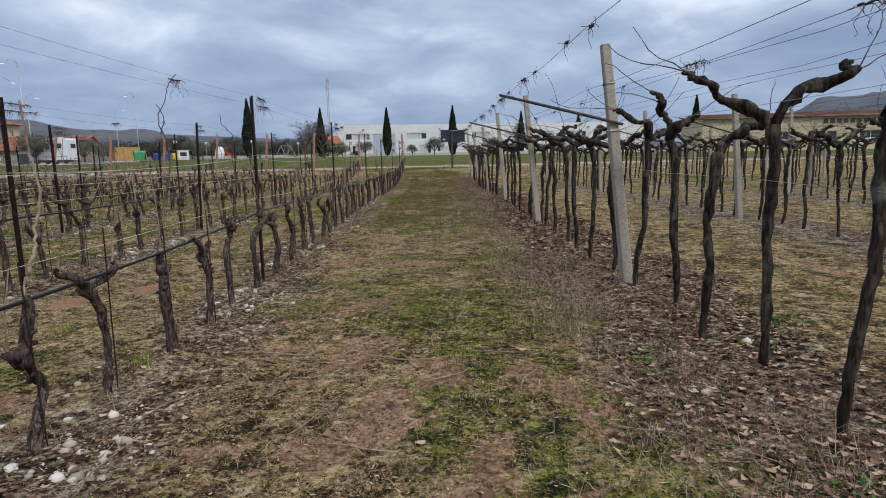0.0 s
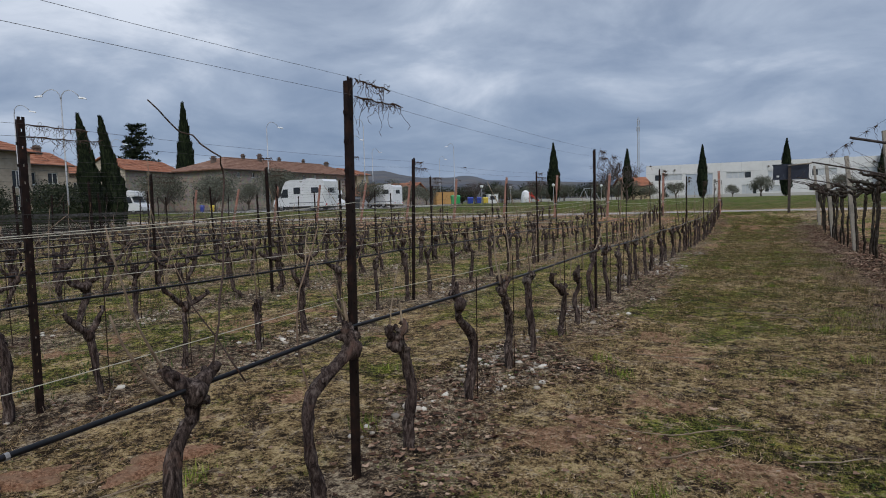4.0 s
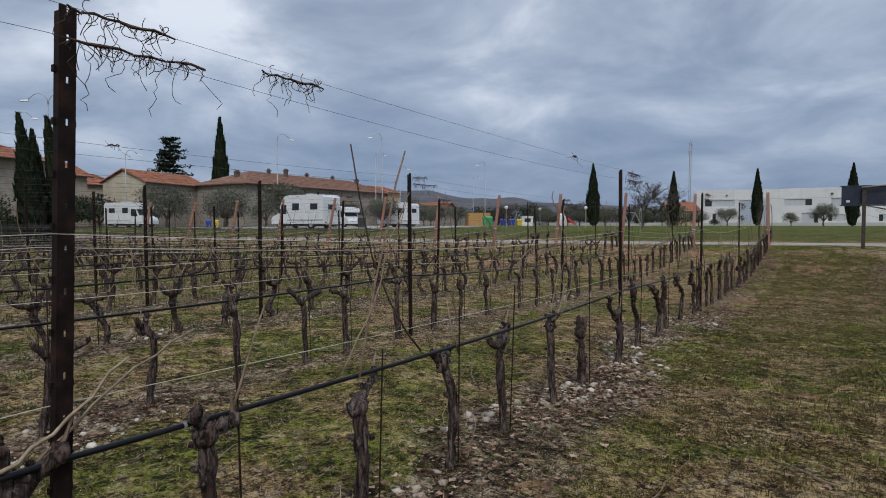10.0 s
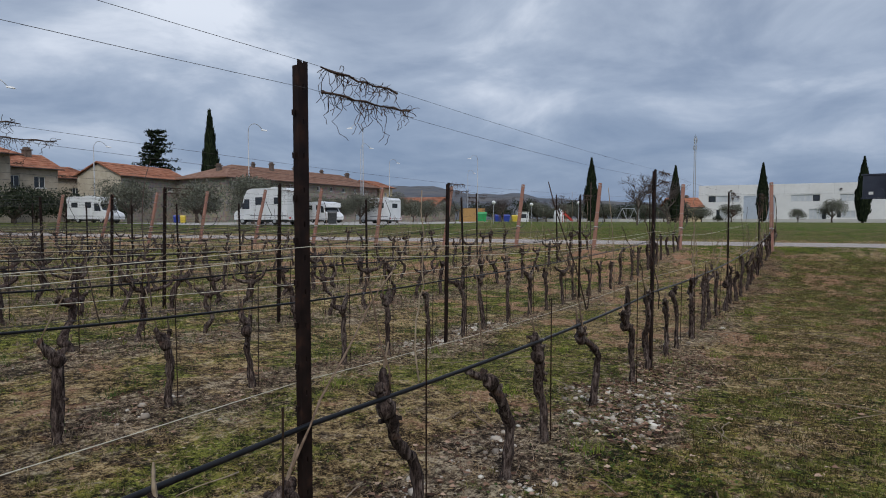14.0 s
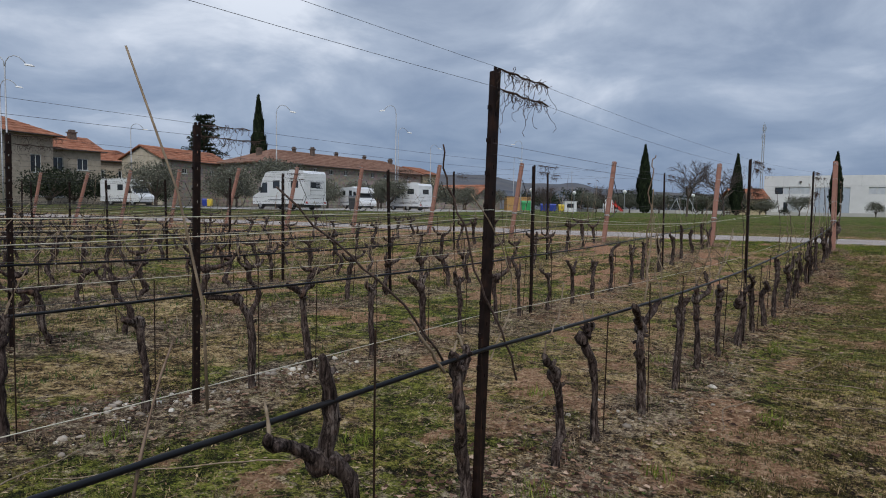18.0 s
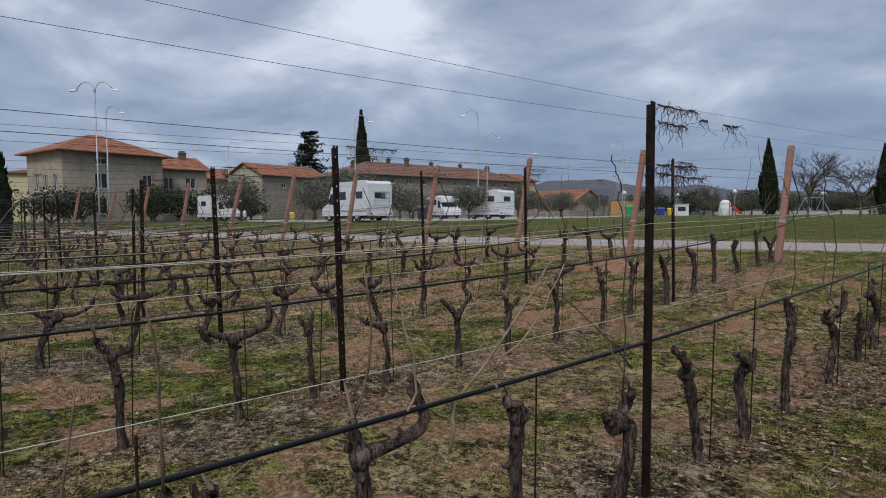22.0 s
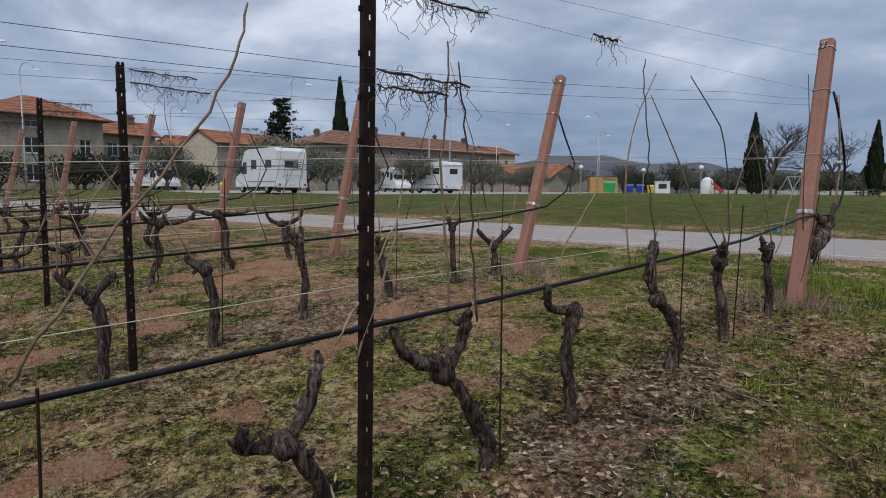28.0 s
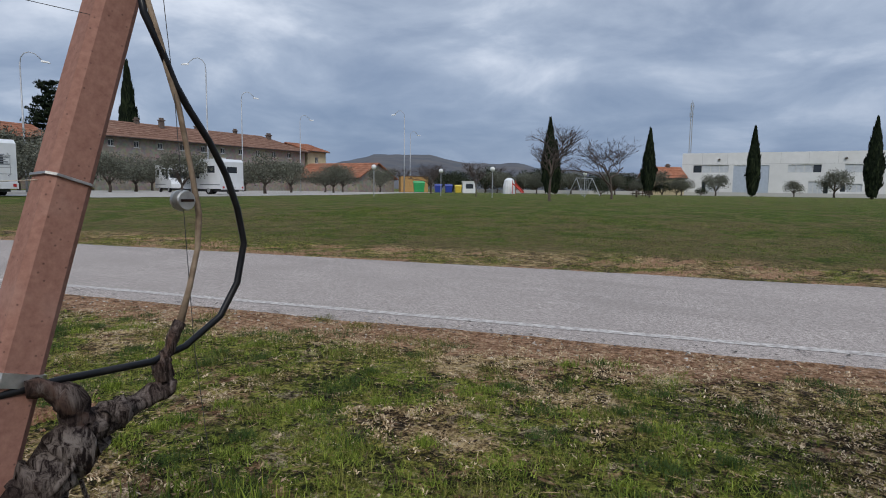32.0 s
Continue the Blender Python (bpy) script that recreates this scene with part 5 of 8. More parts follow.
row_cane(((13.14, 0.78), (13.4, 0.98), (13.66, 1.12)), CANE, 0.0048)
row_cane(((13.03, 0.79), (13.21, 0.89), (13.44, 1.07)), CANE, 0.0062)
row_cane(((11.94, 0.55), (12.0, 0.9), (12.02, 1.14), (12.04, 1.27)), CANE, 0.0058)
row_cane(((7.46, 0.5), (7.41, 0.96), (7.54, 1.38)), CANE, 0.0048)
row_cane(((6.72, 0.75), (6.6, 0.89), (6.49, 1.12)), CANE, 0.0055)
row_cane(((17.05, 0.7), (17.17, 0.91), (17.24, 0.98)), CANE, 0.007)

r3 = random.Random(41)
for k, count in ((0, 8), (1, 34), (2, 38), (3, 30), (4, 24)):
    for i in range(count):
        y = row_start(k) + (row_end(k) - row_start(k)) * (i + r3.random()) / count
        long_cane(-ROW_GAP * k + r3.uniform(-0.05, 0.05), y, r3.uniform(0.6, 0.85), r3.choice((0.5, 0.7, 0.95, 1.25)) * r3.uniform(0.8, 1.1),
                  (r3.uniform(-0.3, 0.12), r3.uniform(-0.7, 0.7)), CANE if r3.random() < 0.6 else DARK_CANE, r3.uniform(0.003, 0.0044), 1000 + k * 50 + i)


for i, (k, dy, ln, lx, ly) in enumerate(((0, 2.5, 1.2, -0.12, -0.2), (1, 0.5, 1.6, 0.1, -0.35), (1, 1.6, 1.35, -0.1, 0.3), (2, 0.8, 1.5, 0.05, 0.3), (2, 2.2, 1.3, 0.0, -0.4), (3, 1.0, 1.4, 0.0, 0.2))):
    long_cane(-ROW_GAP * k - 0.03, row_end(k) - dy, 0.72, ln, (lx, ly), DARK_CANE if i % 3 else CANE, 0.0042, 2000 + i)

# ---- the old vine at the end of the nearest row ----
r5 = random.Random(8)
ev = thing("end_vine", "thick twisted old vine tied against the end post", "grapevine")
low = [(-0.075, 39.82, gz(0, 39.8) - 0.05), (-0.07, 39.87, 0.66), (-0.03, 39.93, 0.83), (0.02, 39.98, 0.92)]
mid = [(0.02, 39.98, 0.92), (0.05, 40.02, 0.97), (0.05, 40.07, 1.005), (0.05, 40.115, 1.045)]
part("trunk", knobbly(r5, low, 0.036, 0.060, 14, 0.16).add(knobbly(r5, mid, 0.068, 0.058, 16, 0.14)).add(knobbly(r5, [(0.05, 40.115, 1.045), (0.05, 40.10, 1.11), (0.05, 40.07, 1.17), (0.03, 40.0, 1.20)], 0.052, 0.020, 12, 0.2)), BARK, ev, smooth=True)
ea = part("arm", knobbly(r5, [(0.05, 40.11, 1.045), (0.05, 40.16, 1.065), (0.05, 40.22, 1.08), (0.05, 40.31, 1.10), (0.05, 40.355, 1.115), (0.05, 40.345, 1.17), (0.05, 40.365, 1.22), (0.05, 40.402, 1.29)], 0.040, 0.017, 12, 0.2), BARK, ev, smooth=True)
for i in range(14):
    u = i * 2.4
    off = Vector((math.cos(u), 0.5 * math.sin(u), 0.6 * math.sin(u))) * 0.062
    strand = [Vector(mid[j]) + off * (1.05 - 0.06 * j) + Vector([r5.uniform(-0.008, 0.008) for _ in range(3)]) for j in range(4)]
    part("bark_strip", Shape().tube(strand, [0.006, 0.011, 0.010, 0.004], 5, wob=0.2, rng=r5), BARK, ev, "peeling strip of shaggy bark", smooth=True)
cane_pts = [(0.05, 40.402, 1.287), (0.05, 40.438, 1.393), (0.05, 40.47, 1.511), (0.05, 40.478, 1.614), (0.05, 40.456, 1.749), (0.045, 40.425, 1.928), (0.04, 40.374, 2.109), (0.03, 40.34, 2.25)]
part("cane", Shape().tube(cane_pts, [0.012, 0.009, 0.0085, 0.010, 0.008, 0.0085, 0.010, 0.006], 7), CANE, ea, "brown one-year shoot tied upright", smooth=True)
for i in range(5):
    root = [Vector((0.06, 39.98 + 0.03 * i, 0.93))]
    for j in range(6):
        root.append(root[-1] + Vector((r5.uniform(-0.01, 0.01), r5.uniform(-0.015, 0.015), -0.035)))
    part("aerial_root", Shape().tube(root, [0.006, 0.006, 0.005, 0.005, 0.004, 0.003, 0.002], 5), BARK, ev)
stay = thing("stay_wire", "rusty iron stay wire running up along the end post", "wire")
part("strand", Shape().tube([(0.085, 39.602, 0.665), (0.085, 39.715, 0.894), (0.085, 39.818, 1.163), (0.085, 39.895, 1.39)], 0.0036, 5), ROD, stay)
tn = thing("wire_tensioner", "small round metal wire tensioner hanging on a vertical wire", "tensioner")
part("wheel", Shape().tube([(0.035, 40.423, 1.657), (0.05, 40.423, 1.657), (0.052, 40.423, 1.657), (0.068, 40.423, 1.657)], [0.030, 0.032, 0.018, 0.018], 20), BAND, tn)
part("face_plate", Shape().tube([(0.0705, 40.423, 1.657), (0.076, 40.423, 1.657)], [0.030, 0.027], 20), BAND, tn)
part("slot", Shape().box(0.0765, 40.402, 1.653, 0.079, 40.444, 1.661), POST, tn)
part("hanging_wire", Shape().tube([(0.03, 40.395, 2.26), (0.05, 40.41, 1.95), (0.052, 40.427, 1.615), (0.05, 40.45, 1.198), (0.05, 40.489, 0.858), (0.05, 40.52, 0.5)], 0.0013, 4), DARK_WIRE, tn)
cx, cy, cz = min(HOSE_LINE, key=lambda p: abs(p[1] - 39.3))
clip = Shape().box(cx - 0.016, cy - 0.03, cz - 0.004, cx + 0.016, cy + 0.03, cz + 0.02)
tagged(part("hose_clip", clip, plain("turquoise_plastic", (0.02, 0.30, 0.30), (0.04, 0.40, 0.38), 6, 0.4)), "turquoise plastic clip on the irrigation hose", "clip")

# ---- the pergola rows on the other side of the aisle ----
PERG_X = (4.2, 8.7, 13.2, 17.7, 22.2)


def make_pergola_post():
    p = thing("pergola_post", "tall pale grey concrete pergola post with a slanting dark wooden arm", "post", "pergola posts")
    ring = [(-0.048, -0.06), (0.048, -0.06), (0.062, -0.046), (0.062, 0.046), (0.048, 0.06), (-0.048, 0.06), (-0.062, 0.046), (-0.062, -0.046)]
    s = Shape().prism(ring, -0.3, 2.63)
    s.v = [(x * (1.0 if z < 1 else 0.8), y * (1.0 if z < 1 else 0.8), z) for x, y, z in s.v]
    part("shaft", s, GREY_CONCRETE, p)
    arm = Shape().tube([(0.09, -0.078, 1.74), (-0.5, -0.078, 1.95), (-1.22, -0.078, 2.2)], [0.017, 0.017, 0.015], 6)
    part("arm", arm, OLD_WOOD, p, "dark weathered wooden cross arm", smooth=True)
    for big, z0, z1 in ((1.05, 1.68, 1.70), (1.0, 2.2, 2.208)):
        part("wire_tie", Shape().prism([(x * big, y * big) for x, y in ring], z0, z1), WIRE, p)
    return p


def make_pergola_vine(i, h=None, reaches=None, lean=0.0):
    r2 = random.Random(300 + i)
    v = thing("pergola_vine", "tall dark old vine trunk forking into arms under the pergola wires", "grapevine", "pergola vines")
    h = h or r2.uniform(1.45, 1.66)
    b = [(0, 0, -0.05)]
    for z in (0.3, 0.65, 1.0, 1.3):
        b.append((r2.uniform(-0.035, 0.035) + lean * z / 1.55, r2.uniform(-0.05, 0.05), z * h / 1.55))
    top = Vector((r2.uniform(-0.05, 0.05) + lean, r2.uniform(-0.06, 0.06), h))
    b.append(top)
    part("trunk", knobbly(r2, b, 0.027, 0.036, 10, 0.2), PERGOLA_BARK, v, smooth=True)
    for q, reach, rise in reaches or ((-1, r2.uniform(0.25, 0.5), r2.uniform(0.1, 0.3)), (1, r2.uniform(0.2, 0.5), r2.uniform(0.1, 0.3))):
        a = [top, top + Vector((q * reach * 0.25, r2.uniform(-0.1, 0.1), rise * r2.uniform(0.3, 0.7))), top + Vector((q * reach * 0.6, r2.uniform(-0.12, 0.12), rise * r2.uniform(0.5, 1.0))),
             top + Vector((q * reach * 0.88, r2.uniform(-0.15, 0.15), rise * r2.uniform(0.8, 1.1))), top + Vector((q * reach, r2.uniform(-0.2, 0.2), rise))]
        arm = part("arm", knobbly(r2, a, 0.044, 0.024, 9, 0.34), PERGOLA_BARK, v, smooth=True)
        knob = a[-1] + Vector((q * 0.02, 0, 0.03))
        part("spur", knobbly(r2, [a[-1], knob, knob + Vector((q * 0.05, r2.uniform(-0.05, 0.05), r2.uniform(-0.02, 0.07)))], 0.026, 0.014, 7, 0.3), PERGOLA_BARK, arm, smooth=True)
        for _ in range(2):
            part("cane", cane_shape(r2, a[-1] if r2.random() < 0.6 else a[-2], r2.uniform(0.3, 0.95), (q * r2.uniform(0.5, 2.5), r2.uniform(-1.2, 1.2)), 0.0034, 0.24), DARK_CANE, arm, smooth=True)
    return v


pp, pk = make_pergola_post(), [make_pergola_vine(i) for i in range(8)]
pused = [False] * 8
r4 = random.Random(9)
first = True
for j, x in enumerate(PERG_X):
    y0 = 0.2 if j == 0 else 4.0 + 3 * j
    for i, y in enumerate([q for q in (7.3, 13.2, 19.0, 24.8, 30.6, 36.4) if q >= y0 - 4]):
        xx = x + 0.0 + (0 if j == 0 else r4.uniform(-0.15, 0.15))
        mm = pose(xx, y + 0.25 * j, gz(xx, y), -6.0 if j == 0 else r4.uniform(-8, 0), -5.2 if j == 0 else r4.uniform(-3, 3), 0)
        if first:
            pp.matrix_basis, first = mm, False
        else:
            copy_thing(pp, mm)
    ys = np.arange(7.05 if j == 0 else y0, 39.0, 0.87)
    if j == 0:
        # the vines that the walk starts beside
        for n, (vx, vy, h, reaches, lean) in enumerate(((4.15, 3.62, 1.6, ((1, 0.5, 0.2),), 0.1), (4.28, 4.62, 1.6, ((-1, 0.52, 0.30), (1, 0.48, 0.36)), -0.06),
                                                        (4.12, 5.23, 1.42, ((1, 0.28, 0.2),), 0.06), (4.31, 6.17, 1.56, ((-1, 0.14, 0.33), (1, 0.2, 0.15)), -0.1))):
            make_pergola_vine(20 + n, h, reaches, lean).matrix_basis = pose(vx, vy, gz(vx, vy))
    for i, y in enumerate(ys):
        n = (i * 3 + j) % 8
        xx, yy = x + 0.02 + r4.uniform(-0.07, 0.07), y + (0 if (j == 0 and i < 7) else r4.uniform(-0.15, 0.15))
        mm = pose(xx, yy, gz(xx, yy), r4.uniform(-5, 5), r4.uniform(-4, 4), r4.uniform(-30, 30) + (180 if r4.random() < 0.4 else 0))
        if pused[n]:
            copy_thing(pk[n], mm)
        else:
            pk[n].matrix_basis, pused[n] = mm, True
    w = thing("pergola_wires", "wires strung along the pergola above the vine heads", "wires", "pergola wires")
    for dx, z, mat in ((-1.36, 2.06, DARK_WIRE), (-0.8, 1.95, DARK_WIRE), (-0.35, 2.04, DARK_WIRE), (-0.2, 2.05, DARK_WIRE), (0.0, 1.74, WIRE), (0.42, 2.04, DARK_WIRE), (1.0, 2.1, DARK_WIRE), (0.0, 1.25, WIRE)):
        pts = [(x + dx, y, gz(x, y) + z + r4.uniform(-0.02, 0.02)) for y in np.arange(-1.0 if j == 0 else y0 - 3, 40, 1.2)]
        part("wire", Shape().tube(pts, 0.0018 if j == 0 else 0.0025, 3), mat, w)
for i in range(26):
    y = 2.6 + i * 0.55
    ob = new("dried_tendril", tendril_meshes[(3, 2, 3, 3, 1)[i % 5]])
    ob.matrix_world = pose(4.2 + (-1.36, -0.35, -1.36)[i % 3], y, gz(4.2, y) + (2.06, 2.04, 2.06)[i % 3])
    tagged(ob, "dark dried vine tendrils clinging to a pergola wire", "tendrils", "dried tendrils")

# ---- distance: trees ----
def make_cypress(seed, h=12.0, width=2.75, full=3000):
    """A spindle of small upright sprays round a dark trunk."""
    r2 = np.random.RandomState(seed)
    t = thing("cypress", "tall narrow dark green cypress tree", "tree", "cypresses")
    part("trunk", Shape().tube([(0, 0, -0.3), (0.03, 0, h * 0.3), (0, 0.03, h * 0.9)], [0.2, 0.15, 0.04], 7), TREE_BARK, t, smooth=True)
    u = r2.uniform(0, 1, full) ** 0.85
    prof = np.clip(np.where(u < 0.36, (0.16 + 0.84 * u / 0.36) ** 0.42, ((1.0 - u) / 0.64) ** 0.86), 0.02, 1)
    ang = r2.uniform(0, 2 * np.pi, full)
    lump = 0.70 + 0.42 * vnoise(ang * 1.6, u * h, 0.9, seed) + 0.10 * vnoise(ang * 3, u * h, 0.35, seed + 1)
    rad = width / 2 * prof * lump * np.sqrt(r2.uniform(0.45, 1, full))
    z = 0.35 + u * (h - 0.6)
    c = np.stack([np.cos(ang) * rad, np.sin(ang) * rad, z], -1)
    ln, wd = r2.uniform(0.28, 0.75, full), r2.uniform(0.10, 0.22, full)
    out = np.stack([np.cos(ang), np.sin(ang), np.zeros(full)], -1)
    side = np.stack([-np.sin(ang), np.cos(ang), np.zeros(full)], -1)
    side = side + out * r2.uniform(-0.7, 0.7, full)[:, None]
    up = np.stack([np.zeros(full), np.zeros(full), np.ones(full)], -1) + out * r2.uniform(0.0, 0.35, full)[:, None]
    a, b = c - side * wd[:, None], c + side * wd[:, None]
    tip = c + up * ln[:, None]
    low = c - up * (ln * 0.5)[:, None]
    V = np.stack([low, b, tip, a], 1).reshape(-1, 3)
    F = np.arange(full * 4).reshape(-1, 4)
    ob = lofted("crown", V, F, CYPRESS)
    ob.parent = t
    return t


def make_leafy_tree(name, label, seed, h, width, mat, leaves=2600, trunk_h=0.9, flat=0.8, group="", leaf=1.0):
    r2 = np.random.RandomState(seed)
    rr = random.Random(seed)
    t = thing(name, label, "tree", group)
    s = Shape()
    s.tube([(0, 0, -0.2), (rr.uniform(-0.1, 0.1), rr.uniform(-0.1, 0.1), trunk_h * 0.6), (0, 0, trunk_h)], [0.17, 0.13, 0.12], 7, wob=0.15, rng=rr)
    cent = []
    for i in range(6):
        a = i * 1.05 + rr.uniform(-0.3, 0.3)
        e = Vector((math.cos(a) * width * rr.uniform(0.2, 0.36), math.sin(a) * width * rr.uniform(0.2, 0.36), trunk_h + (h - trunk_h) * rr.uniform(0.3, 0.75)))
        s.tube([(0, 0, trunk_h - 0.1), e * 0.5 + Vector((0, 0, trunk_h * 0.5)), e], [0.09, 0.06, 0.025], 5)
        cent.append(e)
    part("trunk", s, TREE_BARK, t, smooth=True)
    cent.append(Vector((0, 0, trunk_h + (h - trunk_h) * 0.7)))
    pick = r2.randint(0, len(cent), leaves)
    C = np.array([tuple(c) for c in cent])[pick]
    d = r2.normal(0, 1, (leaves, 3))
    d /= np.linalg.norm(d, axis=1)[:, None]
    rad = width * 0.27 * r2.uniform(0.12, 1.12, leaves) ** 0.55 * (0.75 + 0.5 * vnoise(d[:, 0] * 3 + pick, d[:, 2] * 3, 1.0, seed))
    P = C + d * rad[:, None] * np.array([1, 1, flat])
    q = r2.normal(0, 1, (leaves, 3))
    w = np.cross(q, d)
    w /= np.linalg.norm(w, axis=1)[:, None]
    L = np.cross(w, r2.normal(0, 1, (leaves, 3)))
    L /= np.linalg.norm(L, axis=1)[:, None]
    a, b = r2.uniform(0.05, 0.11, leaves)[:, None] * leaf * h / 4, r2.uniform(0.10, 0.24, leaves)[:, None] * leaf * h / 4
    V = np.stack([P - L * b, P + w * a, P + L * b, P - w * a], 1).reshape(-1, 3)
    ob = lofted("crown", V, np.arange(leaves * 4).reshape(-1, 4), mat)
    ob.parent = t
    return t


def make_bare_tree(label, seed, h, spread, depth=6):
    rr = random.Random(seed)
    t = thing("bare_tree", label, "tree", "bare trees")
    limbs, twigs = Shape(), Shape()

    def grow(p, d, ln, r, lev):
        pts, q = [p], p
        for i in range(3):
            d = (d + Vector([rr.uniform(-0.18, 0.18) for _ in range(3)]) + Vector((0, 0, 0.05))).normalized()
            q = q + d * ln / 3
            pts.append(q)
        (limbs if lev < 3 else twigs).tube(pts, [max(q, 0.006) for q in (r, r * 0.87, r * 0.75, r * 0.62)], 6 if lev < 2 else 3, cap=False)
        if lev >= depth:
            return
        for i in range(rr.choice((2, 3, 3)) if lev else 6):
            a = rr.uniform(0, 2 * math.pi)
            tilt = rr.uniform(0.25, 0.9) * spread
            side = Vector((math.cos(a), math.sin(a), 0))
            grow(pts[-1] if rr.random() < 0.5 else pts[-2] if rr.random() < 0.7 else pts[1], (d + side * tilt).normalized(), ln * rr.uniform(0.62, 0.84), r * 0.64, lev + 1)

    grow(Vector((0, 0, -0.2)), Vector((0, 0, 1)), h * 0.26, h * 0.015, 0)
    part("trunk", limbs, TREE_BARK, t, smooth=True)
    part("twig_crown", twigs, TWIG, t)
    return t


def put(kind, used, x, y, size=1.0, turn=0.0, tall=1.0, z=None):
    mm = pose(x, y, gz(x, y) if z is None else z, 0, 0, turn) @ Matrix.Diagonal((size, size, size * tall, 1))
    if kind in used:
        ob = copy_thing(kind, mm)
        ob.matrix_basis = mm
        return ob
    used.add(kind)
    kind.matrix_basis = mm
    return kind


USED = set()
cyp = [make_cypress(3), make_cypress(4, 12, 2.45)]
for i, (x, y, sz, tall) in enumerate(((-38.7, 134.2, 1.05, 1.0), (-40.8, 142.0, 0.85, 0.95), (-24.7, 143.6, 0.93, 1.0), (-10.3, 156.5, 1.0, 1.0), (6.0, 138.6, 0.9, 1.0), (27, 178, 1.0, 1.0), (46, 188, 1.0, 1.0), (66, 150, 1.1, 1.0),
                                      (-137.7, 118.5, 1.95, 1.24))):
    put(cyp[i % 2], USED, x, y, sz, 40 * i, tall)
slim = make_cypress(5, 12, 2.3)
for x, y, sz, lean, turn in ((-34.6, 28.2, 0.61, 4.6, 0), (-34.6, 29.7, 0.60, 5.4, 130), (-36.6, 29.3, 0.55, 2.5, 250)):
    one = put(slim, USED, x, y)
    one.matrix_basis = pose(x, y, gz(x, y), lean, -lean * 0.7, 0) @ Matrix.Diagonal((sz, sz, sz, 1)) @ Matrix.Rotation(radians(turn), 4, "Z")


def clipped_hedge(a, b, h, deep, seed):
    """A trimmed hedge: a woody core under a shell of small leaves."""
    r2 = np.random.RandomState(seed)
    L = math.hypot(b[0] - a[0], b[1] - a[1])
    ux, uy = (b[0] - a[0]) / L, (b[1] - a[1]) / L
    t = thing("hedge", "clipped dark evergreen hedge at the field edge", "hedge")
    n = int(L / 0.5)
    core = Shape()
    core.v = [(a[0] + ux * L * i / n - uy * q * deep * 0.42, a[1] + uy * L * i / n + ux * q * deep * 0.42, gz(a[0] + ux * L * i / n, a[1] + uy * L * i / n) + z) for i in range(n + 1) for q, z in ((-1, -0.1), (-1, h - 0.12), (1, h - 0.12), (1, -0.1))]
    core.f = [(4 * i + j, 4 * i + 4 + j, 4 * i + 4 + (j + 1) % 4, 4 * i + (j + 1) % 4) for i in range(n) for j in range(4)] + [(0, 1, 2, 3), (4 * n + 3, 4 * n + 2, 4 * n + 1, 4 * n)]
    part("core", core, HEDGE, t)
    m = int(L * 420)
    u, top = r2.uniform(0, L, m), r2.uniform(0, 1, m) < 0.35
    q, z = np.where(top, r2.uniform(-1, 1, m), np.sign(r2.uniform(-1, 1, m))) * deep / 2, np.where(top, h, h * r2.uniform(0, 1, m))
    bulge = 0.10 * (vnoise(u, z, 0.8, seed) - 0.5) + r2.normal(0, 0.035, m)
    q, z = np.where(top, q, q * (1 + 2 * bulge)), np.where(top, z + bulge * 1.3, z)
    x, y = a[0] + ux * u - uy * q, a[1] + uy * u + ux * q
    c = np.stack([x, y, ground_z(x, y) + z], -1)
    d, e = r2.normal(0, 1, (m, 3)), r2.normal(0, 1, (m, 3))
    d, e = d / np.linalg.norm(d, axis=1)[:, None] * r2.uniform(0.05, 0.11, (m, 1)), e / np.linalg.norm(e, axis=1)[:, None] * r2.uniform(0.03, 0.06, (m, 1))
    V = np.stack([c - d, c + e, c + d, c - e], 1).reshape(-1, 3)
    lofted("leaves", V, np.arange(len(V)).reshape(-1, 4), HEDGE).parent = t


clipped_hedge((-37.4, 3.0), (-36.9, 30.2), 1.75, 1.1, 61)


def make_fir(h, width, seed):
    """A ragged conifer: tiers of drooping boughs with gaps between them."""
    r2 = np.random.RandomState(seed)
    t = thing("fir_tree", "dark ragged fir tree behind a farm roof", "tree")
    part("trunk", Shape().tube([(0, 0, -0.3), (0.1, 0, h * 0.5), (0.3, 0.1, h * 0.98)], [0.35, 0.25, 0.05], 7), TREE_BARK, t, smooth=True)
    V = []
    for lev in range(13):
        u = 0.45 + 0.55 * lev / 12
        for b in range(9 if lev < 9 else 5):
            a = r2.uniform(0, 2 * np.pi)
            ln = width / 2 * (1.12 - u) ** 0.62 * r2.uniform(0.65, 1.45) * 1.25
            for q in np.linspace(0.15, 1, 16):
                z = h * u + ln * (0.12 * q - 0.05 * q * q) + r2.normal(0, 0.12)
                for _ in range(3):
                    c = np.array([np.cos(a) * ln * q, np.sin(a) * ln * q, z]) + r2.normal(0, 0.22, 3) * np.array([1, 1, 0.6])
                    d, e = r2.normal(0, 1, 3), r2.normal(0, 1, 3)
                    d, e = d / np.linalg.norm(d) * r2.uniform(0.25, 0.6), e / np.linalg.norm(e) * r2.uniform(0.1, 0.22)
                    V += [c - d, c + e, c + d, c - e]
    V = np.array(V)
    lofted("crown", V, np.arange(len(V)).reshape(-1, 4), CYPRESS).parent = t
    return t


fir = make_fir(20.2, 10.0, 19)
put(fir, USED, -128, 97, 1.0, 10)

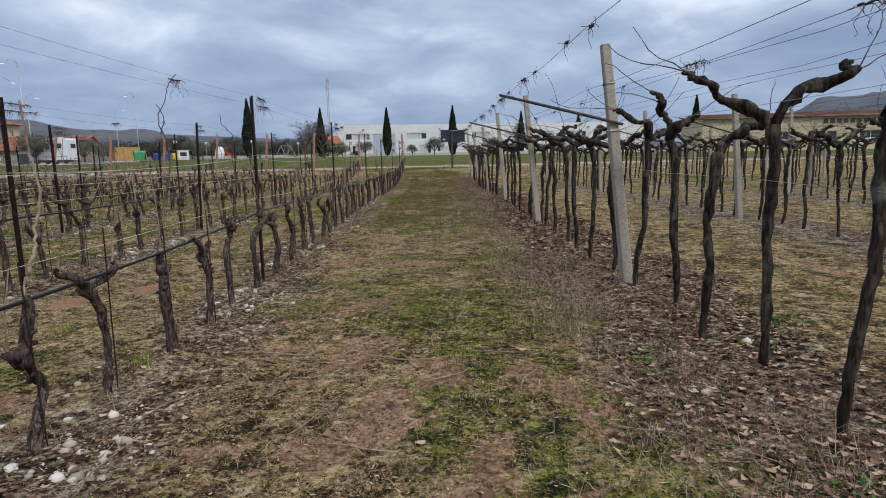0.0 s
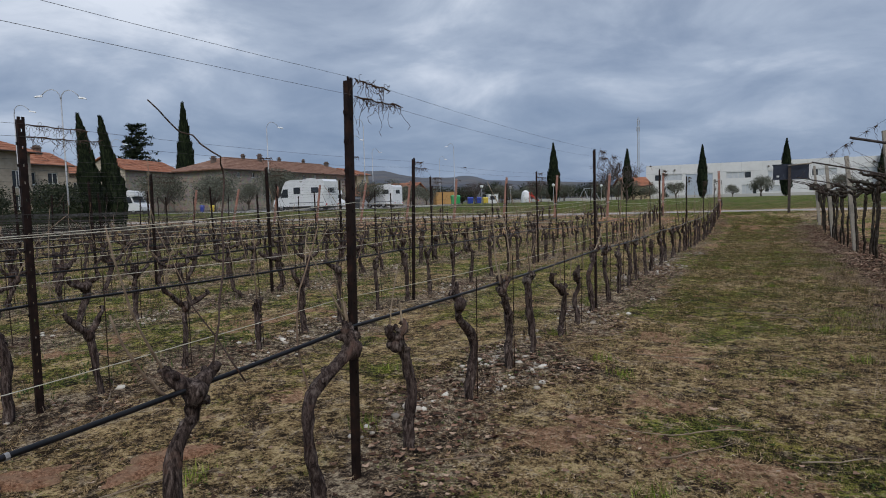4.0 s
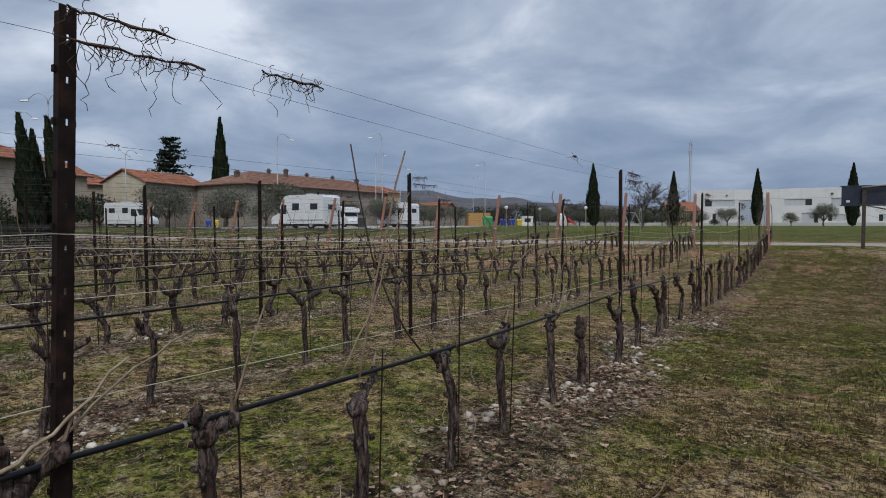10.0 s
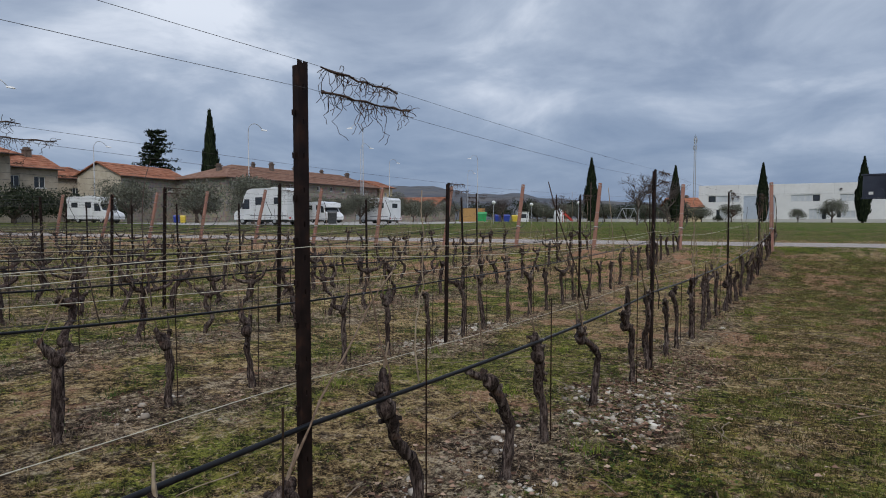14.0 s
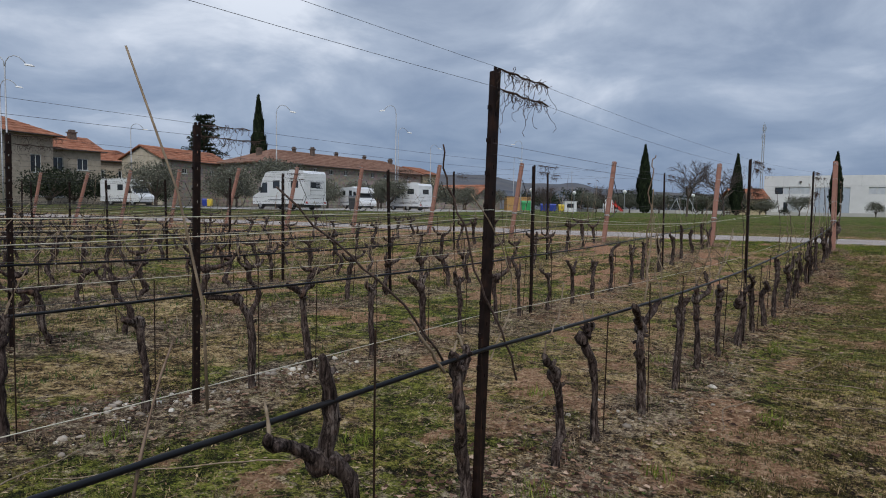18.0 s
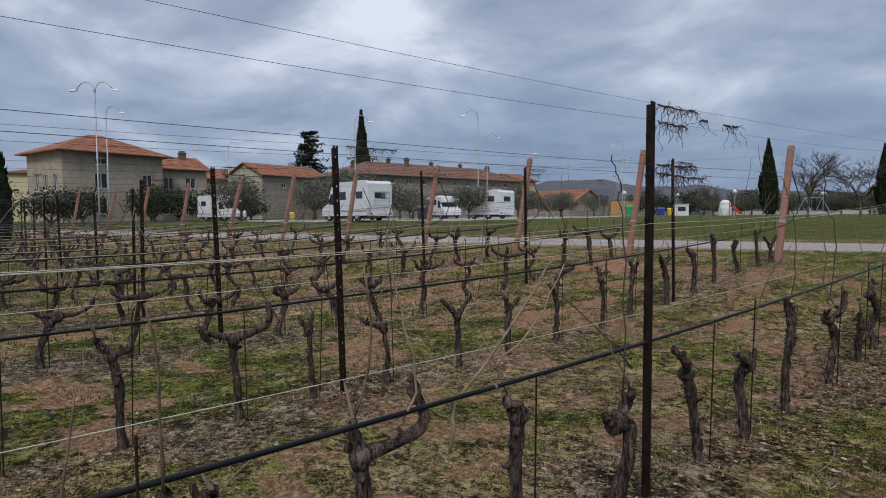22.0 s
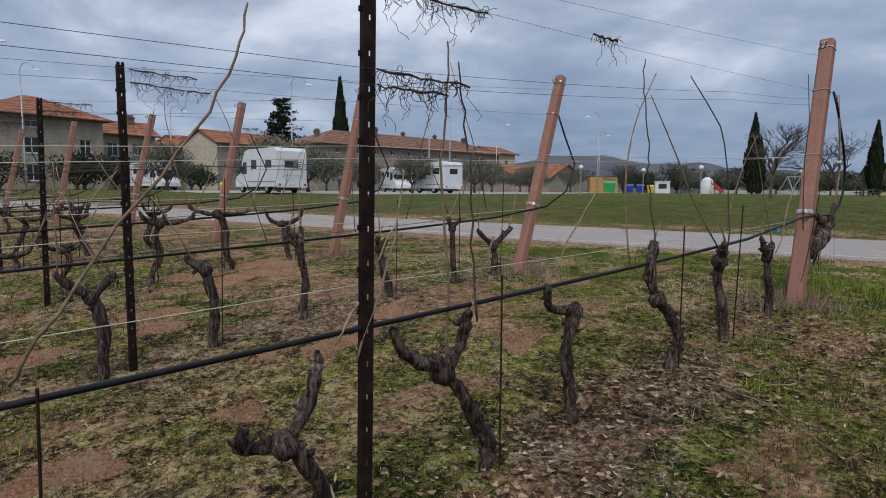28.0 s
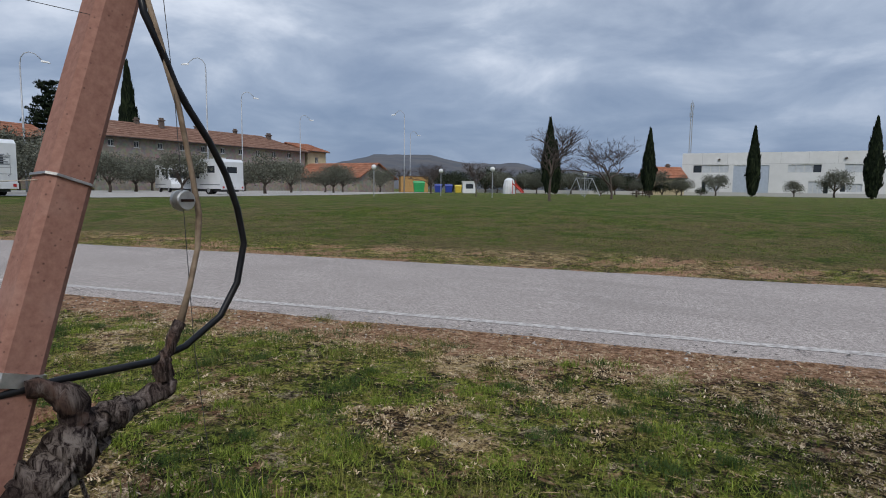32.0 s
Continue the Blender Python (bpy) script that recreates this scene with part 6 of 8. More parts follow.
olive = [make_leafy_tree("olive_tree", "grey-green olive tree with a short trunk", 20 + i, 3.9, 4.7, OLIVE, 5200, 0.95, 0.78, "olive trees", 0.55) for i in range(3)]
OLIVES = ((-59.0, 74.3, 1.0), (-42.5, 68.7, 0.85), (-56, 70, 0.95), (-46.1, 80.2, 1.05), (-55.4, 92.2, 1.0), (-54.4, 98.8, 0.95), (-60, 103, 1.0), (-64, 84, 1.0), (-66, 91, 1.0), (-50, 62, 1.25),
          (-47, 57.5, 1.2), (-64, 63, 1.3), (-70, 68, 1.2), (-71, 76, 1.1), (-59.5, 52, 1.15), (-72, 84, 1.1), (-63, 110, 1.0), (-62, 118, 1.0), (-75, 101, 1.1), (-15.7, 153.7, 0.95), (1.8, 159, 1.15), (-21.8, 155.8, 0.95), (-27.5, 158.0, 1.2),
          (-3.9, 155.3, 0.7), (-30, 158, 0.9), (18, 163, 1.1), (34, 160, 1.0), (-44, 141, 1.0), (-49, 146, 1.0), (-32, 149, 1.0), (-55, 150, 1.1), (-60, 156, 1.2), (-42, 153, 1.1))
for i, (x, y, sz) in enumerate(OLIVES):
    put(olive[i % 3], USED, x, y, sz, 67 * i)
bushes = [make_leafy_tree("dark_bush", "dense dark evergreen bush at the field edge", 40 + i, 3.0, 4.2, HEDGE, 1500, 0.4, 0.8, "dark bushes") for i in range(2)]
for i, (x, y, sz) in enumerate(((-72, 46.5, 1.3), (-76, 48, 1.5), (-80, 52, 1.4), (-83, 57, 1.5), (-80, 61, 1.2), (-84, 63.5, 1.2), (-74, 40, 1.3), (-66, 36, 1.3), (-60, 30, 1.4), (-52, 24.5, 1.3), (-62, 24, 1.6), (-47, 20, 1.3),
                                (-26.5, 124.5, 0.6), (-18.9, 158.5, 0.55), (-50, 165, 1.5), (-58, 170, 1.6), (-66, 165, 1.5), (-43, 172, 1.6), (-35, 168, 1.5), (-74, 160, 1.6), (-30, 176, 1.5), (-80, 172, 1.8), (-90, 178, 1.9), (-26.3, 160.5, 1.0), (-24.0, 162.5, 0.9), (-70, 156, 1.6), (-64, 158, 1.9), (-61, 163, 1.5), (-54, 162, 1.8), (-50, 168, 1.7), (-46, 166, 1.4), (-40, 174, 1.8), (-36, 173, 1.3), (-32, 180, 1.7))):
    put(bushes[i % 2], USED, x, y, sz, 50 * i)

bt1 = make_bare_tree("slender bare tree on the lawn", 11, 7.2, 1.35, 6)
bt2 = make_bare_tree("broad bare tree with spreading limbs", 12, 8.0, 1.5, 7)
put(bt1, USED, -14.3, 77.0, 0.98, 180)
put(bt2, USED, -14.6, 91.5, 0.98, 30)
for i, (x, y, sz) in enumerate(((-27.7, 90.5, 0.68), (-46.5, 110.5, 0.8), (-48, 112.5, 0.85), (-88, 152, 1.1), (-70, 178, 1.3), (-55, 180, 1.3), (-95, 170, 1.2), (90, 150, 1.2))):
    put((bt1, bt2)[i % 2], USED, x, y, sz, 70 * i)

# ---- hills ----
# blue-grey distance haze is mixed into the colours of woods and fields
HILL = plain("hazy_hill_woods", (0.062, 0.074, 0.092), (0.115, 0.115, 0.122), 0.03, 1.0, 0, 0.0, 0, 0.008, (0.125, 0.112, 0.105))


def hill(name, label, bearing0, bearing1, dist, peaks, seed, deep=500):
    """A long low ridge between two bearings (degrees left of +y)."""
    n, rows = 90, 6
    V, F = [], []
    for i in range(n):
        u = i / (n - 1)
        b = radians(bearing0 + (bearing1 - bearing0) * u)
        h = sum(p * math.exp(-(((u - c) / w) ** 2)) for c, w, p in peaks) * (0.9 + 0.2 * float(vnoise(u * 40, 0, 1.6, seed)) + 0.06 * float(vnoise(u * 220, 0, 1.0, seed)))
        h *= min(1, 8 * u, 8 * (1 - u))
        for k in range(rows):
            t = k / (rows - 1)
            d = dist + deep * t
            V.append((-math.sin(b) * d, math.cos(b) * d, -2 + h * math.sin(math.pi / 2 * t) ** 0.7 * d / dist))
    for i in range(n - 1):
        for k in range(rows - 1):
            o = i * rows + k
            F.append((o, o + rows, o + rows + 1, o + 1))
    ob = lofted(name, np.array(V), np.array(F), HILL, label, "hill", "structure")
    ob.data.shade_smooth()


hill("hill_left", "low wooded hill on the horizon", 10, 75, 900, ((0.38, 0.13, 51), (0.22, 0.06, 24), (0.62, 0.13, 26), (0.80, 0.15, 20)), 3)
hill("hill_far", "long haze-tinted blue-grey hill line far away", -30, 60, 1700, ((0.2, 0.2, 34), (0.5, 0.3, 34), (0.75, 0.2, 48)), 5)
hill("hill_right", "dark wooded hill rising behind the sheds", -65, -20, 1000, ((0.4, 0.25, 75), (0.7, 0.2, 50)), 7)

# ---- buildings ----
STUCCO = plain("aged_beige_render", (0.30, 0.255, 0.20), (0.42, 0.365, 0.29), 1.5, 0.9, 0, 0.2, 0.01, 0.3, (0.24, 0.20, 0.155))
CREAM = plain("cream_render", (0.50, 0.42, 0.27), (0.60, 0.51, 0.34), 1.2, 0.9, 0, 0.1, 0.01, 0.3, (0.45, 0.38, 0.26))
m = Mat("old_stone_wall", 0.95)
v = m.voronoi(2.6, None, "F1", "Color")
c = m.mix(0.5, m.ramp(m.noise(3, 5, 0.65), (0.3, (0.22, 0.19, 0.16)), (0.7, (0.42, 0.37, 0.32))), v, "MULTIPLY")
c = m.mix(0.45, m.ramp(m.noise(1.2, 5, 0.65), (0.3, (0.215, 0.185, 0.155)), (0.7, (0.37, 0.325, 0.275))), c)
m.color(c).bump(m.noise(6, 5), 0.5, 0.04)
STONEWALL = m.m
m = Mat("terracotta_roof_tiles", 0.9)
w = m.n.new("ShaderNodeTexWave")
w.inputs["Scale"].default_value, w.inputs["Distortion"].default_value = 1.6, 0.6
m.l.new(m.co, w.inputs["Vector"])
c = m.ramp(m.noise(1.1, 6, 0.7), (0.3, (0.17, 0.068, 0.042)), (0.5, (0.315, 0.128, 0.075)), (0.7, (0.41, 0.205, 0.13)))
m.color(m.mix(m.span(m.noise(0.25, 4), 0.45, 0.7, 0, 0.45), c, (0.19, 0.105, 0.07)))
m.bump(w.outputs["Fac"], 0.6, 0.06)
TERRACOTTA = m.m
m = Mat("old_brown_roof_tiles", 0.95)
c = m.ramp(m.noise(1.3, 6, 0.7), (0.3, (0.105, 0.058, 0.042)), (0.5, (0.195, 0.108, 0.076)), (0.7, (0.28, 0.175, 0.13)))
m.color(c)
OLD_TILES = m.m
WHITE_WALL = plain("white_precast_panels", (0.62, 0.62, 0.61), (0.69, 0.69, 0.68), 0.8, 0.8, 0, 0.05, 0.01, 0.12, (0.57, 0.57, 0.56))
m = Mat("dark_window_glass", 0.12)
m.color((0.03, 0.035, 0.042))
GLASS = m.m
SHUTTER = plain("wooden_shutters", (0.07, 0.05, 0.04), (0.13, 0.095, 0.075), 6, 0.8)
PALE_FRAME = plain("pale_frames", (0.5, 0.5, 0.48), (0.62, 0.62, 0.6), 6, 0.6)
GUTTER = plain("brown_gutter", (0.05, 0.035, 0.03), (0.09, 0.06, 0.05), 4, 0.5, 0.3)
BRICK = plain("chimney_brick", (0.09, 0.07, 0.06), (0.19, 0.145, 0.12), 5, 0.9)


class Frame2:
    """Local axes of a front wall from a to b: u along it, v into the house, z up."""

    def __init__(self, a, b):
        self.a = Vector((*a, 0))
        d = Vector((*b, 0)) - self.a
        self.len = d.length
        self.u = d.normalized()
        self.v = Vector((-self.u.y, self.u.x, 0))

    def m(self, z0):
        return Matrix(((self.u.x, self.v.x, 0, self.a.x), (self.u.y, self.v.y, 0, self.a.y), (0, 0, 1, z0), (0, 0, 0, 1)))


def wall_with_holes(s, x0, x1, z0, z1, holes, y=0.0, th=0.35):
    """A wall slab along x, from z0 to z1, with rectangular holes cut through."""
    xs = sorted({x0, x1, *[h[0] for h in holes], *[h[1] for h in holes]})
    for a, b in zip(xs[:-1], xs[1:]):
        cut = sorted((h[2], h[3]) for h in holes if h[0] <= a + 1e-6 and h[1] >= b - 1e-6)
        z = z0
        for c0, c1 in cut:
            s.box(a, y, z, b, y + th, c0)
            z = c1
        s.box(a, y, z, b, y + th, z1)


def building(name, label, a, b, deep, base, eave, ridge, roof="gable", wall=STUCCO, tiles=TERRACOTTA, windows=(), over=0.5, chimneys=(), side_windows=(), shutters=False, category="house", ridge_span=None):
    """A house with a front wall from a to b. windows: (u0, u1, z0, z1) on the front; side_windows likewise on the wall at a."""
    f = Frame2(a, b)
    L, h, rz = f.len, eave - base, ridge - base
    t = thing(name, label, category, at=f.m(base))
    s = Shape()
    wall_with_holes(s, 0, L, -1.0, h, windows)
    s.box(0, deep - 0.35, -1.0, L, deep, h)
    k = len(s.v)
    wall_with_holes(s, 0.36, deep - 0.36, -1.0, h, side_windows)
    s.turned(Matrix(((0, 1, 0, 0), (1, 0, 0, 0), (0, 0, 1, 0), (0, 0, 0, 1))), k)
    s.box(L - 0.35, 0.36, -1.0, L, deep - 0.36, h)
    if roof == "gable":
        for x in (0.0, L - 0.35):
            q = len(s.v)
            s.v += [(x, 0, h), (x, deep, h), (x, deep / 2, rz - 0.1), (x + 0.35, 0, h), (x + 0.35, deep, h), (x + 0.35, deep / 2, rz - 0.1)]
            s.f += [(q, q + 2, q + 1), (q + 3, q + 4, q + 5), (q, q + 3, q + 5, q + 2), (q + 1, q + 2, q + 5, q + 4)]
    part("wall", s.welded(), wall, t)
    r = Shape()
    o, tk = over, 0.18
    slope = (rz - h) / (deep / 2)
    ze = h - o * slope
    if roof == "gable":
        A = [(-o, -o, ze), (L + o, -o, ze), (L + o, deep / 2, rz), (-o, deep / 2, rz), (L + o, deep + o, ze), (-o, deep + o, ze)]
    else:
        i0, i1 = ridge_span or (deep / 2, L - deep / 2)
        A = [(-o, -o, ze), (L + o, -o, ze), (i1, deep / 2, rz), (i0, deep / 2, rz), (L + o, deep + o, ze), (-o, deep + o, ze)]
    q = 0
    r.v = list(A) + [(x, y, z + tk) for x, y, z in A]
    tops = [(0, 1, 2, 3), (3, 2, 4, 5)] + ([(1, 4, 2), (5, 0, 3)] if roof == "hip" else [])
    r.f = [tuple(i + 6 for i in g) for g in tops] + [tuple(reversed(g)) for g in tops]
    edge = [(0, 1), (1, 2), (2, 4), (4, 5), (5, 3), (3, 0)] if roof == "gable" else [(0, 1), (1, 4), (4, 5), (5, 0)]
    r.f += [(i, j, j + 6, i + 6) for i, j in edge]
    rf = part("roof", r, tiles, t)
    # tile courses along the front slope
    run = math.hypot(deep / 2 + o, rz - ze)
    nrows = max(6, int(run / 0.9))
    for i in range(1, nrows):
        q = i / nrows
        y, z = -o + (deep / 2 + o) * q, ze + (rz - ze) * q + tk
        xa, xb = (-o, L + o) if roof == "gable" else (-o + ((i0 + o) * q), L + o + (i1 - L - o) * q)
        co = Shape().box(xa + 0.05, y - 0.03, z - 0.06, xb - 0.05, y + 0.03, z + 0.05)
        part("tile_course", co, tiles, rf)
    g = Shape().tube([(-o, -o - 0.06, ze + 0.02), (L + o, -o - 0.06, ze + 0.02)], 0.09, 6)
    part("gutter", g, GUTTER, t)
    for face, wins in (("front", windows), ("side", side_windows)):
        turn = Matrix.Identity(4) if face == "front" else Matrix(((0, 1, 0, 0), (1, 0, 0, 0), (0, 0, 1, 0), (0, 0, 0, 1)))
        for u0, u1, z0, z1 in wins:
            fr = Shape().box(u0, 0.10, z0, u1, 0.16, z0 + 0.08).box(u0, 0.10, z1 - 0.08, u1, 0.16, z1).box(u0, 0.10, z0 + 0.08, u0 + 0.08, 0.16, z1 - 0.08).box(u1 - 0.08, 0.10, z0 + 0.08, u1, 0.16, z1 - 0.08)
            fr.box((u0 + u1) / 2 - 0.04, 0.10, z0 + 0.08, (u0 + u1) / 2 + 0.04, 0.16, z1 - 0.08)
            w = part("window", fr.turned(turn), PALE_FRAME, t)
            part("pane", Shape().box(u0 + 0.02, 0.20, z0 + 0.02, u1 - 0.02, 0.22, z1 - 0.02).turned(turn), GLASS, w)
            part("sill", Shape().box(u0 - 0.12, -0.1, z0 - 0.1, u1 + 0.12, 0.08, z0 - 0.004).turned(turn), PALE_FRAME, w)
            if shutters:
                part("shutter", Shape().box(u0 - 0.52, -0.06, z0, u0 - 0.02, -0.01, z1).turned(turn), SHUTTER, w)
                part("shutter", Shape().box(u1 + 0.02, -0.06, z0, u1 + 0.52, -0.01, z1).turned(turn), SHUTTER, w)
    for u, v, top, wd in chimneys:
        c = Shape().box(u - wd, v - wd, h, u + wd, v + wd, rz + top).box(u - wd - 0.12, v - wd - 0.12, rz + top, u + wd + 0.12, v + wd + 0.12, rz + top + 0.15)
        c.box(u - wd * 0.8, v - wd * 0.8, rz + top + 0.15, u + wd * 0.8, v + wd * 0.8, rz + top + 0.45)
        part("chimney", c, BRICK, t)
    return t


building("villa", "square beige rendered house with a hipped terracotta roof", (-84.4, 39.9), (-87.6, 52.4), 10, 1.0, 10.2, 12.5, "hip", STUCCO, TERRACOTTA,
         ((3.9, 5.4, 7.4, 8.2), (3.8, 5.4, 4.3, 6.2), (10.0, 11.4, 4.0, 6.3), (10.2, 11.4, 1.0, 3.0), (3.9, 5.3, 1.0, 3.0)), 1.0, (), tuple((1.5 + 2.6 * i, 2.6 + 2.6 * i, 4.0, 6.0) for i in range(3)), ridge_span=(5.6, 7.2))
building("annex_house", "low cream annex beside the villa", (-116, 37.0), (-114, 40.5), 26, 1.0, 8.8, 10.2, "gable", CREAM, TERRACOTTA, (), 0.5, (), tuple((2 + 2.2 * i, 3 + 2.2 * i, 3.2, 5.0) for i in range(8)))
building("small_house", "small rendered house with a terracotta roof and chimney", (-91.3, 52.4), (-91.9, 60.0), 10, 1.0, 8.7, 10.7, "gable", STUCCO, TERRACOTTA,
         ((1.2, 2.6, 4.6, 6.4), (4.4, 5.9, 4.8, 6.4), (1.2, 2.6, 0.9, 2.8)), 0.6, ((5.6, 4.0, 0.6, 0.45),))
building("low_house", "low house with a hipped tile roof", (-104.5, 62.5), (-102.5, 71.0), 12, 1.0, 8.2, 10.2, "hip", STUCCO, TERRACOTTA, ((2, 3, 4.2, 5.6), (5, 6, 4.2, 5.6)), 0.5, ((3.4, 6, -0.3, 0.4), (5.0, 6, -0.3, 0.4)))
building("barn", "long old barn with a beige gable end and terracotta roof", (-90.6, 68.4), (-94.6, 82.5), 8.6, 1.0, 8.3, 10.3, "gable", STONEWALL, TERRACOTTA,
         ((4, 5, 5.2, 6.0), (10, 11, 5.2, 6.0)), 0.45)
gab = Shape()
gab.v = [(-0.03, 0.0, -1), (-0.03, 8.6, -1), (-0.03, 8.6, 7.25), (-0.03, 4.3, 9.1), (-0.03, 0.0, 7.25)]
gab.f = [(4, 3, 2, 1, 0)]
gab.v += [(-0.002, y, z) for _, y, z in gab.v]
gab.f += [(5, 6, 7, 8, 9)] + [(i, (i + 1) % 5, 5 + (i + 1) % 5, 5 + i) for i in range(5)]
part("gable_render", gab, plain("pale_gable_render", (0.40, 0.35, 0.27), (0.50, 0.45, 0.36), 1.5, 0.9, 0, 0.1, 0.01, 0.3, (0.36, 0.31, 0.24)), scene.objects["barn"], "pale rendered gable end")
FARM_WINDOWS = tuple((3.0 + 3.7 * i, 3.8 + 3.7 * i, 6.0, 6.9) for i in range(10)) + tuple((4.0 + 5.6 * i, 4.9 + 5.6 * i, 2.6, 3.8) for i in range(6))
building("farmhouse", "long old stone farmhouse with low brown tile roof and chimneys", (-81.3, 80.6), (-83.0, 121.4), 13, 1.0, 8.5, 11.0, "hip", STONEWALL, OLD_TILES,
         FARM_WINDOWS, 0.7, ((3.0, 5.5, -0.4, 0.36), (11, 6, 0.5, 0.26), (14.5, 5, 0.7, 0.32), (22, 6.5, 0.5, 0.26), (30, 6.5, 0.5, 0.26), (36.5, 5, 0.2, 0.36)), ridge_span=(6.5, 36))
building("end_house", "cream rendered end house joined to the farmhouse", (-83.2, 122.3), (-83.6, 127.6), 10, 1.0, 8.7, 10.2, "gable", CREAM, TERRACOTTA, ((2.1, 3.1, 5.4, 6.5), (2.1, 3.1, 2.4, 3.6)), 0.6)
building("low_barn", "low old barn with a sagging tile roof and dark gable", (-81.4, 116.4), (-66.3, 117.5), 11, 1.0, 3.5, 6.0, "gable", STONEWALL, TERRACOTTA, (), 0.5, category="barn")
building("roadside_house", "small house with an orange tile roof beyond the lawn", (-29.2, 163.5), (-23.6, 167.2), 7, 1.0, 4.6, 6.6, "gable", CREAM, TERRACOTTA, ((1.5, 2.4, 1.2, 2.4),), 0.5, ((4.5, 3.5, 0.3, 0.35),))


# ---- white works building ----
def works():
    a, b = (-25.8, 175.2), (66.0, 182.0)
    f = Frame2(a, b)
    base, h = 1.0, 8.8
    t = thing("works_building", "long white precast works building with strip windows", "building", at=f.m(base))
    wins = [(2.2, 9.0, 4.7, 6.3), (19.6, 25.3, 4.7, 6.3), (29.0, 35.0, 4.7, 6.3)]
    gate = (9.9, 16.4, 0.2, 6.2)
    u = 38.6
    while u < f.len - 8:
        wins.append((u, u + 5.2, 4.7, 6.3))
        u += 9.6
    doors = [(4.0 + 19.2 * i, 7.4 + 19.2 * i, 0.2, 3.0) for i in range(5)]
    low = [(28.5 + 9.6 * i, 32.0 + 9.6 * i, 1.0, 2.6) for i in range(6)]
    s = Shape()
    wall_with_holes(s, 0, f.len, -0.8, h, wins + doors + [gate] + [w for w in low if all(w[1] < d[0] or w[0] > d[1] for d in doors)])
    s.box(0, 0.36, -0.8, 0.35, 30, h).box(f.len - 0.35, 0.36, -0.8, f.len, 30, h).box(0.36, 29.6, -0.8, f.len - 0.36, 30, h)
    part("wall", s.welded(), WHITE_WALL, t)
    blue = plain("pale_blue_steel", (0.36, 0.41, 0.48), (0.42, 0.47, 0.54), 2, 0.5)
    mid = (gate[0] + gate[1]) / 2
    for g0, g1 in ((gate[0], mid - 0.03), (mid + 0.03, gate[1])):
        leaf = part("sliding_door", Shape().box(g0, 0.12, gate[2] - 0.6, g1, 0.18, gate[3]), blue, t, "tall pale blue sliding door")
        for i in range(1, 6):
            part("rib", Shape().box(g0 + 0.54 * i - 0.03, 0.09, gate[2], g0 + 0.54 * i + 0.03, 0.117, gate[3] - 0.1), blue, leaf)
    part("roof", Shape().box(0.4, 0.4, h - 0.6, f.len - 0.4, 29.5, h - 0.45), PALE_FRAME, t)
    seam = Shape()
    for i in range(1, int(f.len / 4.8)):
        seam.box(4.8 * i - 0.9, -0.012, 6.4, 4.8 * i - 0.86, -0.002, h)
    seam.box(0, -0.014, 6.48, f.len, -0.003, 6.53)
    part("panel_joints", seam, plain("joint_grey", (0.38, 0.38, 0.38), (0.45, 0.45, 0.45), 3, 0.9), t)
    for wn_ in wins + low + doors:
        if wn_ in low and not all(wn_[1] < d[0] or wn_[0] > d[1] for d in doors):
            continue
        u0, u1, z0, z1 = wn_
        fr = Shape()
        n = 4
        for i in range(n + 1):
            x = u0 + (u1 - u0) * i / n
            fr.box(max(u0, x - 0.05), 0.08, z0, min(u1, x + 0.05), 0.15, z1)
        fr.box(u0 + 0.05, 0.09, z0, u1 - 0.05, 0.14, z0 + 0.08).box(u0 + 0.05, 0.09, z1 - 0.08, u1 - 0.05, 0.14, z1)
        w = part("door" if wn_ in doors else "window", fr, PALE_FRAME, t)
        for i in range(n):
            xa = u0 + (u1 - u0) * i / n + 0.05
            part("pane", Shape().box(xa, 0.17, z0, xa + (u1 - u0) / n - 0.1, 0.19, z1), GLASS if i == int(u0) % 2 * 3 and int(u0) % 3 else BLIND, w)
    for i in range(4):
        part("wall_lamp", Shape().box(7 + 22 * i, -0.35, 7.3, 7.4 + 22 * i, 0, 7.6), GUTTER, t)
    return t


m = Mat("pale_window_blind", 0.3)
m.color(m.ramp(m.noise(2, 3), (0.3, (0.42, 0.45, 0.48)), (0.7, (0.52, 0.54, 0.56))))
BLIND = m.m
works()
building("pale_shed", "long low beige shed behind the pergola", (44.0, 96.0), (104.0, 82.0), 20, 0.6, 6.0, 7.0, "gable", CREAM, OLD_TILES, tuple((4 + 6 * i, 7 + 6 * i, 2.0, 3.2) for i in range(9)), 0.4, category="shed")
sg = thing("shed_sign", "pale lettering band along the shed front", "sign", at=Frame2((44.0, 96.0), (104.0, 82.0)).m(0.6))
for i in range(9):
    part("letter_bar", Shape().box(17 + 0.9 * i, -0.12, 4.35, 17.6 + 0.9 * i, -0.02, 5.0), GUTTER, sg)


# ---- mast, lamps ----
STEEL = plain("grey_painted_steel", (0.30, 0.31, 0.32), (0.42, 0.43, 0.44), 6, 0.5, 0.4)
mast = thing("telecom_mast", "tall grey lattice telecom mast with antennas", "mast", at=pose(-63.9, 381, 1.0))
H = 47.5
for i in range(4):
    x, y = (0.55 if i in (0, 1) else -0.55), (0.55 if i in (0, 3) else -0.55)
    part("leg", Shape().tube([(x, y, 0), (x * 0.75, y * 0.75, H)], 0.10, 4), STEEL, mast)
br = Shape()
z = 0.0
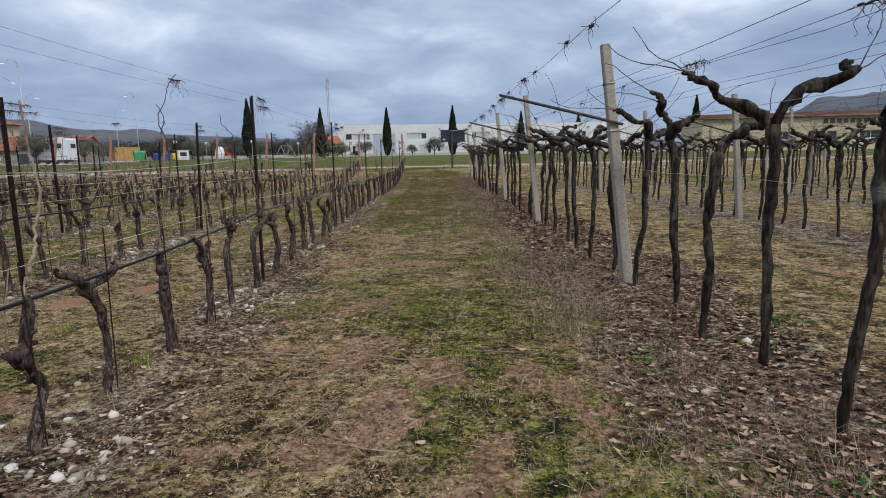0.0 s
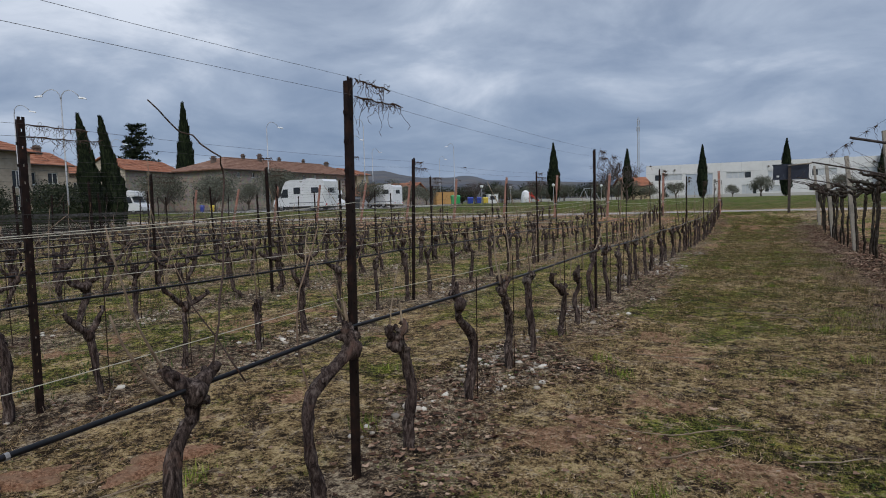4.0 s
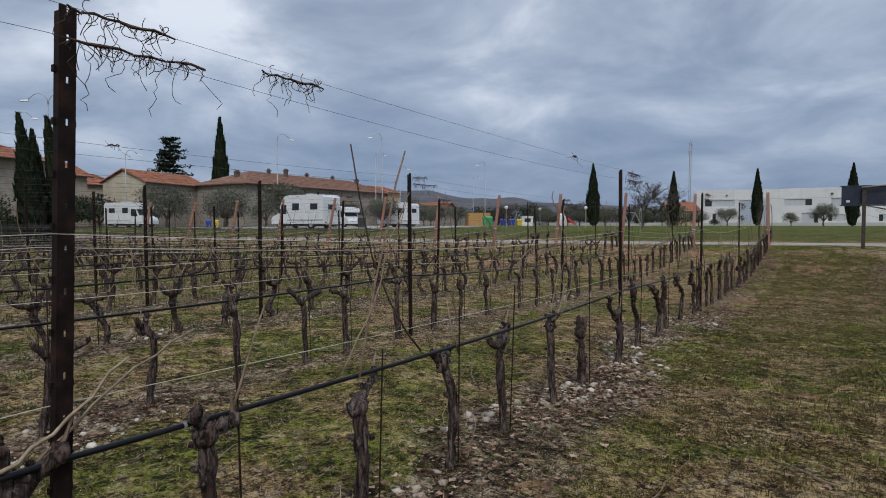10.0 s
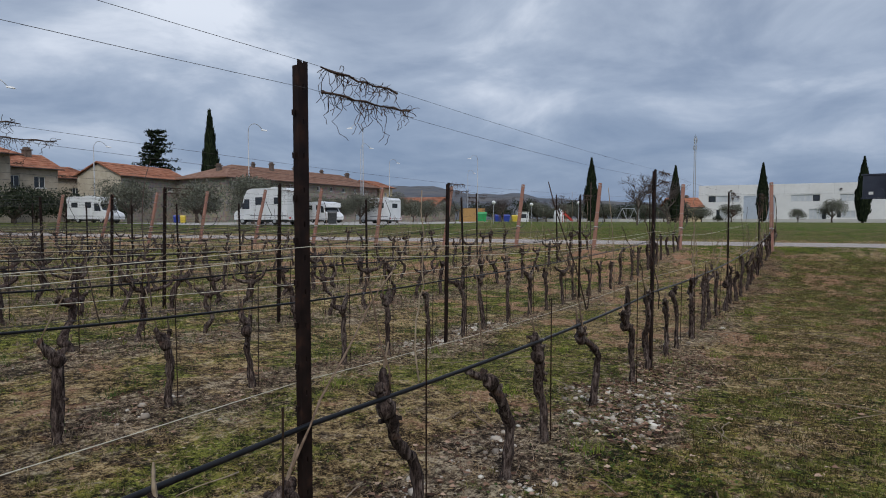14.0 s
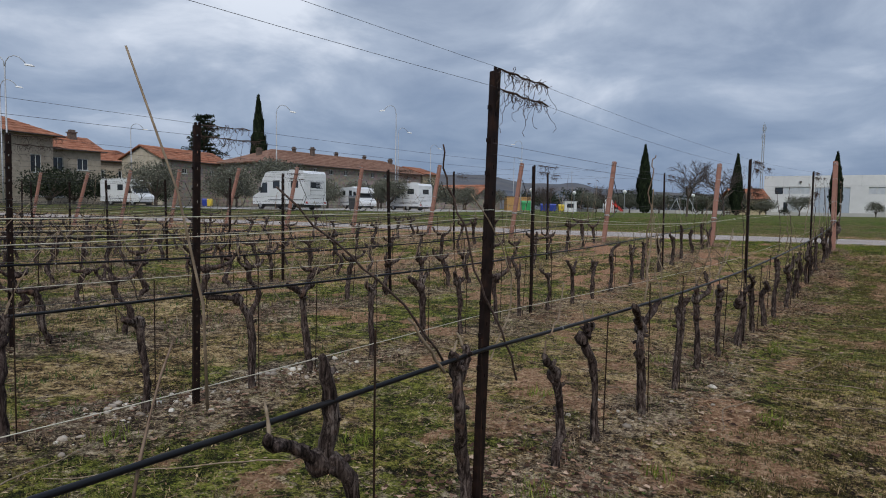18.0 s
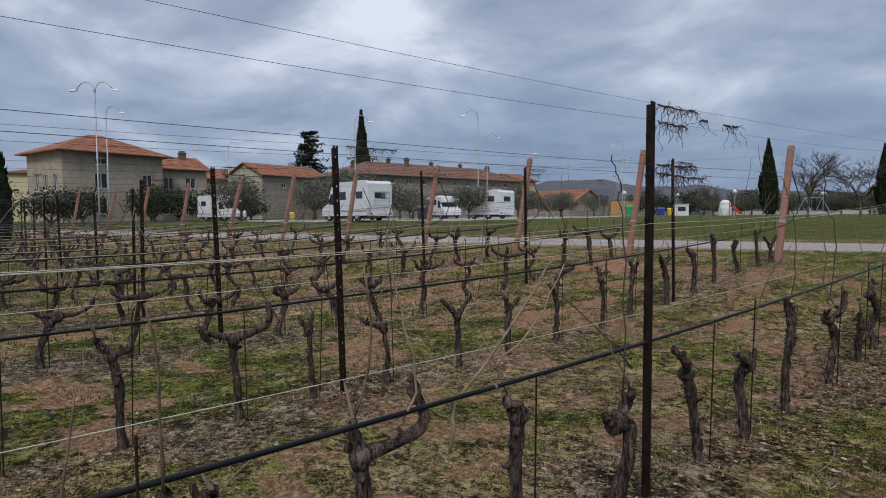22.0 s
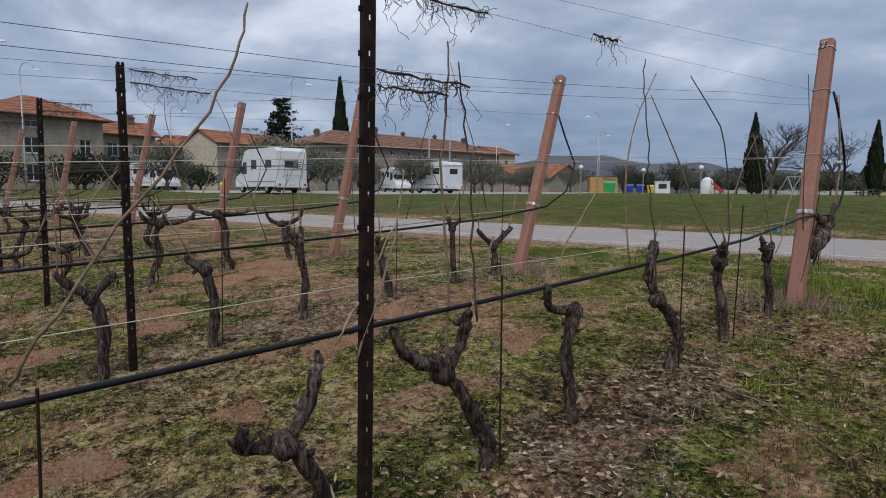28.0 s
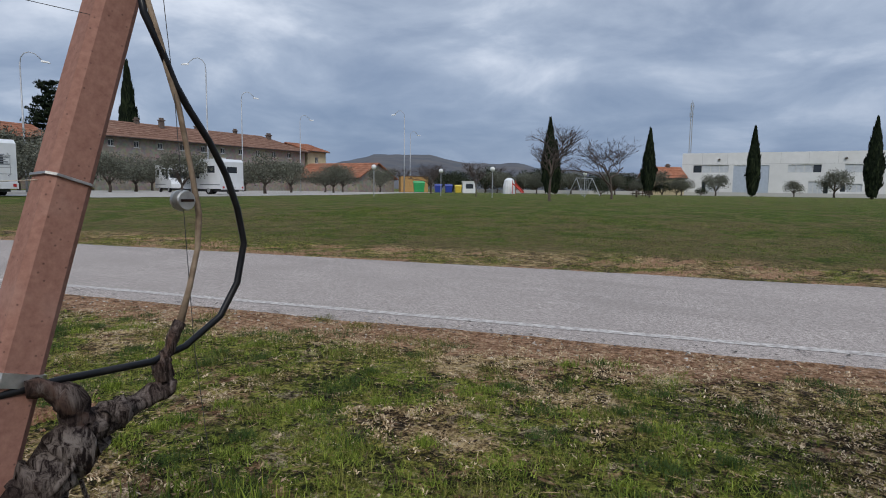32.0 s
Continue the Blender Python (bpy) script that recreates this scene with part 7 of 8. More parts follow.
while z < H - 2:
    q = 0.55 * (1 - 0.25 * z / H)
    for (x0, y0), (x1, y1) in (((q, q), (q, -q)), ((q, -q), (-q, -q)), ((-q, -q), (-q, q)), ((-q, q), (q, q))):
        br.tube([(x0, y0, z), (x1, y1, z + 1.8)], 0.05, 3, cap=False)
    z += 1.8
part("bracing", br, STEEL, mast)
an = Shape()
for i in range(6):
    a = i * math.pi / 3
    an.box(math.cos(a) * 0.9 - 0.15, math.sin(a) * 0.9 - 0.15, H - 3.4 - (i % 2) * 4, math.cos(a) * 0.9 + 0.15, math.sin(a) * 0.9 + 0.15, H - 1.2 - (i % 2) * 4)
an.tube([(0, 0, H - 1), (0, 0, H + 1.2)], 0.06, 4)
part("antennas", an, STEEL, mast)

LAMP_WHITE = plain("lamp_white", (0.62, 0.62, 0.6), (0.72, 0.72, 0.7), 6, 0.5)


def street_lamp(x, y, h, arms, turn):
    t = thing("street_lamp", "slim galvanised street lamp with curved swan-neck arms", "street lamp", "street lamps", at=pose(x, y, gz(x, y), 0, 0, turn))
    part("pole", Shape().tube([(0, 0, -0.2), (0, 0, 3), (0, 0, h * 0.93)], [0.085, 0.075, 0.055], 7), STEEL, t, smooth=True)
    for q in arms:
        zt = h * 0.96
        pts = [(0, 0, h * 0.9), (q * 0.06, 0, zt), (q * 0.3, 0, zt + 0.36), (q * 0.65, 0, zt + 0.5), (q * 1.0, 0, zt + 0.40), (q * 1.3, 0, zt + 0.14), (q * 1.5, 0, zt - 0.12)]
        arm = part("arm", Shape().tube(pts, 0.036, 5), STEEL, t, smooth=True)
        hd = Shape()
        hd.v = [(q * 1.4, -0.14, zt - 0.20), (q * 2.05, -0.16, zt - 0.26), (q * 2.05, 0.16, zt - 0.26), (q * 1.4, 0.14, zt - 0.20), (q * 1.45, -0.08, zt - 0.07), (q * 1.95, -0.1, zt - 0.14),
                (q * 1.95, 0.1, zt - 0.14), (q * 1.45, 0.08, zt - 0.07)]
        hd.f = [(3, 2, 1, 0), (4, 5, 6, 7), (0, 1, 5, 4), (1, 2, 6, 5), (2, 3, 7, 6), (3, 0, 4, 7)]
        part("lamp_head", hd, LAMP_WHITE, arm)


for x, y, h, arms, turn in ((-52.5, 61.6, 11.0, (1,), 60), (-46.9, 74.3, 12.2, (-1,), 60), (-58.6, 87.5, 12.0, (1,), 60), (-51.0, 110.0, 11.8, (-1,), 60), (-54.2, 37.8, 12.0, (-1, 1), 50), (-70.1, 41.9, 12.4, (1,), 50),
                            (-78, 58, 10.4, (1,), 60), (-66, 104, 11.4, (1,), 60), (-66, 132, 11.4, (1,), 60)):
    street_lamp(x, y, h, arms, turn)


def globe_lamp(x, y):
    t = thing("park_lamp", "short park lamp with a white globe", "street lamp", "park lamps", at=pose(x, y, gz(x, y)))
    part("pole", Shape().tube([(0, 0, -0.2), (0, 0, 2.3)], 0.04, 6), STEEL, t)
    rings = [(0.22 * math.sin(math.pi * i / 8), 2.5 - 0.22 * math.cos(math.pi * i / 8)) for i in range(9)]
    part("globe", Shape().tube([(0, 0, z) for _, z in rings], [max(r, 0.01) for r, _ in rings], 12), LAMP_WHITE, t, smooth=True)


for x, y in ((-31.5, 79.5), (-23.7, 86.4), (-31.5, 90.0), (-20.5, 101)):
    globe_lamp(x, y)


# ---- motorhomes ----
m = Mat("motorhome_white", 0.3)
m.color(m.ramp(m.noise(1.5, 4), (0.3, (0.60, 0.61, 0.62)), (0.7, (0.68, 0.69, 0.70))))
MH_WHITE = m.m
m = Mat("tyre_rubber", 0.85)
m.color(m.ramp(m.noise(20, 3), (0.3, (0.014, 0.014, 0.015)), (0.7, (0.035, 0.035, 0.036))))
TYRE = m.m
PLASTIC_DARK = plain("dark_plastic", (0.03, 0.03, 0.032), (0.06, 0.06, 0.062), 6, 0.5)
RED_LENS = plain("red_lens", (0.35, 0.02, 0.02), (0.45, 0.03, 0.03), 6, 0.3)
STRIPE = plain("grey_body_stripe", (0.16, 0.17, 0.19), (0.22, 0.23, 0.25), 5, 0.4)


def motorhome(x, y, z, heading, L=6.6, h=3.05, over=False, label="white coachbuilt motorhome parked on gravel", rack=True):
    """Front towards +y of its own axes; heading in degrees left of +y."""
    t = thing("motorhome", label, "motorhome", "motorhomes", at=pose(x, y, z, 0, 0, heading))
    w = 1.14
    prof = [(-L / 2, 0.45), (-L / 2, h - 0.25), (-L / 2 + 0.22, h - 0.03), (L / 2 - 2.4, h), (L / 2 - 1.75, h - 0.12)]
    prof += [(L / 2 - 0.75, h - 0.2), (L / 2 - 0.65, h - 0.75), (L / 2 - 1.35, h - 0.85)] if over else [(L / 2 - 1.35, h - 0.65)]
    prof += [(L / 2 - 0.95, 1.42), (L / 2 - 0.15, 1.12), (L / 2, 0.85), (L / 2 - 0.02, 0.42)]
    s = Shape()
    n = len(prof)
    s.v = [(-w, yy, zz) for yy, zz in prof] + [(w, yy, zz) for yy, zz in prof]
    s.f = [tuple(range(n)), tuple(n + i for i in reversed(range(n)))] + [(i, i + n, (i + 1) % n + n, (i + 1) % n) for i in range(n)]
    part("body", s, MH_WHITE, t)
    for q in (-1, 1):
        sx = q * (w + 0.006)
        for y0, y1, z0, z1 in ((-L / 2 + 0.7, -L / 2 + 1.6, 1.75, 2.3), (-0.3, 0.55, 1.7, 2.35)):
            part("side_window", Shape().box(min(sx, sx - q * 0.03), y0, z0, max(sx, sx - q * 0.03), y1, z1), GLASS, t)
        dx = q * (w + 0.008)
        cab = Shape()
        cab.v = [(dx, L / 2 - 2.0, 1.35), (dx, L / 2 - 1.05, 1.35), (dx, L / 2 - 1.38, 2.2), (dx, L / 2 - 2.0, 2.2)]
        cab.v += [(v[0] - q * 0.03, v[1], v[2]) for v in cab.v]
        cab.f = [(0, 1, 2, 3), (7, 6, 5, 4)] + [(i, 4 + i, 4 + (i + 1) % 4, (i + 1) % 4) for i in range(4)]
        part("cab_window", cab, GLASS, t)
        part("body_stripe", Shape().box(min(sx, sx - q * 0.02), -L / 2 + 0.1, 0.75, max(sx, sx - q * 0.02), L / 2 - 2.1, 0.83), STRIPE, t)
        for wy in (-L / 2 + 1.55, L / 2 - 1.05):
            wheel = Shape().tube([(q * (w - 0.24), wy, 0.34), (q * (w - 0.22), wy, 0.34), (q * (w - 0.03), wy, 0.34), (q * (w - 0.01), wy, 0.34)], [0.30, 0.34, 0.34, 0.30], 18)
            tw = part("wheel", wheel, TYRE, t, smooth=False)
            part("rim", Shape().tube([(q * (w - 0.012), wy, 0.34), (q * (w + 0.012), wy, 0.34)], [0.21, 0.17], 14), STEEL, tw)
    ws = Shape()
    ya, yb = (L / 2 - 1.30, L / 2 - 0.96)
    ws.v = [(-0.9, ya + 0.02, h - 0.82 if over else h - 0.70), (0.9, ya + 0.02, h - 0.82 if over else h - 0.70), (0.98, yb + 0.04, 1.46), (-0.98, yb + 0.04, 1.46)]
    ws.v += [(a, b - 0.06, c) for a, b, c in ws.v]
    ws.f = [(0, 1, 2, 3), (7, 6, 5, 4)] + [(i, 4 + i, 4 + (i + 1) % 4, (i + 1) % 4) for i in range(4)]
    part("windscreen", ws, GLASS, t)
    rear = -L / 2
    part("rear_window", Shape().box(-0.5, rear - 0.006, 1.75, 0.5, rear + 0.02, 2.25), GLASS, t)
    part("bumper", Shape().box(-w, rear - 0.10, 0.40, w, rear - 0.005, 0.72), MH_WHITE, t)
    for q in (-1, 1):
        part("tail_light", Shape().box(q * 0.95 - 0.08, rear - 0.125, 0.5, q * 0.95 + 0.08, rear - 0.102, 0.66), RED_LENS, t)
    part("number_plate", Shape().box(-0.26, rear - 0.115, 0.5, 0.26, rear - 0.102, 0.62), PALE_FRAME, t)
    part("underbody", Shape().box(-w + 0.25, rear + 0.3, 0.22, w - 0.25, L / 2 - 0.4, 0.44), PLASTIC_DARK, t)
    part("mirror", Shape().box(-w - 0.18, L / 2 - 1.2, 1.5, -w + 0.02, L / 2 - 1.1, 1.85), PLASTIC_DARK, t)
    part("roof_vent", Shape().box(-0.35, -1.2, h, 0.35, -0.5, h + 0.13), PALE_FRAME, t)
    if rack:
        rk = Shape()
        for zz in (1.2, 1.55, 2.2):
            rk.tube([(-0.75, rear - 0.28, zz), (0.75, rear - 0.28, zz)], 0.02, 5)
        for xx in (-0.7, 0.7):
            rk.tube([(xx, rear, 2.35), (xx, rear - 0.28, 2.2), (xx, rear - 0.30, 1.2), (xx, rear, 1.1)], 0.02, 5)
        part("bike_rack", rk, STEEL, t)
        gr = Shape()
        for i in range(5):
            gr.box(0.1, rear - 0.012, 1.7 + 0.13 * i, 0.1 + (0.7, 0.62, 0.5, 0.66, 0.45)[i], rear - 0.007, 1.76 + 0.13 * i)
        part("rear_lettering", gr, STRIPE, t, "dark lettering bars on the rear wall")
    return t


motorhome(-39.6, 53.3, 1.02, 91.5, 6.6, 3.12)
motorhome(-42.1, 71.3, 1.02, 91.5, 4.7, 2.9, label="short white camper van parked on gravel", rack=False)
motorhome(-69.2, 53.6, 1.02, -74, 6.0, 3.0, True, "white overcab camper parked facing the lane")
motorhome(-55.4, 76.4, 1.02, -108, 6.0, 2.8, True, "white overcab camper parked between olive trees")

# ---- small things beyond the lawn ----
BIN_GREEN = plain("green_bin_plastic", (0.012, 0.22, 0.06), (0.03, 0.32, 0.10), 5, 0.45)
BIN_BLUE = plain("blue_bin_plastic", (0.012, 0.03, 0.22), (0.02, 0.05, 0.30), 5, 0.45)
BIN_DARK = plain("dark_bin_plastic", (0.02, 0.022, 0.024), (0.04, 0.042, 0.045), 5, 0.5)
BIN_YELLOW = plain("yellow_bin_plastic", (0.50, 0.36, 0.03), (0.62, 0.46, 0.05), 5, 0.45)
TIMBER = plain("honey_timber_boards", (0.33, 0.19, 0.07), (0.47, 0.29, 0.12), 4, 0.75)
RED_PLASTIC = plain("red_play_plastic", (0.42, 0.04, 0.025), (0.55, 0.06, 0.04), 5, 0.4)

shed = thing("timber_kiosk", "honey-coloured boarded timber enclosure by the car park", "shed", at=Frame2((-64.0, 126.4), (-60.5, 129.8)).m(1.0))
W = 5.0
for i in range(20):
    part("board", Shape().box(W * i / 20 + 0.01, 0, 0, W * (i + 1) / 20 - 0.01, 0.05, 2.85), TIMBER, shed)
part("back", Shape().box(0, 0.06, 0, W, 3.0, 2.8), TIMBER, shed)
part("top_rail", Shape().box(-0.05, -0.03, 2.86, W + 0.05, 3.05, 2.95), SHUTTER, shed)


def bin_(x, y, w, d, h, mat, label, turn=0):
    t = thing("recycling_bin", label, "bin", "recycling bins", at=pose(x, y, gz(x, y), 0, 0, turn))
    s = Shape()
    a, b = w / 2, d / 2
    s.v = [(-a * 0.85, -b * 0.85, 0.12), (a * 0.85, -b * 0.85, 0.12), (a * 0.85, b * 0.85, 0.12), (-a * 0.85, b * 0.85, 0.12), (-a, -b, h * 0.82), (a, -b, h * 0.82), (a, b, h * 0.82), (-a, b, h * 0.82)]
    s.f = [(3, 2, 1, 0), (4, 5, 6, 7)] + [(i, (i + 1) % 4, 4 + (i + 1) % 4, 4 + i) for i in range(4)]
    part("body", s, mat, t)
    lid = Shape()
    n = 7
    for i in range(n):
        q = math.pi * i / (n - 1)
        lid.v += [(-a * 1.03, -b * 1.03 * math.cos(q), h * 0.825 + h * 0.18 * math.sin(q)), (a * 1.03, -b * 1.03 * math.cos(q), h * 0.825 + h * 0.18 * math.sin(q))]
    lid.f = [(2 * i, 2 * i + 1, 2 * i + 3, 2 * i + 2) for i in range(n - 1)] + [tuple(2 * i for i in reversed(range(n))), tuple(2 * i + 1 for i in range(n)), (0, 2 * n - 2, 2 * n - 1, 1)]
    part("lid", lid, mat, t)
    for qx in (-1, 1):
        part("wheel", Shape().tube([(qx * a * 0.8 - 0.03, b * 0.7, 0.1), (qx * a * 0.8 + 0.03, b * 0.7, 0.1)], 0.1, 10), TYRE, t)


for x, y, w, d, h, mat, label in ((-57.2, 122.5, 1.9, 1.4, 2.0, BIN_GREEN, "large green plastic recycling bin"), (-54.5, 124.3, 1.2, 1.0, 1.5, BIN_BLUE, "blue lidded recycling bin"), (-53.0, 125.2, 1.2, 1.0, 1.5, BIN_BLUE, "blue lidded recycling bin"),
                                  (-51.6, 126.0, 1.1, 1.0, 1.4, BIN_YELLOW, "yellow lidded recycling bin outdoors"), (-36.3, 57.6, 0.8, 0.8, 1.3, BIN_DARK, "dark wheeled refuse bin"), (-60.5, 58.0, 0.55, 0.55, 0.95, BIN_BLUE, "blue wheeled bin by the olives"),
                                  (-57.0, 56.5, 0.5, 0.5, 0.9, BIN_YELLOW, "yellow wheeled bin by the olives")):
    bin_(x, y, w, d, h, mat, label, 40)
kiosk = thing("service_cabin", "small white service cabin beside the bins", "cabin", at=pose(-51.5, 129.5, 1.0, 0, 0, 35))
part("body", Shape().box(-1.15, -1.0, 0, 1.15, 1.0, 1.95), MH_WHITE, kiosk)
part("roof", Shape().box(-1.28, -1.12, 1.95, 1.28, 1.12, 2.08), PALE_FRAME, kiosk)
part("hatch", Shape().box(-0.65, -1.03, 0.8, 0.65, -1.003, 1.6), GLASS, kiosk)
blocks = thing("white_monument", "small white rounded monument on the grass", "monument", at=pose(-43.0, 128, 1.0, 0, 0, 30))
part("block", Shape().tube([(0, 0, 0), (0, 0, 1.2), (0, 0, 2.2), (0, 0, 2.6)], [1.0, 1.0, 0.8, 0.3], 14), MH_WHITE, blocks, smooth=False)

sw = thing("swing_set", "bare metal frame swing set", "swing", at=pose(-27.0, 118.9, gz(-27, 118.9), 0, 0, 72))
for q in (-1, 1):
    for e in (-1, 1):
        part("leg", Shape().tube([(q * 1.9, e * 1.25, 0), (q * 1.7, 0, 2.4)], 0.05, 6), STEEL, sw)
part("beam", Shape().tube([(-1.8, 0, 2.4), (1.8, 0, 2.4)], 0.05, 6), STEEL, sw)
for q in (-0.7, 0.7):
    part("seat", Shape().box(q - 0.22, -0.1, 0.5, q + 0.22, 0.1, 0.54), BIN_DARK, sw)
    ch = Shape()
    for e in (-0.2, 0.2):
        ch.tube([(q + e, 0, 0.54), (q + e, 0, 2.36)], 0.012, 4)
    part("chains", ch, STEEL, sw)
sl = thing("slide", "small red playground slide", "slide", at=pose(-40.5, 126, gz(-40, 126), 0, 0, 60))
ch = Shape()
ch.v = [(-0.3, -1.4, 0.25), (0.3, -1.4, 0.25), (0.3, 1.0, 1.6), (-0.3, 1.0, 1.6), (-0.3, -1.4, 0.45), (0.3, -1.4, 0.45), (0.3, 1.0, 1.85), (-0.3, 1.0, 1.85)]
ch.f = [(0, 1, 2, 3), (3, 2, 1, 0), (0, 3, 7, 4), (1, 5, 6, 2)]
part("chute", ch, RED_PLASTIC, sl)
for q in (-0.3, 0.3):
    part("post", Shape().tube([(q, 1.0, 0), (q, 1.0, 2.2)], 0.05, 6), RED_PLASTIC, sl)


def picnic(x, y, turn):
    t = thing("picnic_bench", "dark wooden picnic table with benches", "bench", "picnic benches", at=pose(x, y, gz(x, y), 0, 0, turn))
    for i in range(4):
        part("plank", Shape().box(-0.95, -0.36 + 0.18 * i, 0.72, 0.95, -0.2 + 0.18 * i, 0.77), SHUTTER, t)
    for q in (-1, 1):
        part("seat", Shape().box(-0.95, q * 0.75 - 0.14, 0.42, 0.95, q * 0.75 + 0.14, 0.47), SHUTTER, t)
        part("leg_frame", Shape().box(q * 0.7 - 0.04, -0.8, 0.34, q * 0.7 + 0.04, 0.8, 0.42).box(q * 0.7 - 0.04, -0.5, 0, q * 0.7 + 0.04, -0.4, 0.72).box(q * 0.7 - 0.04, 0.4, 0, q * 0.7 + 0.04, 0.5, 0.72), SHUTTER, t)


picnic(-16.6, 109.5, 20)
picnic(-20.5, 122.5, 40)

# notice board by the lane
nb = thing("sign_board", "dark navy sign board on a wooden post beside the pergola", "sign board", at=pose(3.17, 40.9, gz(3.17, 40.9), 0, 0, 3))
NAVY = plain("navy_board", (0.010, 0.014, 0.028), (0.022, 0.028, 0.045), 4, 0.45)
part("post", Shape().prism([(-0.07, -0.06), (0.06, -0.07), (0.07, 0.05), (-0.06, 0.06)], -0.3, 2.36), OLD_WOOD, nb, "weathered wooden post")
panel = part("panel", Shape().box(-0.74, 0.07, 1.74, 0.86, 0.12, 2.44), NAVY, nb)
part("frame", Shape().box(-0.78, 0.05, 2.443, 0.90, 0.14, 2.49).box(-0.78, 0.05, 1.69, 0.90, 0.14, 1.737), NAVY, panel)
part("batten", Shape().tube([(-0.1, -0.10, 2.40), (0.5, -0.11, 2.46), (1.15, -0.10, 2.50)], 0.035, 6), GREY_CONCRETE, nb, "pale batten tied across the post top", smooth=True)
part("sticker", Shape().box(-0.58, 0.064, 1.83, -0.46, 0.0685, 1.92), PALE_FRAME, panel, "small white sticker")

# low kerb wall and pale path before the works
KERB = plain("pale_kerb_concrete", (0.40, 0.39, 0.37), (0.50, 0.49, 0.47), 8, 0.9)
kb = Shape()
pa = [(-66, 141.5), (-50, 133), (-36, 131.5), (-26, 137), (-14, 146), (2, 152), (24, 158), (60, 160)]
for (x0, y0), (x1, y1) in zip(pa[:-1], pa[1:]):
    d = Vector((x1 - x0, y1 - y0, 0)).normalized()
    n = Vector((-d.y, d.x, 0)) * 1.1
    kb.face((x0 - n.x, y0 - n.y, 1.03), (x1 - n.x, y1 - n.y, 1.03), (x1 + n.x, y1 + n.y, 1.03), (x0 + n.x, y0 + n.y, 1.03))
tagged(part("footpath", kb, GRAVEL_MAT), "pale footpath across the far side of the lawn", "path", kind="structure")
wall = Shape()
for (x0, y0), (x1, y1) in zip(((-66, 158), (-40, 158), (-22, 172)), ((-40, 158), (-22, 172), (70, 172))):
    d = Vector((x1 - x0, y1 - y0, 0)).normalized()
    n = Vector((-d.y, d.x, 0)) * 0.12
    wall.face((x0 - n.x, y0 - n.y, 0.9), (x1 - n.x, y1 - n.y, 0.9), (x1 - n.x, y1 - n.y, 1.7), (x0 - n.x, y0 - n.y, 1.7))
    wall.face((x1 + n.x, y1 + n.y, 0.9), (x0 + n.x, y0 + n.y, 0.9), (x0 + n.x, y0 + n.y, 1.7), (x1 + n.x, y1 + n.y, 1.7))
    wall.face((x0 - n.x, y0 - n.y, 1.7), (x1 - n.x, y1 - n.y, 1.7), (x1 + n.x, y1 + n.y, 1.7), (x0 + n.x, y0 + n.y, 1.7))
tagged(part("boundary_wall", wall, KERB), "low pale concrete boundary wall", "wall", kind="structure")

# ---- ground clutter: stones, leaves, grass ----
R = np.random.RandomState(17)


def scatter(n, x0, x1, y0, y1, keep):
    """n random places in a rectangle, kept with probability keep(x, y)."""
    x, y = R.uniform(x0, x1, n), R.uniform(y0, y1, n)
    ok = R.uniform(0, 1, n) < keep(x, y)
    return x[ok], y[ok]


def turf(name, x, y, hmin, hmax, wide, mat, label, category, lean=0.9, bend=0.5, kind="stuff", clump=1, fine=False, spread=0.016):
    """Grass blades: one bent, tapered blade at each place; fine ones are a single sliver."""
    if clump > 1:
        x = np.repeat(x[::clump], clump) + R.normal(0, spread, len(x[::clump]) * clump)
        y = np.repeat(y[::clump], clump) + R.normal(0, spread, len(x))
    n = len(x)
    z = ground_z(x, y) - 0.004
    a = R.uniform(0, 2 * np.pi, n)
    h = R.uniform(hmin, hmax, n)
    tl = R.uniform(0.1, lean, n)
    dx, dy = np.cos(a), np.sin(a)
    w = wide * R.uniform(0.6, 1.3, n)
    px, py = -dy * w, dx * w
    h1, h2 = h * 0.55, h
    b1, b2 = h * 0.28 * tl, h * (0.6 + bend * R.uniform(0, 1, n)) * tl
    tip = np.stack([x + dx * b2, y + dy * b2, z + h2 * (1 - 0.35 * tl)], -1)
    if fine:
        V = np.stack([np.stack([x - px, y - py, z], -1), np.stack([x + px, y + py, z], -1), tip], 1).reshape(-1, 3)
        return lofted(name, V, np.arange(n * 3).reshape(-1, 3), mat, label, category, kind)
    V = np.stack([np.stack([x - px, y - py, z], -1), np.stack([x + px, y + py, z], -1), np.stack([x + dx * b1 + px * 0.7, y + dy * b1 + py * 0.7, z + h1], -1),
                  np.stack([x + dx * b1 - px * 0.7, y + dy * b1 - py * 0.7, z + h1], -1), tip], 1).reshape(-1, 3)
    o = np.arange(n)[:, None] * 5
    F = np.concatenate([o + np.array([0, 1, 2]), o + np.array([0, 2, 3]), o + np.array([3, 2, 4])], 1).reshape(-1, 3)
    return lofted(name, V, F, mat, label, category, kind)


def greenness(x, y):
    return masks(x, y)[1]


def clumps(x, y, seed=0):
    return smooth(0.22, 0.66, 0.55 * vnoise(x, y, 0.11, 91 + seed) + 0.45 * vnoise(x, y, 0.3, 93 + seed))


def strip_of(x, y):
    return masks(x, y)[0]


def cover_free(x, y):
    st, _, ba, _ = masks(x, y)
    return (1 - 0.6 * st) * (1 - 0.7 * ba)


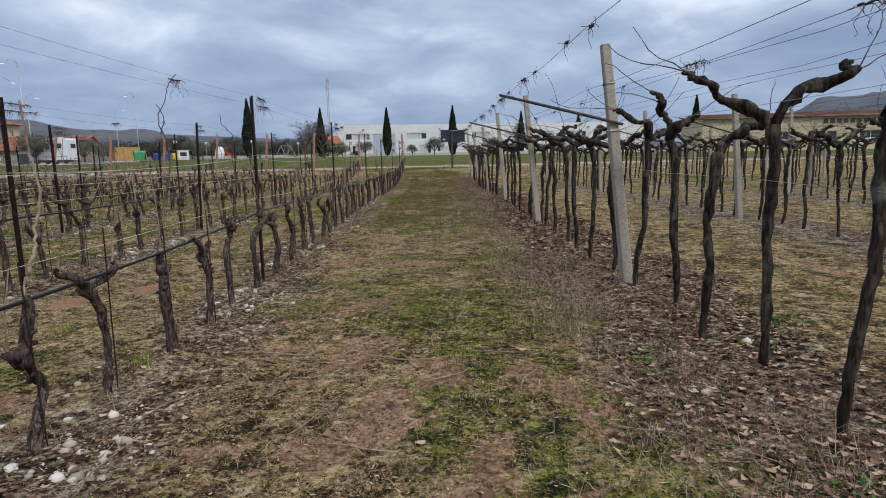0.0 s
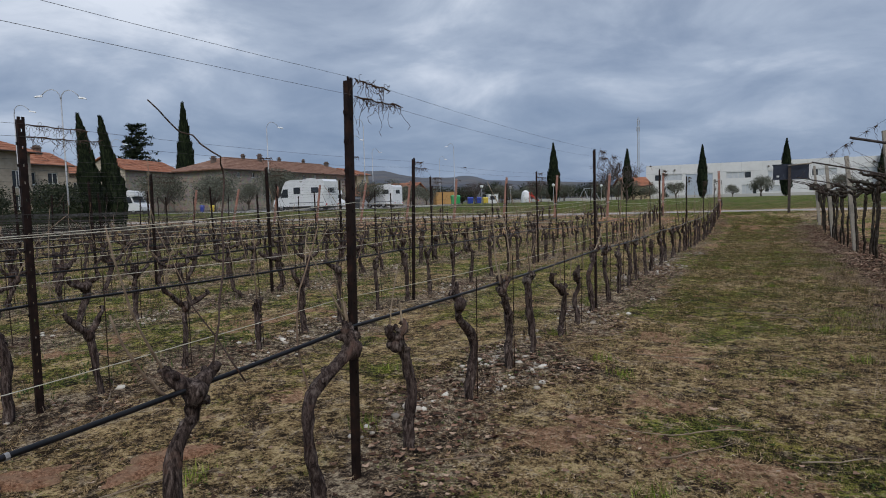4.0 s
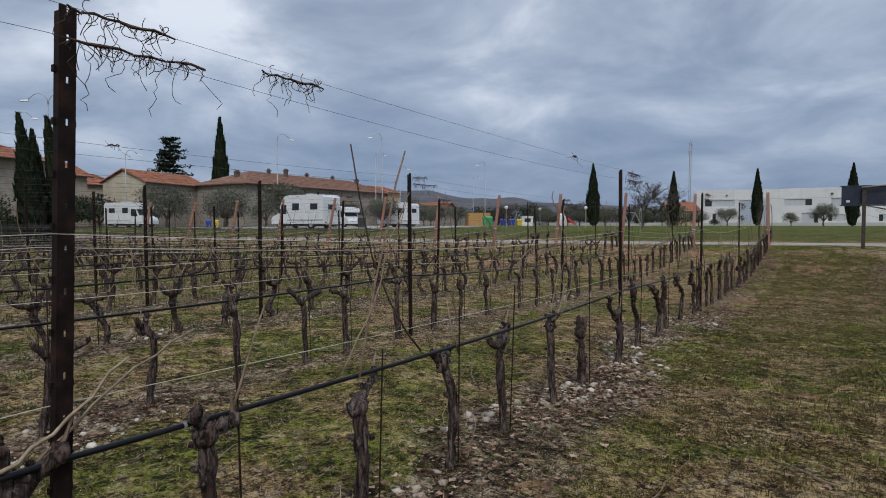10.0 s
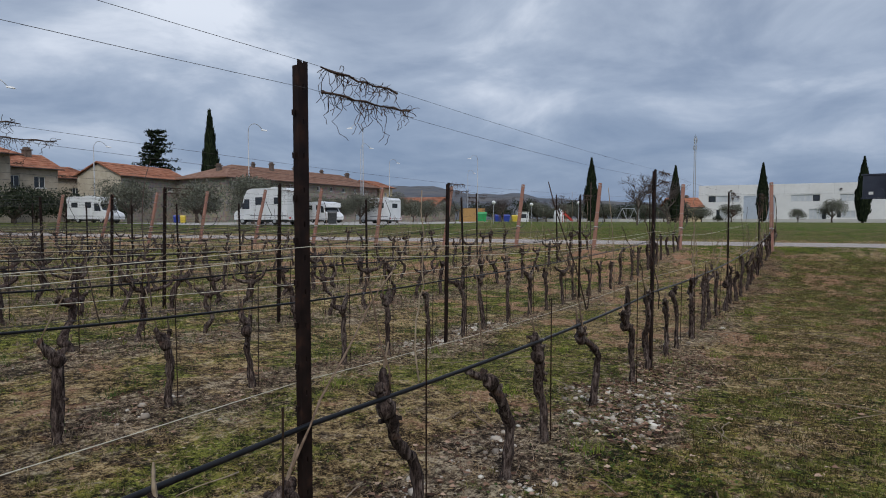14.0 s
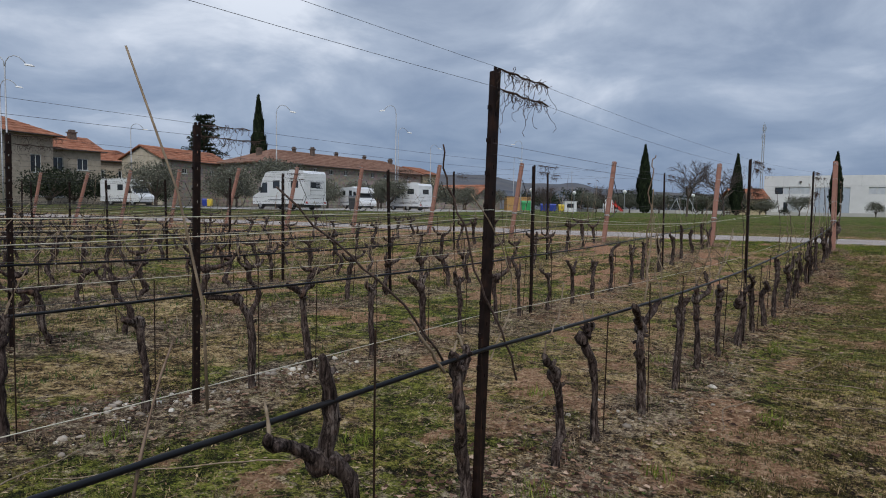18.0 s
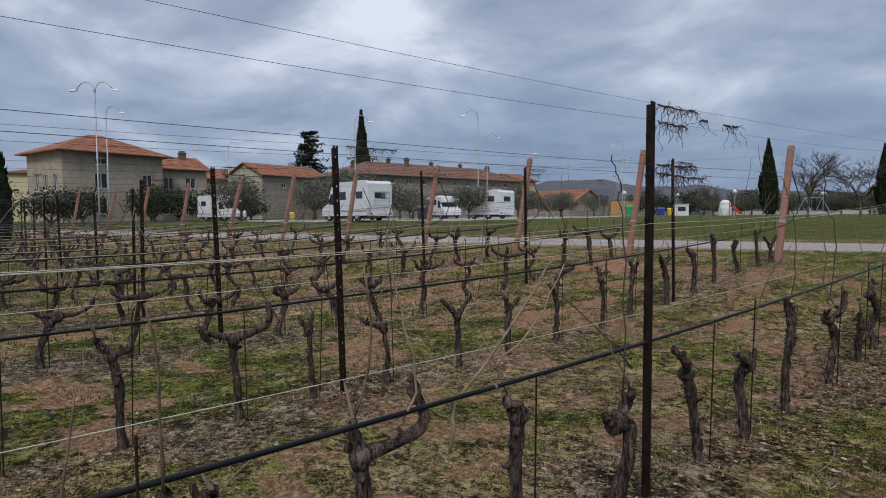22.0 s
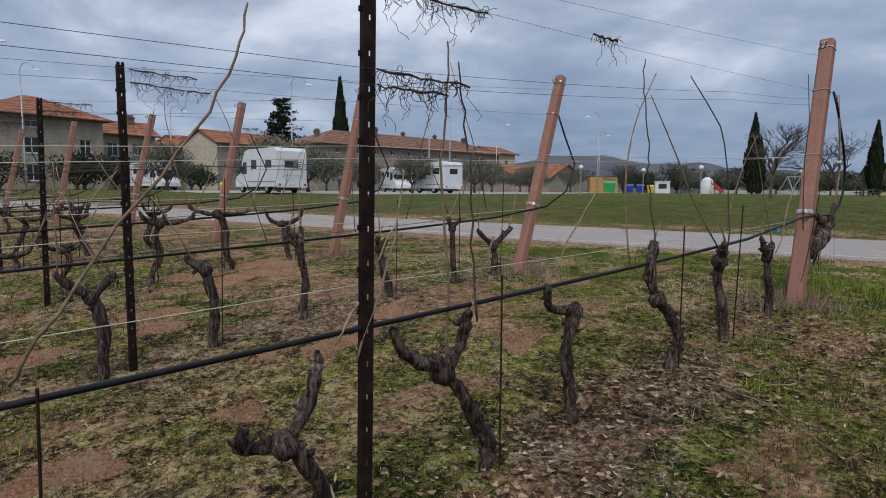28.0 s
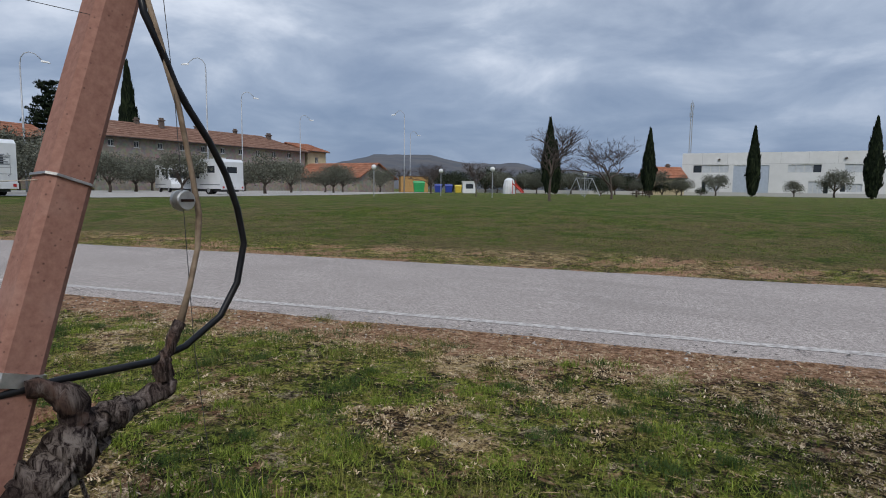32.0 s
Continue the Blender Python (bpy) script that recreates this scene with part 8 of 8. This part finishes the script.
# turf of the aisles, the head of the field and the verge
for x0, x1, y0, y1, dens in ((0.2, 4.2, 1.6, 12.0, 7000), (0.2, 3.4, 12.0, 41.0, 5200), (-2.6, 0.2, 2.0, 40.5, 4600), (-5.4, -2.6, 6.0, 39.5, 1500), (-11.0, -5.4, 12.0, 38, 300), (4.2, 9.0, 3.5, 16, 1500)):
    n = int((x1 - x0) * (y1 - y0) * dens)
    x, y = scatter(int(n * 0.55), x0, x1, y0, y1, lambda x, y: (0.04 + 0.96 * greenness(x, y)) * cover_free(x, y) * clumps(x, y))
    turf("turf_grass", x, y, 0.012, 0.050, 0.0021, GREEN, "short patchy green winter turf between the vine rows", "grass", 1.2, clump=26, fine=True, spread=0.024)
    x, y = scatter(int(n * 0.42), x0, x1, y0, y1, lambda x, y: (1.0 - 0.6 * greenness(x, y)) * cover_free(x, y) * clumps(x, y, 5))
    turf("dry_grass", x, y, 0.015, 0.055, 0.0017, STRAW, "flattened straw-coloured dry grass between the vine rows", "grass", 1.9, 0.5, clump=12, fine=True, spread=0.03)
# dark low blades added in the aisle, standing in for the turf's self-shading
x, y = scatter(230000, 0.7, 3.6, 10.0, 39.0, lambda x, y: (0.2 + 0.8 * clumps(x, y, 7)) * smooth(10, 15, y))
turf("low_weeds", x, y, 0.014, 0.052, 0.0032, MOSS, "low olive-brown growth in the aisle", "weeds", 1.2, clump=14, fine=True, spread=0.035)
# coarser growth between the farther rows
x, y = scatter(60000, -31.0, -5.4, 10.0, 39.0, lambda x, y: smooth(0.0, -2.0, y - 39.4 - 0.25 * x) * (0.35 + 0.65 * clumps(x, y, 4)))
turf("turf_grass", x, y, 0.03, 0.10, 0.006, GREEN, "rough green turf between the farther vine rows", "grass", 1.2, clump=5)
# dark weeds added to deepen the far ground like its own blade shade
x, y = scatter(150000, -26.0, -2.9, 6.0, 38.5, lambda x, y: smooth(0.0, -2.0, y - 39.4 - 0.25 * x) * clumps(x * 0.35, y * 0.35, 8))
turf("low_weeds", x, y, 0.02, 0.09, 0.005, WEED, "low dark weeds between the farther vine rows", "weeds", 1.1, clump=10, fine=True, spread=0.05)
x, y = scatter(36000, -31.0, -5.4, 10.0, 39.0, lambda x, y: smooth(0.0, -2.0, y - 39.4 - 0.25 * x) * (0.3 + 0.7 * strip_of(x, y)))
turf("dry_grass", x, y, 0.04, 0.16, 0.004, GREY_STRAW, "dry weeds between the farther vine rows", "grass", 1.4, clump=6)
x, y = scatter(230000, -4.5, 4.2, 37.0, 44.6, lambda x, y: 0.85 * lush_patch(x, y) + 0.05 * smooth(-0.4, -0.9, road_s(x, y)))
turf("verge_grass", x, y, 0.012, 0.045, 0.0026, VIVID, "fresh green grass on the lane's verge", "grass", 1.4, clump=30, fine=True, spread=0.03)
x, y = scatter(165000, -4.5, 4.2, 38.6, 44.6, lambda x, y: smooth(0.1, -0.6, road_s(x, y)) * (1 - 0.93 * lush_patch(x, y)) * clumps(x, y, 2))
turf("dry_grass", x, y, 0.006, 0.026, 0.0046, PALE_STRAW, "matted straw on the lane's verge", "grass", 2.4, 0.6, clump=8)


def round_tufts(n, mat, hmin, hmax, seed):
    """Round tussocks of different size, strewn over the verge."""
    r2 = np.random.RandomState(seed)
    px, py = r2.uniform(-4.0, 4.0, n), r2.uniform(39.6, 44.3, n)
    ok = (road_s(px, py) < -0.45) & (r2.uniform(0, 1, n) < 0.35 + 0.65 * lush_patch(px, py))
    px, py = px[ok], py[ok]
    sp = r2.uniform(0.025, 0.085, len(px))
    k = 220
    x, y = np.repeat(px, k) + r2.normal(0, 1, len(px) * k) * np.repeat(sp, k), np.repeat(py, k) + r2.normal(0, 1, len(px) * k) * np.repeat(sp, k)
    turf("grass_tufts", x, y, hmin, hmax, 0.0026, mat, "round green grass tussocks on the verge", "grass", 1.7, fine=True)


round_tufts(230, VIVID, 0.02, 0.058, 5)
round_tufts(300, WEED, 0.02, 0.062, 6)
x, y = scatter(70000, -14.0, 8.0, 45.0, 58.0, lambda x, y: smooth(4.3, 5.0, road_s(x, y)) * (0.3 + 0.7 * greenness(x, y)))
turf("lawn_grass", x, y, 0.02, 0.05, 0.006, CLOVER, "mown green lawn beyond the lane", "grass", 0.9)
x, y = scatter(60000, -14.0, 8.0, 44.0, 54.0, lambda x, y: smooth(4.3, 4.6, road_s(x, y)) * smooth(7.2, 5.0, road_s(x, y)))
turf("dry_grass", x, y, 0.012, 0.045, 0.004, STRAW, "dry straw edge of the lawn along the lane", "grass", 1.8)


def tufts(name, places, blades, spread, hmin, hmax, wide, mat, label, lean=0.9):
    x = np.concatenate([px + R.normal(0, spread, blades) for px, _ in places])
    y = np.concatenate([py + R.normal(0, spread, blades) for _, py in places])
    turf(name, x, y, hmin, hmax, wide, mat, label, "grass", lean, fine=True)


places = [(R.uniform(-2.4, 3.2), R.uniform(2, 40)) for _ in range(70)]
tufts("grass_tufts", places, 70, 0.06, 0.05, 0.12, 0.003, VIVID, "scattered lush green grass tufts")
places = [(R.uniform(-4.0, 3.5), R.uniform(40.6, 43.4)) for _ in range(60)]
tufts("grass_tufts", places, 300, 0.075, 0.018, 0.060, 0.0028, GREEN, "lush grass tufts on the verge", 1.7)
places = [(R.uniform(-0.5, 0.6), 40.3 + R.uniform(-0.4, 0.5)) for _ in range(20)]
tufts("grass_tufts", places, 90, 0.11, 0.04, 0.13, 0.0036, VIVID, "tall fresh grass at the foot of the end post")
places = [(R.normal(-ROW_GAP * k, 0.22), row_end(k) + R.uniform(-0.35, 0.25)) for k in (0, 0, 0, 1, 1, 2, 3, 4) for _ in range(7)]
tufts("dry_tufts", places, 90, 0.11, 0.05, 0.22, 0.0024, GREY_STRAW, "brown tangled dry weeds round the end posts", 2.3)
places = [(R.normal(3.45, 0.38), R.uniform(5.5, 36)) for _ in range(260)]
tufts("dry_tufts", places, 50, 0.12, 0.06, 0.24, 0.0020, GREY_STRAW, "grey dry weeds along the pergola strip", 1.3)
places = [(R.normal(-ROW_GAP * k, 0.22), R.uniform(2 + 3 * k, 39)) for k in (0, 0, 1, 1, 2, 3) for _ in range(60)]
tufts("dry_tufts", places, 34, 0.09, 0.04, 0.15, 0.002, GREY_STRAW, "grey dry weeds under the vines", 1.8)
places = [(R.normal(3.35, 0.3), R.uniform(3.0, 9)) for _ in range(60)]
tufts("dry_tufts", places, 60, 0.12, 0.06, 0.24, 0.0019, GREY_STRAW, "tangled dry weeds at the edge of the fallen leaves", 2.0)
places = [(R.normal(3.7, 0.75), R.uniform(1.5, 9)) for _ in range(90)]
tufts("dry_tufts", places, 46, 0.12, 0.03, 0.12, 0.0018, STRAW, "dry grass among the fallen leaves", 1.8)


def flakes(name, x, y, size, mat, label, category, curl=0.5, lift=0.02):
    """Fallen leaves: five-sided curled blades lying at odd angles."""
    n = len(x)
    z = ground_z(x, y) + R.uniform(0.002, lift, n)
    a, sz = R.uniform(0, 2 * np.pi, n), size * R.uniform(0.55, 1.35, n)
    tx, ty = R.normal(0, 0.35, n), R.normal(0, 0.35, n)
    V = [np.stack([x, y, z], -1)]
    k = 7
    for i in range(k):
        t = a + 2 * np.pi * i / k
        q = sz * (1.0 if i % 2 else 0.62) * R.uniform(0.75, 1.2, n)
        u, v = np.cos(t) * q, np.sin(t) * q
        V.append(np.stack([x + u, y + v, z + 0.004 + np.abs(u * tx + v * ty) * 0.6 + curl * q * R.uniform(0.0, 0.5, n)], -1))
    V = np.stack(V, 1).reshape(-1, 3)
    o = np.arange(n)[:, None] * (k + 1)
    F = np.concatenate([o + np.array([0, 1 + i, 1 + (i + 1) % k]) for i in range(k)], 1).reshape(-1, 3)
    lofted(name, V, F, mat, label, category, "stuff")


x, y = scatter(13000, 2.6, 5.8, 0.8, 9.5, lambda x, y: smooth(0.35, 0.95, strip_of(x, y) * 0.75 + 0.3 * vnoise(x, y, 0.7, 51) + 0.25 * vnoise(x, y, 0.2, 52)))
flakes("leaf_litter", x, y, 0.026, LEAF, "brown fallen vine leaves heaped under the pergola", "leaves")
x, y = scatter(16000, 3.2, 5.6, 9.5, 36, lambda x, y: smooth(0.3, 0.7, strip_of(x, y)))
flakes("leaf_litter", x, y, 0.045, LEAF, "brown fallen vine leaves under the pergola", "leaves")
for k, n in ((0, 24000), (1, 10000), (2, 5000), (3, 3000), (4, 2500)):
    x, y = scatter(n, -ROW_GAP * k - 0.75, -ROW_GAP * k + 0.75, max(0.5, 1.5 * k), row_end(k) + 0.4, lambda x, y: 0.9 * strip_of(x, y) * smooth(0.2, 0.6, vnoise(x, y, 0.8, 53)) + 0.03)
    flakes("leaf_litter", x, y, 0.023, LEAF, "dull brown leaf litter under a vine row", "leaves", 0.4)
x, y = scatter(5200, -0.5, 1.1, 31.0, 39.6, lambda x, y: 0.7 * smooth(0.42, 0.72, 0.6 * vnoise(x, y, 0.7, 58) + 0.4 * vnoise(x, y, 0.2, 59) + 0.25 * strip_of(x, y)))
flakes("leaf_litter", x, y, 0.019, LEAF, "grey-brown vine leaves drifted along the end of the row", "leaves", 0.6)
x, y = scatter(1500, 0.3, 3.3, 1.2, 38, lambda x, y: 0.6 + 0 * x)
flakes("leaf_litter", x, y, 0.028, LEAF, "stray dead leaves on the turf", "leaves")
x, y = scatter(26000, -1.0, 3.3, 1.2, 41, lambda x, y: greenness(x, y) * smooth(0.5, 0.66, vnoise(x, y, 0.55, 61)))
flakes("weed_rosettes", x, y, 0.012, WEED, "tiny green weed leaves in the turf", "weeds", 1.2)
x, y = scatter(2600, 3.4, 5.2, 1.0, 7.0, lambda x, y: smooth(0.62, 0.75, vnoise(x, y, 0.5, 63)))
flakes("weed_rosettes", x, y, 0.026, WEED, "green weeds among the fallen leaves", "weeds", 1.2)


CRUMB = leafy("asphalt_crumb", (0.0, (0.05, 0.045, 0.042)), (0.6, (0.16, 0.145, 0.13)), (1.0, (0.42, 0.38, 0.34)), rough=0.9)


def chips(name, x, y, smin, smax, thin, mat, label, category, lift=0.012):
    """Flat slivers of straw, bark and torn leaf lying on the ground."""
    n = len(x)
    z = np.where(road_s(x, y) > -0.02, 0.4925, ground_z(x, y)) + R.uniform(0.001, lift, n)
    a, l = R.uniform(0, 2 * np.pi, n), smin + (smax - smin) * R.uniform(0, 1, n) ** 2
    w = l * R.uniform(thin * 0.5, thin, n)
    ux, uy, px, py = np.cos(a) * l, np.sin(a) * l, -np.sin(a) * w, np.cos(a) * w
    t1, t2 = R.normal(0, 0.3, n) * l, R.normal(0, 0.4, n) * w
    V = np.stack([np.stack([x - ux, y - uy, z], -1), np.stack([x + px, y + py, z + np.abs(t2)], -1), np.stack([x + ux, y + uy, z + np.abs(t1)], -1), np.stack([x - px, y - py, z + 0.002], -1)], 1).reshape(-1, 3)
    lofted(name, V, np.arange(n * 4).reshape(-1, 4), mat, label, category, "stuff")


for x0, x1, y0, y1, dens in ((0.2, 4.3, 1.5, 9.0, 1300), (0.2, 3.4, 9.0, 41.0, 560), (-2.7, 0.2, 2.0, 40.0, 560), (-5.5, -2.7, 7.0, 39.0, 120), (4.3, 8.5, 3.5, 14.0, 200), (-4.0, 4.5, 40.0, 44.2, 700)):
    n = int((x1 - x0) * (y1 - y0) * dens)
    x, y = scatter(n, x0, x1, y0, y1, lambda x, y: (0.35 + 0.65 * clumps(x, y, 9)) * smooth(0.15, -0.15, road_s(x, y)) * (0.62 - 0.3 * greenness(x, y)))
    chips("ground_litter", x, y, 0.005, 0.019, 0.5, LITTER, "small brown scraps of bark, leaf and straw on the ground", "litter")
    x, y = scatter(n // 3, x0, x1, y0, y1, lambda x, y: smooth(0.15, -0.15, road_s(x, y)) * (1 - 0.5 * greenness(x, y)))
    chips("straw_bits", x, y, 0.015, 0.055, 0.055, STRAW, "loose bits of pale straw lying on the turf", "straw", 0.025)
    x, y = scatter(n // 2, x0, x1, y0, y1, lambda x, y: greenness(x, y) * clumps(x, y, 3) * smooth(-0.1, -0.5, road_s(x, y)))
    chips("moss_leaves", x, y, 0.004, 0.012, 0.8, MOSS, "tiny moss and clover leaves in the turf", "moss", 0.02)
    x, y = scatter(int(n * 0.9), x0, x1, y0, y1, lambda x, y: smooth(0.52, 0.68, 0.6 * vnoise(x, y, 0.75, 37) + 0.4 * vnoise(x, y, 0.22, 38) + 0.20 * smooth(18, 30, y) - 0.06) * smooth(40.2, 38.8, y))
    chips("clover_leaves", x, y, 0.004, 0.011, 0.9, CLOVER, "bright green clover and chickweed patches in the turf", "weeds", 0.03)
x, y = scatter(45000, -3.2, 3.4, 19.0, 41.0, lambda x, y: smooth(19, 26, y) * clumps(x, y, 6) * smooth(-0.1, -0.5, road_s(x, y)))
chips("straw_bits", x, y, 0.008, 0.030, 0.30, STRAW, "pale dry grass scraps and torn leaves on the ground", "straw", 0.02)


def pebbles(x, y, smin, smax, label):
    n = len(x)
    t = (1 + 5 ** 0.5) / 2
    ico = np.array([(-1, t, 0), (1, t, 0), (-1, -t, 0), (1, -t, 0), (0, -1, t), (0, 1, t), (0, -1, -t), (0, 1, -t), (t, 0, -1), (t, 0, 1), (-t, 0, -1), (-t, 0, 1)]) / 1.9
    fc = np.array([(0, 11, 5), (0, 5, 1), (0, 1, 7), (0, 7, 10), (0, 10, 11), (1, 5, 9), (5, 11, 4), (11, 10, 2), (10, 7, 6), (7, 1, 8), (3, 9, 4), (3, 4, 2), (3, 2, 6), (3, 6, 8), (3, 8, 9), (4, 9, 5), (2, 4, 11), (6, 2, 10), (8, 6, 7), (9, 8, 1)])
    sz = smin + (smax - smin) * R.uniform(0, 1, n) ** 5
    a = R.uniform(0, 2 * np.pi, n)
    P = ico[None] * R.uniform(0.7, 1.25, (n, 12, 1)) * np.stack([sz * R.uniform(0.8, 1.4, n), sz, sz * R.uniform(0.45, 0.8, n)], -1)[:, None]
    ca, sa = np.cos(a)[:, None], np.sin(a)[:, None]
    V = np.stack([P[..., 0] * ca - P[..., 1] * sa + x[:, None], P[..., 0] * sa + P[..., 1] * ca + y[:, None], P[..., 2] + (ground_z(x, y) + sz * 0.15)[:, None]], -1).reshape(-1, 3)
    F = (np.arange(n)[:, None, None] * 12 + fc[None]).reshape(-1, 3)
    ob = lofted("field_stones", V, F, STONE, label, "stones", "stuff")
    ob.data.shade_smooth()


for k, n in ((0, 19000), (1, 10000), (2, 4000), (3, 2000)):
    x, y = scatter(n, -ROW_GAP * k - 0.42, -ROW_GAP * k + 0.62, max(0.8, 2 * k), row_end(k), lambda x, y: strip_of(x, y) * smooth(0.42, 0.76, 0.6 * vnoise(x, y, 0.8, 71) + 0.4 * vnoise(x, y, 0.25, 73)) * (1 - smooth(23, 29, y)))
    pebbles(x, y, 0.006, 0.040, "pale limestone pebbles scattered under a vine row")
x, y = scatter(300, 3.6, 5.2, 1, 12, lambda x, y: 0.5 + 0 * x)
pebbles(x, y, 0.01, 0.05, "pale stones among the fallen leaves")
x, y = scatter(9000, -9, 5, 41.5, 46, lambda x, y: smooth(-1.0, -0.1, road_s(x, y)) * smooth(0.15, -0.05, road_s(x, y)))
pebbles(x, y, 0.004, 0.016, "loose grit along the lane's edge")
x, y = scatter(16000, -9, 5, 41.5, 46, lambda x, y: smooth(-0.2, -0.02, road_s(x, y)) * smooth(0.34, 0.1, road_s(x, y) + 0.3 * (vnoise(x, y, 0.5, 57) - 0.5)))
chips("asphalt_crumbs", x, y, 0.006, 0.022, 0.8, CRUMB, "crumbled dark asphalt along the lane's broken edge", "grit", 0.010)


# ---- bare earth thrown up between the rows ----
m = Mat("red_earth", 0.95)
v1, v2 = m.noise(55, 6, 0.75), m.noise(7, 5, 0.6)
c = m.ramp(v1, (0.36, (0.10, 0.045, 0.025)), (0.5, (0.30, 0.15, 0.085)), (0.64, (0.52, 0.31, 0.19)))
m.color(m.mix(m.span(v2, 0.45, 0.62, 0, 0.6), c, (0.36, 0.235, 0.15))).bump(v1, 1.0, 0.03)
EARTH = m.m


def earth_patch(x, y, w, seed):
    """A low ragged heap of bare soil with crumbs round it."""
    r2 = random.Random(seed)
    ph = [r2.uniform(0, 6.28) for _ in range(4)]
    V, F, n, rings = [(x, y, gz(x, y) + 0.10 * w)], [], 40, 7
    for i in range(1, rings + 1):
        t = i / rings
        for k in range(n):
            a = 2 * math.pi * k / n
            q = w * (1 + 0.28 * math.sin(2 * a + ph[0]) + 0.2 * math.sin(3 * a + ph[1]) + 0.16 * math.sin(5 * a + ph[2]) + 0.12 * r2.uniform(-1, 1))
            px, py = x + math.cos(a) * q * t * 0.8, y + math.sin(a) * q * t * 1.15
            V.append((px, py, gz(px, py) + (0.10 * w * (1 - t * t) + r2.uniform(-0.006, 0.010)) * (t < 1) - 0.02 * (t == 1)))
    F = [(0, 1 + k, 1 + (k + 1) % n) for k in range(n)]
    for i in range(rings - 1):
        for k in range(n):
            o, j = 1 + i * n, (k + 1) % n
            F += [(o + k, o + n + k, o + n + j), (o + k, o + n + j, o + j)]
    for _ in range(int(70 * w / 0.3)):
        a, q = r2.uniform(0, 6.28), w * r2.uniform(0.3, 1.4)
        px, py, c = x + math.cos(a) * q * 0.8, y + math.sin(a) * q * 1.15, r2.uniform(0.004, 0.013)
        b, z = len(V), gz(px, py) + c * 0.4
        V += [(px - c, py, z), (px, py - c, z), (px + c * 1.2, py, z), (px, py + c, z), (px + r2.uniform(-c, c) * 0.4, py, z + c * 0.9)]
        F += [(b, b + 1, b + 4), (b + 1, b + 2, b + 4), (b + 2, b + 3, b + 4), (b + 3, b, b + 4)]
    ob = lofted("bare_earth", np.array(V), np.array(F), EARTH, "low ragged patch of bare reddish earth in the turf", "earth", "", "bare earth patches")
    ob.data.shade_smooth()


for n, (x, y, w) in enumerate(((-1.5, 34.6, 0.27), (-4.9, 37.0, 0.45), (-2.4, 37.35, 0.28), (-1.47, 35.55, 0.15), (-1.02, 37.44, 0.2), (-3.6, 35.7, 0.25), (-3.7, 34.6, 0.3), (-4.02, 33.55, 0.28), (-2.25, 36.1, 0.16),
                               (-0.1, 35.22, 0.2), (-2.03, 36.5, 0.26), (-5.45, 37.5, 0.4), (-5.5, 36.6, 0.33), (-4.12, 35.8, 0.25), (1.73, 35.12, 0.18), (1.64, 34.75, 0.18), (-1.2, 7.5, 0.24), (-1.7, 6.9, 0.26), (-1.68, 40.75, 0.2))):
    earth_patch(x, y, w, 500 + n)


# ---- prunings on the ground ----
def prunings(n, x0, x1, y0, y1, seed, lmin=0.3, lmax=1.3):
    r2 = random.Random(seed)
    for i in range(n):
        x, y, a, ln = r2.uniform(x0, x1), r2.uniform(y0, y1), r2.uniform(0, 6.28), r2.uniform(lmin, lmax)
        pts, rad = [], []
        m_ = max(4, int(ln / 0.09))
        for j in range(m_ + 1):
            pts.append((x, y, gz(x, y) + 0.012 + 0.012 * r2.random()))
            rad.append(0.0045 * (1.2 - 0.6 * j / m_))
            a += r2.uniform(-0.32, 0.32)
            x, y = x + math.cos(a) * ln / m_, y + math.sin(a) * ln / m_
        tagged(part("pruned_cane", Shape().tube(pts, rad, 5), CANE, smooth=True), "pruned vine cane lying on the grass", "vine cutting", "pruned canes on the ground")


prunings(46, 0.1, 3.2, 1.5, 8, 1, 0.12, 1.1)
prunings(90, 0.1, 2.4, 8, 39, 2, 0.15, 1.1)
prunings(50, -2.4, -0.3, 3, 39, 3)
prunings(22, 3.2, 5.2, 1.5, 7, 4, 0.15, 1.1)
